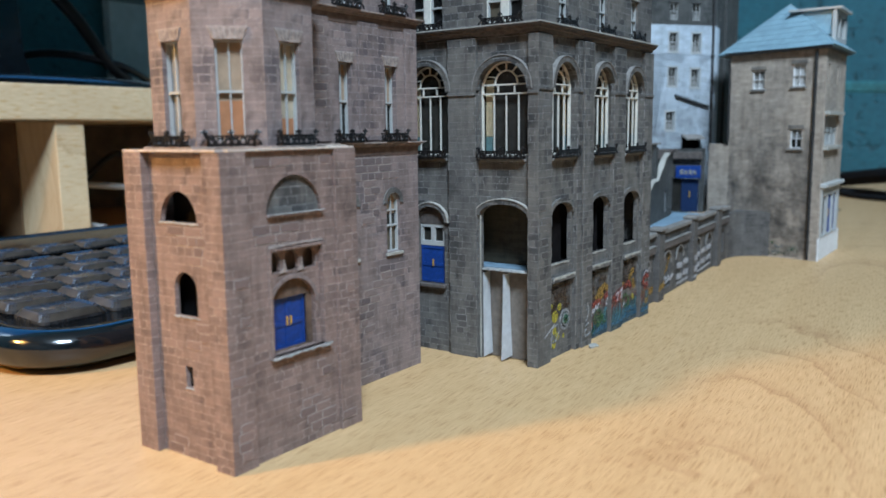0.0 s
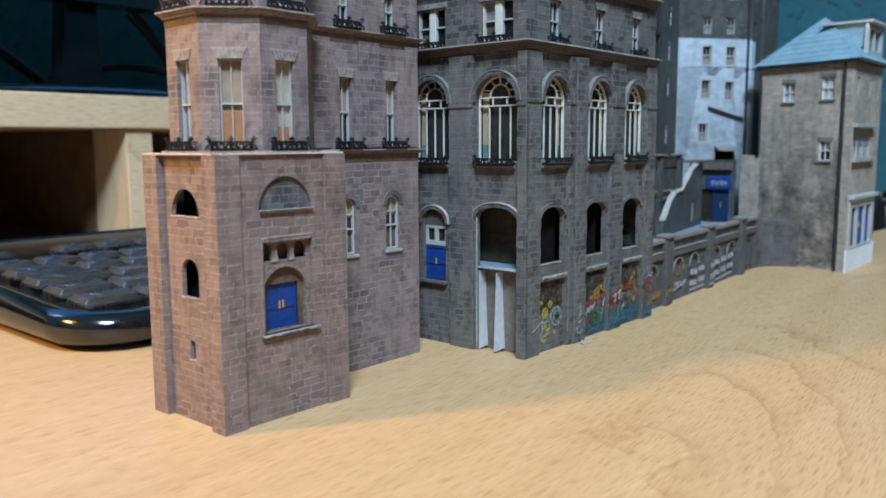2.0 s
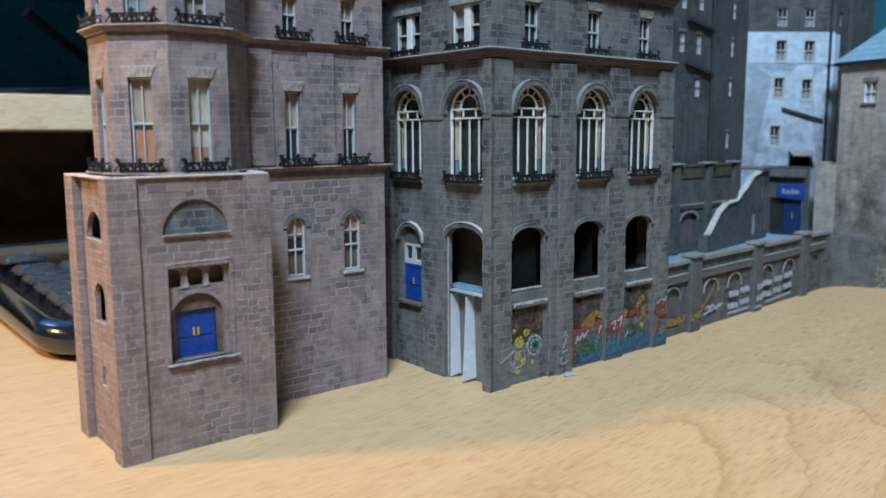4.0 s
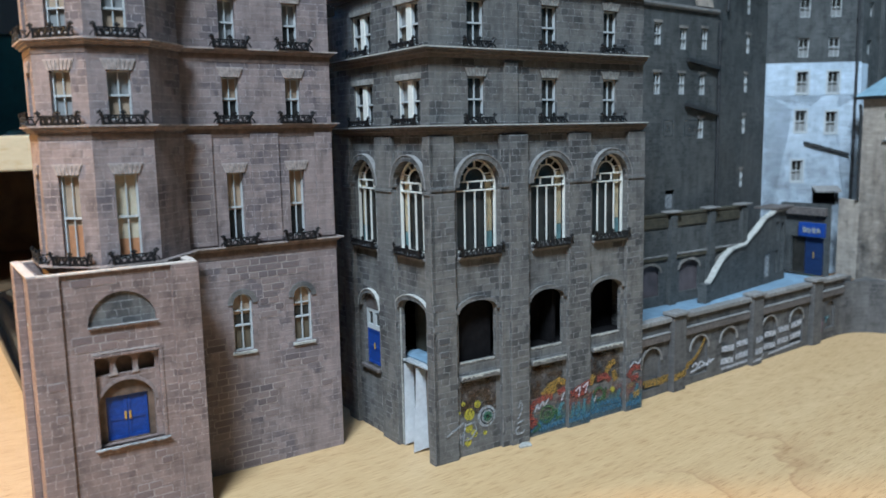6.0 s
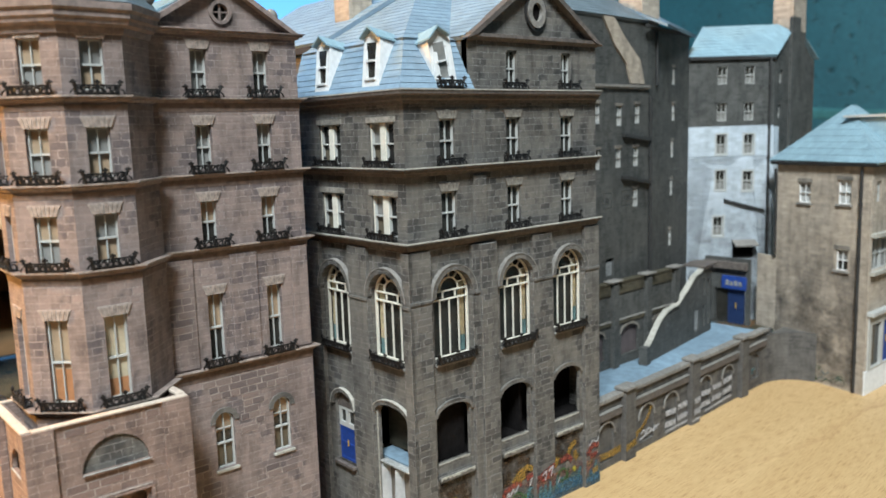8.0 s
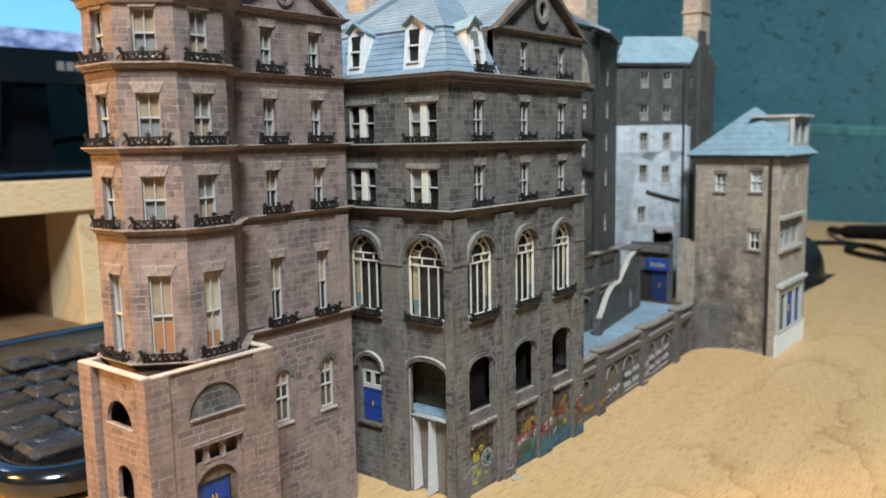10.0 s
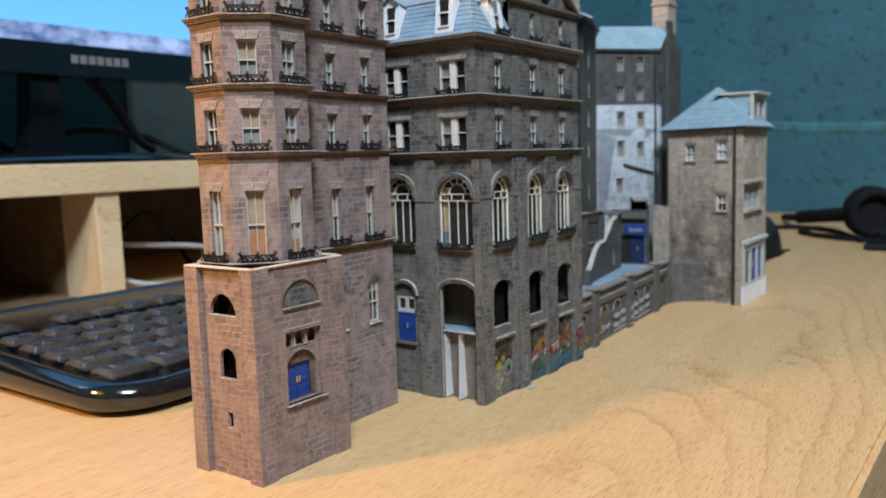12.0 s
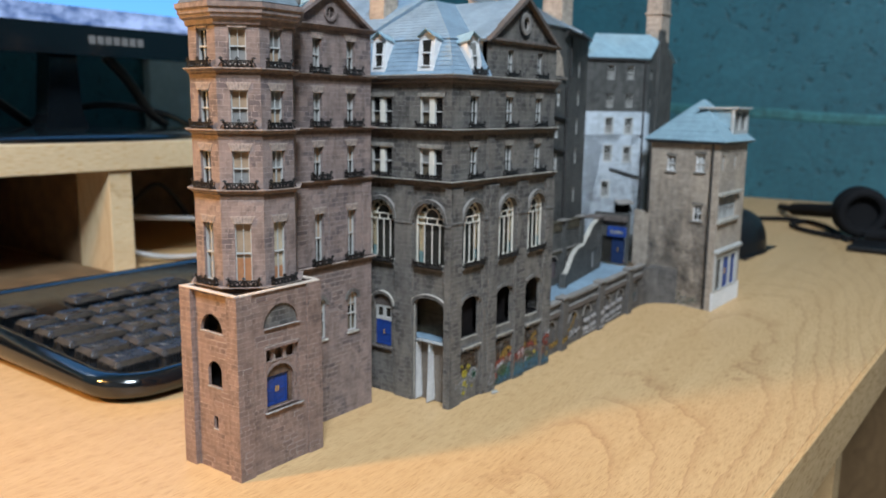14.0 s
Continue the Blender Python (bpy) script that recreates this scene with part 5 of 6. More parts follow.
for p in w_lo:
    small_window(white, W, *p, 5.4, 10.6, 0.5, ((0, 0.5, PALE_PANE), (0.5, 1, GLASS)))
    part("surround", plate(rect(p[0] - 3.5, p[1] - 0.8, p[0] + 3.5, p[1] + 11.4), [rect(p[0] - 2.7, p[1], p[0] + 2.7, p[1] + 10.6)], 0.5, -0.6), SASH, white, "", W.m())
for p in w_hi:
    small_window(white, W, *p, 5.2, 9.2, 0.4, ((0, 0.5, PALE_PANE), (0.5, 1, GLASS)), DULL)
bm = bmesh.new()
tube_into(bm, [(W.length - 2.6, -1.0, 56), (W.length - 2.6, -1.0, 164)], 0.75, 8)
for z in (70, 90, 110, 128, 148):
    tube_into(bm, [(W.length - 2.6, -1.0, z), (W.length - 2.6, -1.0, z + 1.2)], 1.05, 8)
part("drainpipe", bm, PIPE, white, "black drainpipe", W.m())
part("waste_pipe", plate([(20.0, 87.4), (42.4, 81.0), (42.4, 82.4), (20.0, 88.8)], (), 1.6, -1.8), PIPE, white, "sloping dark waste pipe", W.m())
bm = bmesh.new()
plate_into(bm, [(25.6, 56), (37.0, 56), (37.0, 65.0), (25.6, 65.0)], (), -0.8, 0.0)
part("doorway", bm, SHADE_CARD, white, "dark doorway", W.m())
bm = bmesh.new()
vs = [bm.verts.new(Vector(p) * S) for p in ((25, -0.8, 66), (38, -0.8, 66), (38, -6.5, 63.6), (25, -6.5, 63.6), (25, -0.8, 65), (38, -0.8, 65), (38, -6.5, 62.8), (25, -6.5, 62.8))]
for q in ((0, 1, 2, 3), (4, 5, 6, 7), (0, 1, 5, 4), (1, 2, 6, 5), (2, 3, 7, 6), (3, 0, 4, 7)):
    bm.faces.new([vs[i] for i in q])
part("canopy", bm, TRIM_G, white, "small grey door canopy", W.m())
wr = [(8.0, 150.4), (7.2, 131.8)]
part("end_wall", plate([(0, 20), (50, 20), (50, 165), (26, 183), (0, 165)], [hole(*p, 3.8, 7.0) for p in wr], 2.0), DULL, white, "dark stone end wall", WR.m())
for p in wr:
    small_window(white, WR, *p, 3.8, 7.0, 1.2)
part("whitewashed_strip", plate(rect(0.1, 20, 6, 127), (), 0.4, -0.35), LIME, white, "whitewashed strip round the corner", WR.m())
part("chimney_breast", box(17, -1.6, 20, 34, 0.1, 186, 0.2), DULL, white, "", WR.m())
bm = box(-36, 404, 178, -24.5, 419, 210, 0.2)
box_into(bm, -37, 403, 197, -23.5, 420, 198.4, 0.2)
box_into(bm, -37, 403, 210, -23.5, 420, 212, 0.2)
part("chimney", bm, TAN, white, "tan stone chimney stack")
slope(white, [(-54.5, 347, 164.8), (-22.6, 384.5, 165.0), (-26, 411.5, 183), (-62, 375, 183)], SLATE_T, 10, 0.15)
slope(white, [(-60, 405, 164.8), (-25, 437, 165.0), (-26, 411.5, 183), (-62, 375, 183)], SLATE_T, 10, 0.15)
part("fascia", sweep([(-0.2, 163.0), (1.6, 163.0), (1.6, 164.6), (-0.2, 164.6)], [(-53, 348), (-25, 386)]), PIPE, white)
part("wall", box(-64, 376, 20, -60, 436, 164), DULL, white, "plain card back wall")

# ---- terrace: graffiti wall, street deck, upper wall, stair parapet ----
FW = Face((9.5, 187.2), (-1, 346))
low_wall = thing("graffiti_wall", 2, 265, 0, "dark arcaded retaining wall of printed card with spray paint", "model wall")
arcs = [10.6, 39.4, 58.6, 88.0, 109.6]
part("wall", plate(rect(0, 0, 149, 26.5), [arch(u - 5.4, 3.0, u + 5.4, 13.0, 5.2, 10) for u in arcs] + [arch(134.6, 5.0, 142.6, 13.4, 4.0, 10)], 1.0), RETAIN, low_wall, "dark grey printed stone wall", FW.m())
part("backing", plate(rect(0, 0, FW.length, 26.4), (), 1.2, 1.0), RETAIN, low_wall, "recessed dark stone behind the arches", FW.m())
for u in arcs:
    part("arch_moulding", plate(ring_arch(u - 5.4, u + 5.4, 13.0, 5.2, 0.8, 10), (), 0.6, -0.5), TRIM_G, low_wall, "", FW.m())
for u in (24.4, 76.0, 123.4):
    part("buttress", box(u - 3.6, -2.4, 0, u + 3.6, 0.2, 28.6, 0.2), RETAIN, low_wall, "", FW.m())
    part("buttress_cap", box(u - 4.4, -3.4, 28.7, u + 4.4, 2.6, 30.0, 0.3), TRIM_G, low_wall, "stone buttress cap", FW.m())
part("coping", box(0.3, -1.4, 26.6, 150, 2.6, 28.4, 0.3), TRIM_G, low_wall, "worn stone coping", FW.m())
for u0, u1 in ((0.6, 20.2), (28.6, 71.8), (80.2, 119.2), (127.6, 148.6)):
    part("string_course", box(u0, -1.3, 19.8, u1, 0.1, 22.6, 0.3), TRIM_D, low_wall, "brown stained string course", FW.m())
    part("course_lip", box(u0, -1.5, 22.65, u1, 0.1, 23.1, 0.15), TRIM_G, low_wall, "", FW.m())

street = thing("street_deck", -15, 265, 22, "blue-grey card street behind the graffiti wall", "model street")
bm = bmesh.new()
vs = [[bm.verts.new(Vector(p) * S) for p in ((6, 188, z), (-36, 188, z), (-46, 352, z), (-6, 352, z))] for z in (20.4, 22.0)]
bm.faces.new(vs[0])
bm.faces.new(vs[1])
for k in range(4):
    bm.faces.new((vs[0][k], vs[0][(k + 1) % 4], vs[1][(k + 1) % 4], vs[1][k]))
part("deck", bm, STREET, street)
part("packing", box(-30, 200, 0, -10, 340, 20.3), SHADE_CARD, street, "hidden card support")

UW = Face((-24.5, 188), (-27.5, 300))
up_wall = thing("upper_wall", -26, 240, 22.0, "dark buttressed upper terrace wall of printed card", "model wall")
arcs = [46.6, 72.4, 97.4]
part("wall", plate(rect(0, 22.1, UW.length, 60), [arch(u - 6.6, 26.5, u + 6.6, 36.4, 3.6, 10) for u in arcs], 1.0), DULL, up_wall, "", UW.m())
part("backing", plate(rect(0, 22.1, UW.length, 59.5), (), 1.0, 1.6), NICHE, up_wall, "recessed dusky brown plaster", UW.m())
for u in arcs:
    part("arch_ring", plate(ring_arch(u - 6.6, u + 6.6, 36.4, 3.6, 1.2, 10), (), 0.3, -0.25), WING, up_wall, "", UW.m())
for u in (33.6, 59.5, 85.5, 109.0):
    part("buttress", box(u - 2.0, -2.2, 22.1, u + 2.0, 0.1, 60.2, 0.2), DULL, up_wall, "", UW.m())
    part("buttress_cap", box(u - 4.2, -3.0, 61.5, u + 4.2, 2.0, 62.3, 0.2), TRIM_G, up_wall, "pale stone cap", UW.m())
part("mossy_band", box(0, -0.6, 55.4, UW.length, 0.05, 60.2, 0.2), MOSS_DIM, up_wall, "mossy stained top band", UW.m())
part("coping", box(0, -1.0, 60.3, UW.length, 2.2, 61.4, 0.2), MOSS_DIM, up_wall, "", UW.m())
part("string_course", box(0, -0.9, 43.2, UW.length, 0.1, 43.9, 0.2), TRIM_G, up_wall, "", UW.m())
part("string_course", box(0, -0.7, 41.6, UW.length, 0.1, 43.1, 0.2), MOSS_DIM, up_wall, "", UW.m())

SW = Face((-17.5, 257), (-34, 352))
stair = thing("stair_parapet", -26, 305, 22.0, "stepped stair parapet wall with a pale coping", "model wall")
prof = [(5, 28.4), (8, 30.6), (18.5, 38.6), (27.5, 42.4), (39.5, 43.4), (49, 47.8), (59.5, 53.6), (69, 55.8), (82, 56.0)]
part("wall", plate([(5, 22.1)] + [(82, 22.1)] + prof[::-1], [rect(60, 25.2, 65.5, 36.4), rect(71.5, 26, 74, 37), rect(71.5, 42, 74.5, 51), rect(76.6, 26, 80, 50)], 1.6), DULL, stair, "", SW.m())
part("pale_door", box(60.2, 0.5, 25.2, 65.3, 1.0, 36.4), INK["white"], stair, "pale blue-grey door", SW.m())
# Near-black sheet stands in for shade behind these openings.
part("dark_recess", box(68.5, 1.7, 25.5, 81.5, 2.2, 52.5), SHADE_CARD, stair, "dark recess", SW.m())
rc = random.Random(31)
for (a, b), (c, d) in zip(prof, prof[1:]):
    n = max(2, int((c - a) / 3.2))
    for i in range(n):
        s0, s1, e, f = i / n, (i + 1) / n, rc.uniform(0.5, 1.1), rc.uniform(0.4, 1.0)
        q = [(a + (c - a) * s, b + (d - b) * s) for s in (s0, s1)]
        part("coping_stone", plate([q[0], q[1], (q[1][0], q[1][1] + e), (q[0][0] + 0.25, q[0][1] + e - rc.uniform(0, 0.4))], (), 2.5 + f * 0.5, -0.5 - f * 0.5), TRIM_T, stair, "", SW.m())
part("newel", box(2.2, -1.6, 22.1, 6.4, 2.6, 30.4, 0.3), DULL, stair, "dark stone newel", SW.m())
part("landing_slab", box(68, -2.0, 57.0, 86, 10, 58.2, 0.3), TRIM_D, stair, "dark landing slab", SW.m())

shop = thing("basement_shop", -22, 354, 22.0, "small blue basement shopfront under a dark lintel", "model shop")
SF = Face((-52, 356), (-20, 356))
part("wall", plate(rect(0, 22.1, 32, 58), [rect(11.5, 22.2, 29.5, 41)], 1.5), DULL, shop, "", SF.m())
leaf_door(shop, SF, 24.0, 22.2, 9.6, 18.6, 0.6, False, "dark blue shop door", NAVY)
part("shop_window", box(12.0, 1.2, 22.3, 19.0, 1.6, 40.8), GLASS, shop, "", SF.m())
part("fascia", box(16.4, -1.6, 41.4, 30.4, 0.0, 48.4, 0.2), BLUE, shop, "blue sign board", SF.m())
for i in range(4):
    part("sign_bar", box(19.0 + i * 2.5, -1.9, 43.4, 20.8 + i * 2.5, -1.62, 46.2 - 0.5 * (i % 2)), INK["white"], shop, "white sign stroke", SF.m())
part("lintel", box(5.5, -2.6, 52.2, 31, 0.0, 56.2, 0.3), TRIM_D, shop, "", SF.m())

# ---- corner house at the end ----
house = thing("corner_house", 16, 377, 0, "tan stone-printed card corner house with hipped slate roof", "model building")
RL, RR = Face((-8.3, 360), (42, 349)), Face((42, 349), (42, 404))
r_l = [(16.2, 89.6, 6.6, 9.8), (38.0, 90.2, 6.6, 11.2), (37.8, 58.4, 6.0, 9.8)]
part("wall", plate(rect(0, 0, RL.length, 109), [hole(*p) for p in r_l], 2.0), TAN, house, "tan printed stone wall with dark stains", RL.m())
for k, p in enumerate(r_l):
    sash(house, RL, *p, ((0, 0.5, (MILK_PANE, MILK_PANE, GLASS)[k]), (0.5, 1, (PALE_PANE, MILK_PANE, PALE_PANE)[k])), 1, 0.5, mat=WHITE_CARD)
    part("sill", box(p[0] - 4.2, -1.0, p[1] - 1.2, p[0] + 4.2, 0.4, p[1] - 0.1, 0.2), TRIM_G, house, "", RL.m())
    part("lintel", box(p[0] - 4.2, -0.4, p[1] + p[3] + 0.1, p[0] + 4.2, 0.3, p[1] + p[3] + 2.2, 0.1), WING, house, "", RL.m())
r_r = [(8.5, 91.6, 5.0, 9.6), (32.0, 91.6, 5.0, 9.6)]
part("wall", plate(rect(2.05, 0, 55, 109), [hole(*p) for p in r_r] + [rect(3.5, 59.5, 40, 75), rect(4.0, 12.0, 46, 35.5)], 2.0), TAN, house, "tan printed stone wall", RR.m())
for p in r_r:
    sash(house, RR, *p, ((0, 1, PALE_PANE),), 1, 1.0)
for i in range(3):
    sash(house, RR, 9.6 + 12.1 * i, 59.6, 11.0, 15.2, ((0, 1, PALE_PANE),), 1, 1.0)
part("sill", box(1.0, -2.4, 57.4, 42.5, 1.2, 59.4, 0.2), TRIM_T, house, "pale projecting sill", RR.m())
part("hood", box(1.0, -2.8, 75.2, 42.5, 0.2, 77.2, 0.2), TRIM_T, house, "pale projecting hood", RR.m())
part("plinth", box(-0.4, -0.7, 0, 55.2, 0.1, 11.8, 0.15), WHITE_CARD, house, "white shopfront plinth", RR.m())
part("shopfront", plate(rect(1.6, 11.9, 49, 38), [rect(5.2, 12.6, 16.6, 33.5), rect(18.6, 12.6, 31.4, 33.5), rect(33.4, 12.6, 45.4, 33.5)], 1.6, -1.0), SASH, house, "white shopfront surround", RR.m())
part("shop_window", box(4.6, 0.75, 12.2, 17.4, 1.2, 34.2), GLASS, house, "", RR.m())
part("shop_window", box(32.8, 0.75, 12.2, 46.0, 1.2, 34.2), BLUE, house, "blue shutter", RR.m())
leaf_door(house, RR, 25.0, 12.6, 12.6, 20.8, 0.2, True)
part("shop_cornice", box(0.6, -3.2, 38.1, 50, 0.2, 40.2, 0.3), SASH, house, "white shopfront cornice", RR.m())
part("wall", box(-8.3, 402, 0, 39.9, 404, 109), TAN, house, "plain card back wall")
part("wall", box(-8.3, 362.5, 0, -6.3, 401.9, 109), TAN, house, "plain card side wall")
bm = bmesh.new()
tube_into(bm, [(47.0, -1.0, 0.5), (47.0, -1.0, 108)], 0.7, 8)
for z in (15, 40, 65, 90):
    tube_into(bm, [(47.0, -1.0, z), (47.0, -1.0, z + 1.2)], 1.0, 8)
part("drainpipe", bm, PIPE, house, "black drainpipe", RL.m())
bm = bmesh.new()
tube_into(bm, [(0.6, -1.6, 62), (0.2, -1.2, 100), (0.2, -2.2, 106)], 0.7, 8)
part("drainpipe", bm, PIPE, house, "black drainpipe", RL.m())
part("gutter", sweep([(0.0, 108.2), (2.6, 108.2), (3.0, 109.6), (0.0, 109.6)], [(-8.3, 404), (-8.3, 360), (42, 349), (42, 404)]), PIPE, house, "black gutter")
apex = [(15, 388, 136.8), (14, 396, 136.8)]
slope(house, [(-19, 371, 109.9), (46, 345.4, 109.9), apex[0], (14.6, 388, 136.8)], SLATE_T, 9, 0.15)
slope(house, [(46, 345.4, 109.9), (46, 408, 109.9), apex[1], apex[0]], SLATE_T, 9, 0.15)
slope(house, [(-19, 408, 109.9), (-19, 371, 109.9), apex[0], apex[1]], SLATE_T, 9, 0.15)
slope(house, [(46, 408, 109.9), (-19, 408, 109.9), apex[1], (14.4, 396, 136.8)], SLATE_T, 9, 0.15)
bm = bmesh.new()
plate_into(bm, rect(26, 113, 56.5, 130.4), [rect(28.6, 116.6, 53.6, 127.8)], -2.0, 0.0)
box_into(bm, 40.4, -1.6, 116.6, 41.6, -0.2, 127.8)
part("dormer", bm, SASH, house, "white box dormer frame", RR.m(0, 0, -3.0))
part("dormer_roof", box(17.0, 374.4, 130.5, 43.4, 406, 131.8, 0.2), SASH, house, "flat white dormer roof")
part("dormer_cheek", box(24, 376.4, 118, 38.6, 377.4, 130.4), SLATE_T, house, "slate dormer cheek")
part("pane", box(28, 0.2, 116.0, 54.2, 0.6, 128.4), PALE_PANE, house, "", RR.m(0, 0, -3.0))
part("wing_wall", plate([(-11.5, 22.2), (-0.05, 22.2), (-0.05, 59.4), (-3.0, 60.4), (-11.5, 60.8)], (), 2.0), TAN, house, "stained stone wing wall beside the street", RL.m())
# rounded foot where the retaining wall runs into the house
bm = bmesh.new()
bend = [((1 - k) ** 2 * 0.2 + 2 * k * (1 - k) * -1.4 + k * k * 17.0, (1 - k) ** 2 * 330.0 + 2 * k * (1 - k) * 350.5 + k * k * 354.1) for k in (i / 10 for i in range(11))]
rows = [[bm.verts.new(Vector((x, y, z)) * S) for x, y in bend + [(16.0, 358.0), (-2.5, 362.0)]] for z in (0.1, 24.4)]
for k in range(len(rows[0])):
    j = (k + 1) % len(rows[0])
    bm.faces.new((rows[0][k], rows[0][j], rows[1][j], rows[1][k]))
bm.faces.new(rows[1])
smooth(part("corner_fillet", bm, RETAIN, house, "dark rounded corner at the foot of the wall"), 50.0)


# ---- spray paint on the walls ----
def stroke_into(bm, pts, wide, w0):
    """A flat brush stroke along points (u, z)."""
    pts = [Vector(p) for p in pts]
    row = []
    for i, p in enumerate(pts):
        d = (pts[min(i + 1, len(pts) - 1)] - pts[max(i - 1, 0)]).normalized()
        n = Vector((-d.y, d.x)) * wide / 2 * (1 + 0.2 * math.sin(i * 2.7))
        row.append([bm.verts.new(Vector((q.x, y, q.y)) * S) for q, y in ((p - n, w0 - 0.05), (p + n, w0 - 0.05), (p + n, w0 + 0.05), (p - n, w0 + 0.05))])
    for a, b in zip(row, row[1:]):
        for k in range(4):
            bm.faces.new((a[k], a[(k + 1) % 4], b[(k + 1) % 4], b[k]))
    bm.faces.new(row[0])
    bm.faces.new(row[-1])


def graffiti(parent, face, strokes, colour, wide, label, w0=-0.08, discs=()):
    for i, s in enumerate(strokes):
        bm = bmesh.new()
        stroke_into(bm, s, wide, w0 - 0.01 * (i % 5))
        part("graffiti", bm, INK[colour], parent, label, face.m())
    for u, z, r in discs:
        bm = bmesh.new()
        plate_into(bm, [(u + r * math.cos(k * math.pi / 9), z + r * math.sin(k * math.pi / 9)) for k in range(18)], (), w0 - 0.05, w0 + 0.05)
        part("graffiti", bm, INK[colour], parent, label, face.m())


def wave(u0, u1, z, amp, turns, n=26, seed=0):
    return [(u0 + (u1 - u0) * i / n + 0.8 * amp * math.sin(seed + i * turns / n * 6.3 * 0.7), z + amp * math.sin(seed + i * turns / n * 6.3)) for i in range(n + 1)]


def zoned(parent, face, zones, strokes, colour, wide, label, lift=0.0):
    """Strokes that step out and in with the piers of a wall; zones are (from, to, depth)."""
    for line in strokes:
        pts = [Vector(p) for p in line]
        fine = []
        for p, q in zip(pts, pts[1:]):
            n = max(1, round((q - p).length / 0.7))
            fine += [p.lerp(q, k / n) for k in range(n)]
        fine.append(pts[-1])
        for u0, u1, w0 in zones:
            run = []
            for p in fine + [None]:
                if p is not None and u0 < p.x < u1:
                    run.append(tuple(p))
                else:
                    if len(run) > 1:
                        graffiti(parent, face, [run], colour, wide, label, w0 - lift)
                    run = []


def ring(u, z, r0, n=14, flat=1.0):
    return [(u + r0 * math.cos(2 * math.pi * k / n), z + flat * r0 * math.sin(2 * math.pi * k / n)) for k in range(n + 1)]


graffiti(dark, DR, [], "yellow", 1, "yellow spray dots", discs=((11.9, 12.8, 1.9), (14.9, 15.4, 1.2), (11.6, 8.6, 1.4), (13.6, 6.4, 1.2), (11.2, 4.2, 1.3), (9.7, 16.4, 0.7), (17.6, 5.8, 0.7), (8.2, 14.0, 0.45)))
graffiti(dark, DR, [], "white", 1, "white spray ring", -0.2, ((18.2, 11.0, 3.4),))
graffiti(dark, DR, [], "black", 1, "black spray ring", -0.3, ((18.3, 11.0, 2.5),))
graffiti(dark, DR, [], "white", 1, "white spray disc", -0.4, ((18.3, 11.0, 2.15),))
graffiti(dark, DR, [], "green", 1, "green spray disc", -0.5, ((18.4, 11.0, 1.55),))
graffiti(dark, DR, [], "black", 1, "black spray dot", -0.6, ((18.4, 11.0, 0.6),))
graffiti(dark, DR, [[(2.4, 8.2), (5.4, 9.6), (8.6, 11.4)]], "white", 0.5, "white tag strokes", -1.7)
graffiti(dark, DR, [[(8.0, 9.6), (8.4, 4.2)], [(10.2, 10.4), (9.4, 5.6), (9.2, 3.6)], [(10.4, 9.6), (13.4, 10.2), (14.4, 7.6), (12.2, 5.2), (9.8, 5.0)], [(7.4, 6.2), (10.4, 7.0)]], "white", 0.5, "white tag strokes", -0.3)
graffiti(dark, DR, [[(29.0, 6.0), (27.6, 5.0), (28.2, 3.4), (30.4, 3.6), (31.2, 4.6)], [(28.4, 8.4), (29.6, 9.6), (30.4, 12.6), (29.6, 14.2), (29.0, 12.0)], [(28.0, 7.0), (30.6, 7.6)]], "white", 0.45, "white tag strokes on the pier", -2.6)


def spray_paint():
    """Overlapping mist and strokes of spray paint, thinning out upwards; the UV map is in millimetres."""
    m, t, b = material("mixed_spray_paint", 0.7, 0.0, 0.3)
    uv = coords(t, "UV")
    sep = t.nodes.new("ShaderNodeSeparateXYZ")
    t.links.new(uv, sep.inputs[0])
    soft = noise_of(t, uv, 0.16, 3.0, 0.6)
    curl = noise_of(t, coords(t, "UV", (1, 0.6, 1)), 0.55, 2.0, 0.5)
    mist = noise_of(t, uv, 0.45, 5.0, 0.7)
    z = maths(t, "ADD", sep.outputs["Y"], maths(t, "MULTIPLY", maths(t, "ADD", soft, -0.5), 22.0))
    c = ramp(t, maths(t, "MULTIPLY", z, 1 / 18), (0.05, rgb(0.055, 0.115, 0.16)), (0.30, rgb(0.085, 0.14, 0.130)), (0.42, rgb(0.16, 0.11, 0.08)), (0.52, rgb(0.25, 0.05, 0.045)), (0.66, rgb(0.24, 0.075, 0.05)), (0.78, rgb(0.32, 0.20, 0.05)))
    swirl = maths(t, "FRACT", maths(t, "MULTIPLY", curl, 7.0))
    c = mix(t, c, rgb(0.05, 0.06, 0.06), ramp(t, swirl, (0.0, grey(0.7)), (0.16, grey(0.0)), (0.86, grey(0)), (1.0, grey(0.7))))
    c = mix(t, c, rgb(0.24, 0.27, 0.25), ramp(t, swirl, (0.40, grey(0.0)), (0.48, grey(0.45)), (0.56, grey(0))))
    t.links.new(c, b.inputs["Base Color"])
    edge = maths(t, "ADD", maths(t, "MULTIPLY", sep.outputs["Y"], 1 / 18), maths(t, "MULTIPLY", mist, 0.75))
    thin = ramp(t, noise_of(t, uv, 0.28, 3.0, 0.6), (0.36, grey(0.25)), (0.60, grey(1)))
    t.links.new(maths(t, "MULTIPLY", thin, ramp(t, edge, (0.30, grey(0.5)), (0.66, grey(0.65)), (0.90, grey(0.35)), (1.12, grey(0.0)))), b.inputs["Alpha"])
    return m


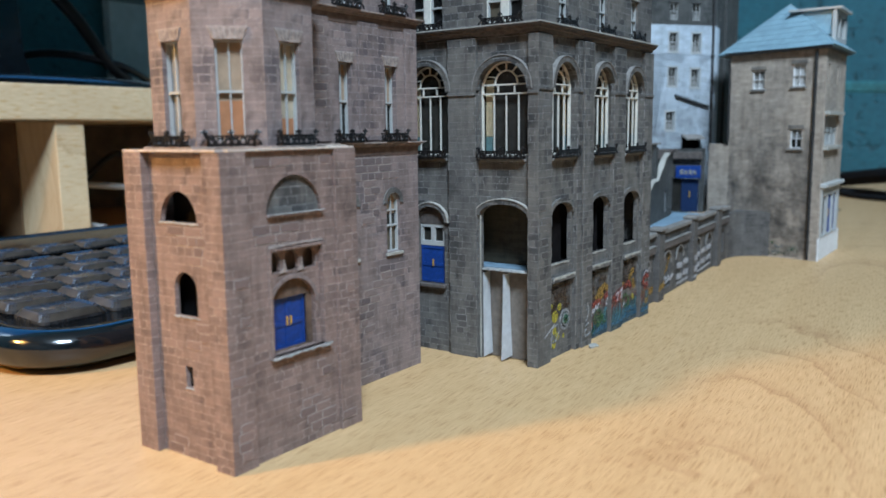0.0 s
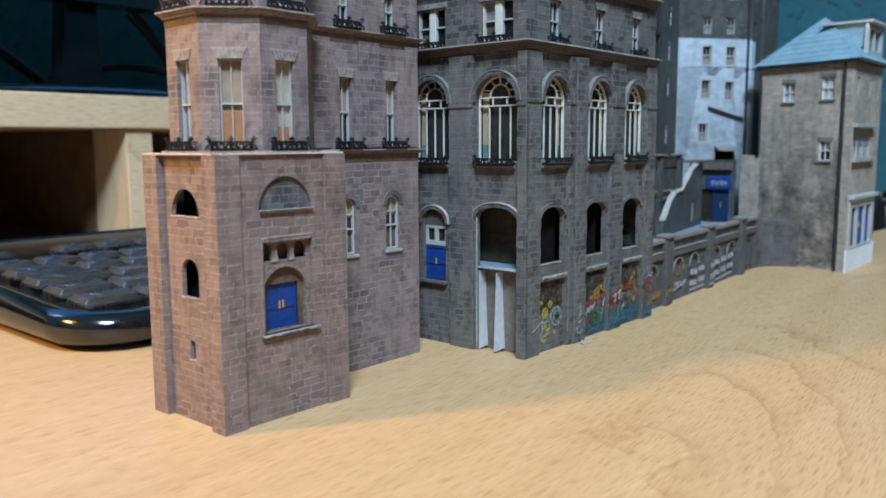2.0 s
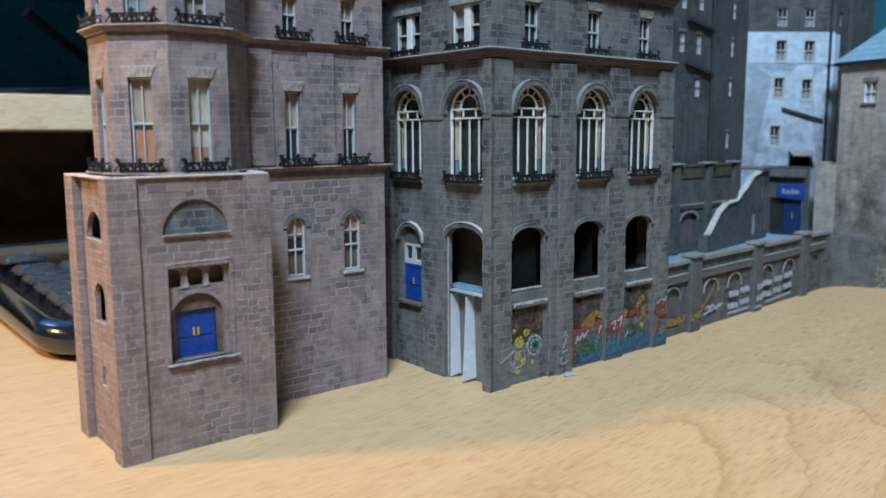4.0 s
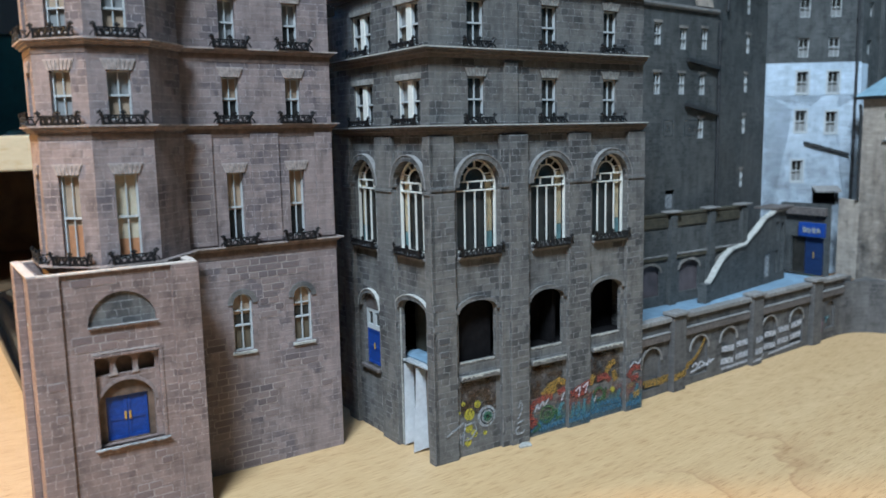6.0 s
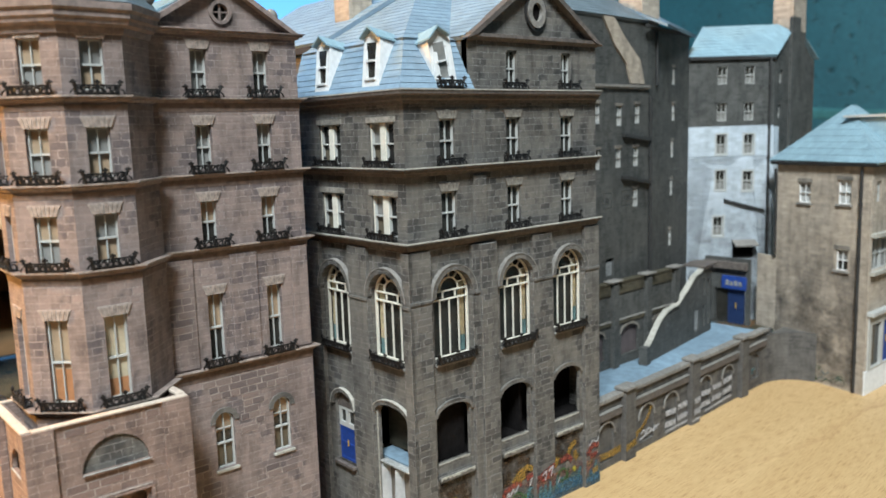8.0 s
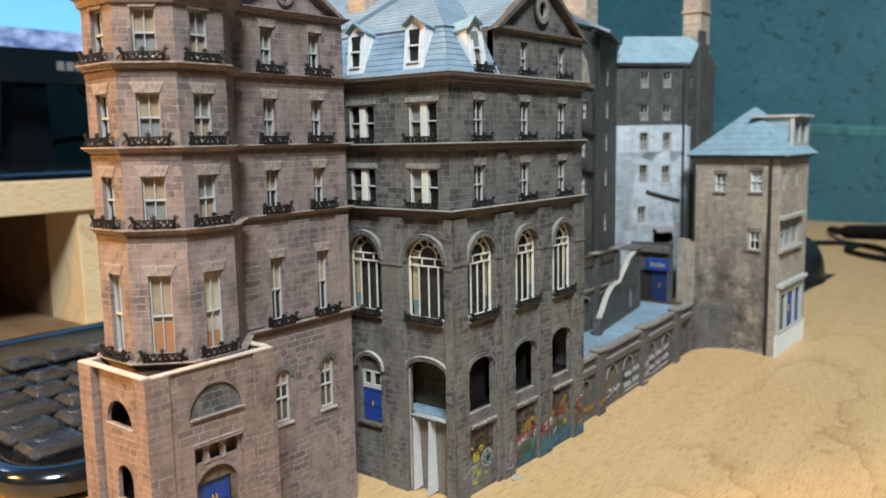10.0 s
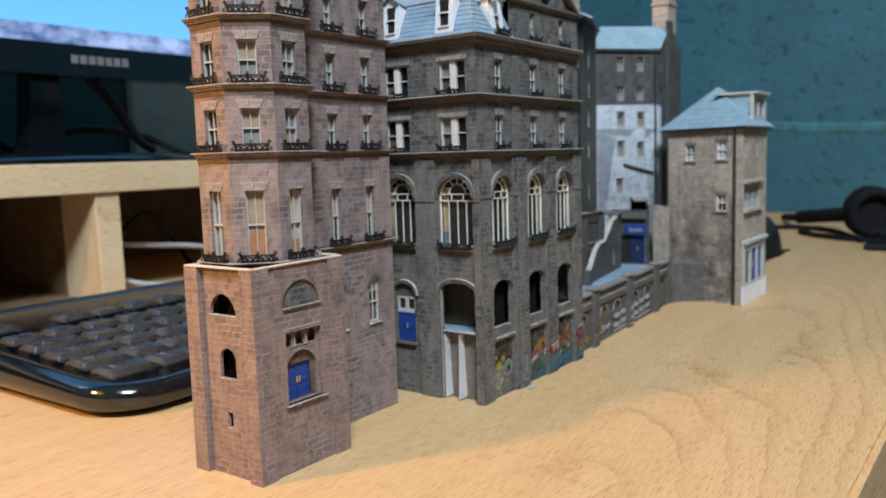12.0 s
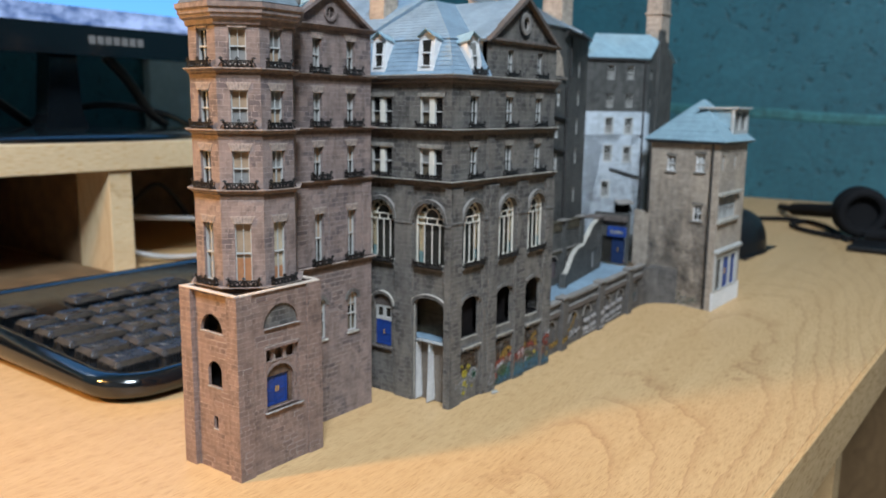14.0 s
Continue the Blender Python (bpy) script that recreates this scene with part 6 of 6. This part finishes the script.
SPRAY = spray_paint()
r = random.Random(5)
ZONES = ((33.5, 34.1, -1.5), (34.1, 50.7, -0.08), (50.7, 60.3, -1.5), (60.3, 76.9, -0.08), (76.9, 85.0, -1.5))
for f0, f1, w0 in ZONES[1:]:
    part("graffiti", plate(rect(f0 + 0.1, 0.4, f1 - 0.1, 18.0), (), 0.05, w0 - 0.04), SPRAY, dark, "mixed red, orange and teal spray paint", DR.m())
PAINT = (
    ("blue", 1.6, 0.12, [[(34.4, 2.4), (41, 2.2), (50, 2.6), (60, 3.0), (70, 2.6), (84, 2.8)], [(36, 4.2), (44, 4.0), (47, 5.4)], [(52, 5.0), (58, 4.6)], [(62, 4.6), (68, 5.0), (76, 4.4)], [(79, 5.4), (84, 5.0)]]),
    ("teal", 1.3, 0.19, [[(47, 3.4), (48.2, 8.0), (49.6, 9.2)], [(52, 3.6), (52.6, 8.6)], [(54.4, 3.2), (55.0, 8.4)], [(57.0, 3.4), (57.6, 9.0)], [(62.4, 4.0), (63.0, 9.0)], [(65, 3.6), (65.4, 7.6)], [(74, 4.6), (75.4, 8.6)], [(81, 4.0), (82.6, 9.4)]]),
    ("orange", 2.0, 0.26, [[(40.4, 13.0), (43.6, 15.6), (47.4, 16.8), (50.2, 15.4)], [(42.0, 12.4), (46.4, 14.4)], [(61.2, 12.4), (63.0, 15.6)], [(68.6, 15.4), (70.6, 18.0), (72.8, 18.8)], [(72.0, 15.6), (73.2, 12.0)], [(80.4, 5.4), (83.4, 6.2)]]),
    ("red", 1.9, 0.33, [[(33.6, 4.4), (36.4, 5.8), (34.6, 8.2), (37.0, 11.2), (41.2, 12.4), (44.6, 11.8)], [(35.4, 3.6), (38.2, 5.4)], [(47.0, 12.6), (50.0, 13.6)], [(51.2, 11.6), (54.6, 13.0), (59.8, 14.2)], [(53.0, 10.4), (58.6, 11.8)], [(64.4, 13.8), (68.4, 14.6), (70.4, 12.4)], [(77.4, 12.6), (80.2, 15.6), (83.6, 15.0)], [(79.0, 11.6), (82.8, 12.2)]]),
    ("leaf", 0.7, 0.40, [ring(42.2, 6.6, 2.7), ring(42.4, 6.2, 1.2), [(44.6, 5.0), (46.4, 7.4), (46.2, 4.2), (48.4, 4.6)], ring(65.2, 8.6, 2.2), [(67.6, 6.0), (68.6, 10.4)], [(36.4, 1.8), (39.4, 3.0), (38.0, 4.6)]]),
    ("yellow", 1.9, 0.44, [[(71.0, 8.4), (72.2, 9.6)]]),
    ("pale", 0.45, 0.47, [[(37.0, 8.2), (38.2, 10.6), (38.6, 8.8), (40.4, 11.2), (41.0, 9.4), (43.0, 11.8)], [(48.4, 9.8), (49.6, 12.4)], [(53.2, 12.4), (55.4, 13.6), (54.6, 10.2)], [(56.4, 13.0), (58.8, 14.4), (57.6, 10.8)], [(78.2, 15.8), (80.6, 17.6), (82.4, 16.4), (83.8, 17.8)], [(62.8, 6.4), (64.0, 8.4)]]),
)
for colour, wide, up, lines in PAINT:
    zoned(dark, DR, ZONES, lines, colour, wide, colour + " spray strokes low on the wall", up)


def tinge_paint(name, colour, scale, most, top):
    """A ragged tinge that thins out upwards; the UV map is in millimetres."""
    m, t, b = material(name, 0.8, 0.0, 0.2)
    uv = coords(t, "UV")
    n = noise_of(t, uv, scale, 6.0, 0.68)
    sep = t.nodes.new("ShaderNodeSeparateXYZ")
    t.links.new(uv, sep.inputs[0])
    up = ramp(t, maths(t, "MULTIPLY", sep.outputs["Y"], 1 / top), (0.45, grey(1)), (0.98, grey(0)))
    b.inputs["Base Color"].default_value = colour
    t.links.new(maths(t, "MULTIPLY", up, ramp(t, n, (0.36, grey(0.0)), (0.64, grey(most)))), b.inputs["Alpha"])
    return m


STAIN = tinge_paint("brown_damp_stain", rgb(0.070, 0.040, 0.020), 0.30, 0.8, 40.0)
for u in BAYS:
    part("stain", plate(rect(u - 6.6, 12.5, u + 6.6, 23.4), (), 0.05, -0.05), STAIN, dark, "brown damp stain under a sill", DR.m())
# retaining wall: an orange swoosh, six block bars for a tag, a line under it
LOW = ((0.4, 20.7, -0.1), (20.7, 28.1, -2.45), (28.1, 72.3, -0.1), (72.3, 79.7, -2.45), (79.7, 119.6, -0.1), (119.6, 127.0, -2.45), (127.0, 147.0, -0.1))
zoned(low_wall, FW, LOW, [[(6, 6.2), (14, 5.8), (22, 6.2), (30, 7.4), (36, 9.2), (40, 12.6), (43, 16.6)], [(7, 4.8), (16, 4.4), (26, 5.6), (33, 7.2)], [(34, 8.2), (38.6, 11.0)]], "orange", 1.3, "orange swoosh of spray paint")
zoned(low_wall, FW, LOW, [wave(35, 48, 6.6, 1.1, 2.6, 30), [(34, 4.6), (49, 7.2)]], "pale", 0.7, "pale small tag strokes", 0.1)
for i in range(6):
    u, z, lean = 53.6 + 10.2 * i, 4.6 + 0.25 * i, 0.5 * (i % 3 - 1)
    zoned(low_wall, FW, LOW, [[(u, z + 0.4), (u + 8.4, z + 0.4 + lean)], [(u + 0.4, z + 5.4), (u + 8.8, z + 5.4 + lean)]], "pale", 2.3, "white bars of a spray-painted tag", 0.15)
zoned(low_wall, FW, LOW, [[(54, 1.9), (84, 2.2)], [(88, 2.0), (113, 3.0)]], "pale", 1.0, "white spray underline", 0.1)
zoned(low_wall, FW, LOW, [wave(128, 133, 8, 2.0, 1.2, 16), wave(128, 132, 3.4, 1.4, 1.0, 16, 2)], "pink", 0.9, "pink spray scribble")
zoned(low_wall, FW, LOW, [wave(133, 138, 9, 1.4, 1.2, 16, 1)], "teal", 0.9, "teal spray scribble")
# Ragged grey, densest towards the foot of the house wall.
LOW_GREY = tinge_paint("low_grey_tone", rgb(0.060, 0.055, 0.052), 0.075, 0.66, 84.0)
part("stain", plate(rect(0.6, 1.0, 46.0, 84.0), [rect(33.4, 57.0, 42.2, 71.0)], 0.04, -0.03), LOW_GREY, house, "ragged grey over the lower wall, thinning upwards", RL.m())
GHOST = tinge_paint("faded_sign_paint", rgb(0.15, 0.15, 0.145), 0.5, 0.55, 300.0)
for u0, u1 in ((61.0, 68.5), (76.5, 86.6)):
    bm = bmesh.new()
    plate_into(bm, rect(u0, 93.0, u1, 100.4), [rect(u0 + 0.7, 93.7, u1 - 0.7, 99.7)], -0.05, 0.0)
    plate_into(bm, rect(u0 + 2.2, 95.0, u1 - 2.2, 98.2), (), -0.05, 0.0)
    part("faded_sign", bm, GHOST, dull, "faded painted sign, worn past reading", E1.m())
GRIME = tinge_paint("grey_grime", rgb(0.17, 0.16, 0.145), 0.085, 0.34, 112.0)
part("stain", plate(rect(0.4, 24.0, W.length - 0.4, 112.0), [hole(*p, 5.4, 10.6) for p in w_lo if p[1] < 100], 0.04, -0.34), GRIME, white, "grey grime low on the whitewash", W.m())
runs = {c: [wave(u, u + r.uniform(2, 5), r.uniform(2.0, 9.0), r.uniform(0.4, 1.1), r.uniform(0.5, 1.8), 12, r.uniform(0, 6)) for u in (r.uniform(4, 38) for _ in range(n))] for c, n in (("leaf", 12), ("teal", 8), ("green", 6), ("pink", 2))}
for k, (c, s) in enumerate(runs.items()):
    graffiti(house, RL, s, c, 0.35, c + " painted weeds and spray at the foot of the wall", -0.06 - 0.06 * k)

# ---- keyboard ----
board = thing("keyboard", -165, 230, 0, "worn glossy black computer keyboard on the desk", "keyboard")


def rounded(x0, y0, x1, y1, rad, n=8):
    pts = []
    for cx, cy, a0 in ((x1 - rad, y0 + rad, -90), (x1 - rad, y1 - rad, 0), (x0 + rad, y1 - rad, 90), (x0 + rad, y0 + rad, 180)):
        pts += [(cx + rad * math.cos(radians(a0 + 90 * k / n)), cy + rad * math.sin(radians(a0 + 90 * k / n))) for k in range(n + 1)]
    return pts


def lift(x):
    """The board's tilt: it rises towards the back."""
    return (-95 - x) * 0.055


def shell(layers):
    bm = bmesh.new()
    rings = []
    for inset, z, tilt in layers:
        rings.append([bm.verts.new(Vector((x, y, z + tilt * lift(x))) * S) for x, y in rounded(-270 + inset, 7 + inset, -90 - inset, 448 - inset, 26 - min(inset, 12))])
    for a, b in zip(rings, rings[1:]):
        for k in range(len(a)):
            bm.faces.new((a[k], a[(k + 1) % len(a)], b[(k + 1) % len(b)], b[k]))
    bm.faces.new(rings[0][::-1])
    bm.faces.new(rings[-1])
    return bm


case = part("case", shell([(5, 1.5, 0.0), (1.5, 4, 0.3), (0, 8, 0.7), (1.2, 11.0, 1.0), (4, 12.8, 1.0), (7, 13.2, 1.0), (8.0, 12.4, 1.0)]), GLOSS, board, "glossy black case")
smooth(case, 60.0)

part("key_bed", box(-228, 18, 9.0, -108, 436, 12.0), BLACK, board, "", Matrix.Rotation(radians(0.0), 4, "Y"))
for x, y in ((-110, 40), (-110, 420), (-250, 40), (-250, 420)):
    part("foot", box(x - 6, y - 12, 0, x + 6, y + 12, 1.6 if x > -200 else 5.0, 0.3), BLACK, board, "rubber foot")


def key_mesh(w, d=17.6):
    k = ("key", round(w, 1))
    if k not in MESHES:
        bm = bmesh.new()
        rings = []
        for inset, z in ((0, 0), (0.15, 0.9), (1.6, 2.6), (2.1, 2.9), (3.2, 2.85)):
            rings.append([bm.verts.new(Vector((x, y, z - (0.5 if inset > 3 else 0))) * S) for x, y in rounded(-d / 2 + inset, -w / 2 + inset, d / 2 - inset, w / 2 - inset, 2.2, 3)])
        for a, b in zip(rings, rings[1:]):
            for j in range(len(a)):
                bm.faces.new((a[j], a[(j + 1) % len(a)], b[(j + 1) % len(b)], b[j]))
        bm.faces.new(rings[-1])
        bm.faces.new(rings[0][::-1])
        # Front and left bevels paler: rubbed wear plus painted-in warm light.
        for f in bm.faces:
            c = f.calc_center_median() / S
            if 0.9 < c.z < 2.75 and (c.x > d / 2 - 2.0 or c.y < -w / 2 + 2.0) and abs(c.x) + abs(c.y) < d / 2 + w / 2 - 4:
                f.material_index = 1
        MESHES[k] = data_of("key", bm, KEY, KEYWORN_LIT)
        MESHES["print"] = data_of("legend", box_into(box(-3.4, -4.6, 2.3, -0.8, -3.9, 2.42), -1.4, -3.6, 2.3, -0.8, -1.6, 2.42), KEYMARK)
    return MESHES[k]


P19 = 19.05
ROWSK = [[1.25, 1.25, 1.25, 6.25, 1.25, 1.25, 1.25, 1.25], [1.25] + [1] * 11 + [2.75], [1.75] + [1] * 11 + [2.25], [1.5] + [1] * 12 + [1.5], [1] * 13 + [2], [1, -1, 1, 1, 1, 1, -0.5, 1, 1, 1, 1, -0.5, 1, 1, 1, 1]]
for j, row in enumerate(ROWSK):
    x = -117.0 - P19 * j - (6.0 if j == 5 else 0.0)
    y = 19.0
    for i, w in enumerate(row):
        if w < 0:
            y += -w * P19
            continue
        m = Matrix.Translation((x * S, (y + w * P19 / 2) * S, (12.4 + lift(x)) * S)) @ Matrix.Rotation(radians(3.0 - j * 1.2), 4, "Y")
        k = put("key", key_mesh(w * P19 - 1.5), board, m)
        put("legend", MESHES["print"], k, m, "worn white key print")
        y += w * P19
for j in range(5):
    for i in range(8):
        if i < 3 and j in (1, 2) and not (j == 1 and i == 1) or (i == 3):
            continue
        x = -117.0 - P19 * j
        y = 19 + 15.3 * P19 + i * P19 + 4
        m = Matrix.Translation((x * S, (y + P19 / 2) * S, (12.4 + lift(x)) * S))
        put("key", key_mesh(P19 - 1.5), board, m)

# ---- monitor on its shelf ----
shelf = thing("monitor_shelf", -470, 180, 0, "pale pine monitor shelf standing on the desk", "shelf")
# Board runs on to the left, unseen, to shade the desk below.
part("shelf_board", box(-689, -210, 79, -356, 760, 100.5, 1.0), PINE, shelf)
# Left end panel is out of view and browned to darken the bay.
for y in (-204, 170, 730):
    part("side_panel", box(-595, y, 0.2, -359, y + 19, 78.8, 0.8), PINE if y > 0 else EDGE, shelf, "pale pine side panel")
# Dark wood sheets added so the shelf's hollow reads as shaded.
SHADE_WOOD = painted("shade_brown_wood", rgb(0.150, 0.094, 0.050), 0.6, 0.35, 60)
part("floor_board", box(-595, -184, 0.2, -278, 168, 1.6, 0.2), SHADE_WOOD, shelf, "added floor board, dark for the shade in the shelf")
part("lining", box(-595, 168.4, 1.8, -405, 169.7, 78.4), SHADE_WOOD, shelf, "added inner lining, brown for the shade in the shelf")
part("back_panel", box(-606, -203, 0.2, -600.5, 729, 78.8), SHADE_WOOD, shelf, "added back panel, brown for the shade under the shelf")

monitor = thing("monitor", -430, 178, 100.5, "black computer monitor showing a snowy mountain picture", "monitor")
MY = 178
bm = bmesh.new()
# Left side lengthened out of view to shade the desk behind the keyboard.
plate_into(bm, rect(-345, 166, 262, 512), [rect(-326, 189, 243, 492)], 0.0, 22.0)
MF = Face((-400, MY), (-400, MY + 300))
bez = part("bezel", bm, GLOSS, monitor, "gloss black bezel", MF.m())
part("screen", plate(rect(-327, 188 - 188, 244, 305), (), 2.0, 6.0), SCREEN, monitor, "lit screen with a snowy mountain picture", MF.m(0, 188, 0))
part("back_shell", box(-338, 22.1, 172, 255, 44, 506, 6), BLACK, monitor, "", MF.m())
for i in range(7):
    part("logo_bar", box(6.2 + i * 7.0, -0.3, 175.2, 11.6 + i * 7.0, 0.1, 181.4), LOGO, bez, "silver bar of a maker's mark", MF.m())
bm = bmesh.new()
rings = []
for r_, z in ((1.0, 100.8), (1.0, 103.5), (0.97, 106.0), (0.9, 107.0), (0.3, 110.0)):
    rings.append([bm.verts.new(Vector((-445 + 85 * r_ * math.cos(k * math.pi / 20), MY + 135 * r_ * math.sin(k * math.pi / 20), z)) * S) for k in range(40)])
for a, b in zip(rings, rings[1:]):
    for k in range(40):
        bm.faces.new((a[k], a[(k + 1) % 40], b[(k + 1) % 40], b[k]))
bm.faces.new(rings[0])
bm.faces.new(rings[-1])
smooth(part("stand_base", bm, GLOSS, monitor, "gloss black oval base"))
bm = bmesh.new()
plate_into(bm, [(-20, 108), (18, 108), (12, 124), (10, 170), (10, 260), (-12, 260), (-12, 170), (-16, 124)], (), 26.0, 46.0)
part("stand_neck", bm, GLOSS, monitor, "gloss black neck", MF.m())


def cable(name, pts, r_, mat, label):
    """A smooth cable through points, by a Catmull-Rom line."""
    v = [Vector(p) for p in pts]
    v = [v[0]] + v + [v[-1]]
    line = []
    for i in range(1, len(v) - 2):
        for k in range(8):
            t = k / 8
            line.append(0.5 * ((2 * v[i]) + (v[i + 1] - v[i - 1]) * t + (2 * v[i - 1] - 5 * v[i] + 4 * v[i + 1] - v[i + 2]) * t * t + (3 * v[i] - v[i - 1] - 3 * v[i + 1] + v[i + 2]) * t ** 3))
    line.append(v[-1])
    bm = bmesh.new()
    tube_into(bm, line, r_, 8)
    ob = smooth(new(name, data_of(name, bm, mat)), 80.0)
    return tagged(ob, label, "cable")


cable("monitor_cable", [(-480, 170, 112), (-450, 215, 128), (-440, 270, 122), (-470, 330, 108), (-480, 380, 103.5)], 3.0, BLACK, "black cable curving behind the monitor stand")
cable("monitor_cable", [(-440, 90, 160), (-450, 120, 140), (-460, 150, 122), (-470, 165, 114)], 4.0, BLACK, "black cable drooping from the monitor")
cable("monitor_cable", [(-430, 215, 168), (-432, 235, 150), (-440, 262, 122), (-448, 282, 112)], 4.5, BLACK, "black plug and lead hanging from the monitor")
cable("grey_cable", [(-420, 189.5, 38), (-400, 230, 34), (-390, 290, 26), (-400, 360, 4)], 2.2, CABLE_W, "grey cable loose under the shelf")
cable("grey_cable", [(-390, 192, 14), (-370, 225, 4), (-360, 290, 2.6), (-380, 380, 2.6)], 2.2, CABLE_W, "grey cable lying on the desk under the shelf")
cable("black_cable", [(-480, 200, 60), (-470, 240, 30), (-460, 280, 55), (-470, 330, 3)], 2.4, BLACK, "black cable tangled under the shelf")

# ---- mouse and headphones at the far end ----
mouse = thing("mouse", -25, 600, 0, "black computer mouse lying on the desk", "mouse")
bm = bmesh.new()
rings = []
for k in range(9):
    a = k / 8 * math.pi / 2
    r_ = math.cos(a) ** 0.65
    rings.append([bm.verts.new(Vector((33 * r_ * math.cos(t * math.pi / 16) * 0.88, 55 * r_ * math.sin(t * math.pi / 16), 4 + (31 + 4 * math.sin(t * math.pi / 16)) * math.sin(a))) * S) for t in range(32)])
low = [bm.verts.new(Vector((31 * math.cos(t * math.pi / 16), 53 * math.sin(t * math.pi / 16), 0.6)) * S) for t in range(32)]
rings.insert(0, low)
for a, b in zip(rings, rings[1:]):
    for k in range(32):
        bm.faces.new((a[k], a[(k + 1) % 32], b[(k + 1) % 32], b[k]))
bm.faces.new(low)
bmesh.ops.remove_doubles(bm, verts=bm.verts, dist=1e-6)
smooth(part("mouse_shell", bm, BLACK, mouse, "", Matrix.Translation((-0.025, 0.600, 0))), 60.0)
part("base_strip", box(-29, -48, 0.0, 29, 48, 0.7, 0.1), BLACK, mouse, "", Matrix.Translation((-0.025, 0.600, 0)))
part("scroll_wheel", tube_into(bmesh.new(), [(-3, -38, 24), (3, -38, 24)], 8, 14), KEY, mouse, "", Matrix.Translation((-0.025, 0.600, 0)))

phones = thing("headphones", 60, 800, 0, "black over-ear headphones lying on the desk", "headphones")


def cup(x, y, z, rad, thick, yaw):
    m = pose(x * S, y * S, z * S, 90, 0, yaw)
    bm = bmesh.new()
    rings = []
    for r_, h in ((0.5, -thick), (0.9, -thick), (1.0, -thick * 0.7), (1.0, 0), (0.92, thick * 0.4), (0.96, thick * 0.5), (0.96, thick), (0.6, thick * 1.1), (0.55, thick * 0.7)):
        rings.append([bm.verts.new(Vector((rad * r_ * math.cos(k * math.pi / 14), rad * r_ * math.sin(k * math.pi / 14), h)) * S) for k in range(28)])
    for a, b in zip(rings, rings[1:]):
        for k in range(28):
            bm.faces.new((a[k], a[(k + 1) % 28], b[(k + 1) % 28], b[k]))
    bm.faces.new(rings[0])
    bm.faces.new(rings[-1])
    c = smooth(part("ear_cup", bm, FOAM, phones, "", m))
    bm = bmesh.new()
    tube_into(bm, [(rad * 0.78 * math.cos(k * math.pi / 14), rad * 0.78 * math.sin(k * math.pi / 14), thick * 1.1) for k in range(29)], rad * 0.2, 8, False)
    smooth(part("cushion", bm, FOAM, c, "soft black ear cushion", m), 80.0)


cup(56, 752, 29, 26, 11, 25)
cup(104, 790, 29, 26, 11, -30)
bm = bmesh.new()
line = [(66 + 95 * math.sin(a), 735 + 45 * (1 - math.cos(a)), 8 + 4 * math.sin(a)) for a in [i * math.pi / 16 for i in range(17)]]
tube_into(bm, line, 7, 8)
smooth(part("headband", bm, FOAM, phones, "padded black headband"), 80.0)
bm = bmesh.new()
tube_into(bm, [(48, 764, 26), (20, 802, 22), (-10, 842, 17), (-38, 880, 12)], 8, 10)
part("microphone_arm", bm, FOAM, phones, "black boom arm")
bm = bmesh.new()
tube_into(bm, [(-38, 880, 12), (-55, 912, 9), (-72, 950, 6)], 4.5, 8)
part("microphone", bm, FOAM, phones)
cable("headphone_cable", [(62, 728, 3), (30, 745, 3), (-2, 770, 3), (-22, 805, 3), (-14, 842, 3), (16, 806, 3), (52, 724, 3)], 2.6, FOAM, "black headphone cable looped on the desk")
cable("headphone_cable", [(-70, 830, 3), (-40, 850, 3), (-6, 835, 3), (20, 800, 3), (40, 735, 3)], 2.6, FOAM, "black cable lying on the desk")
pad = thing("dark_pad", 96, 680, 0, "dark flat pad lying on the desk", "pad")
part("sheet", box(62, 665, 0.2, 138, 716, 6, 2.0), BLACK, pad)

board_grey = painted("pale_grey_board", rgb(0.42, 0.50, 0.53), 0.6, 0.12, 60)
# Sheet added to give the pale area behind the monitor stand.
panel = thing("pale_backing", -682, 520, 100.6, "pale blue-grey sheet added for a pale area behind the monitor", "board")
part("sheet", box(-689, 418, 100.8, -676, 740, 420, 1.5), board_grey, panel)
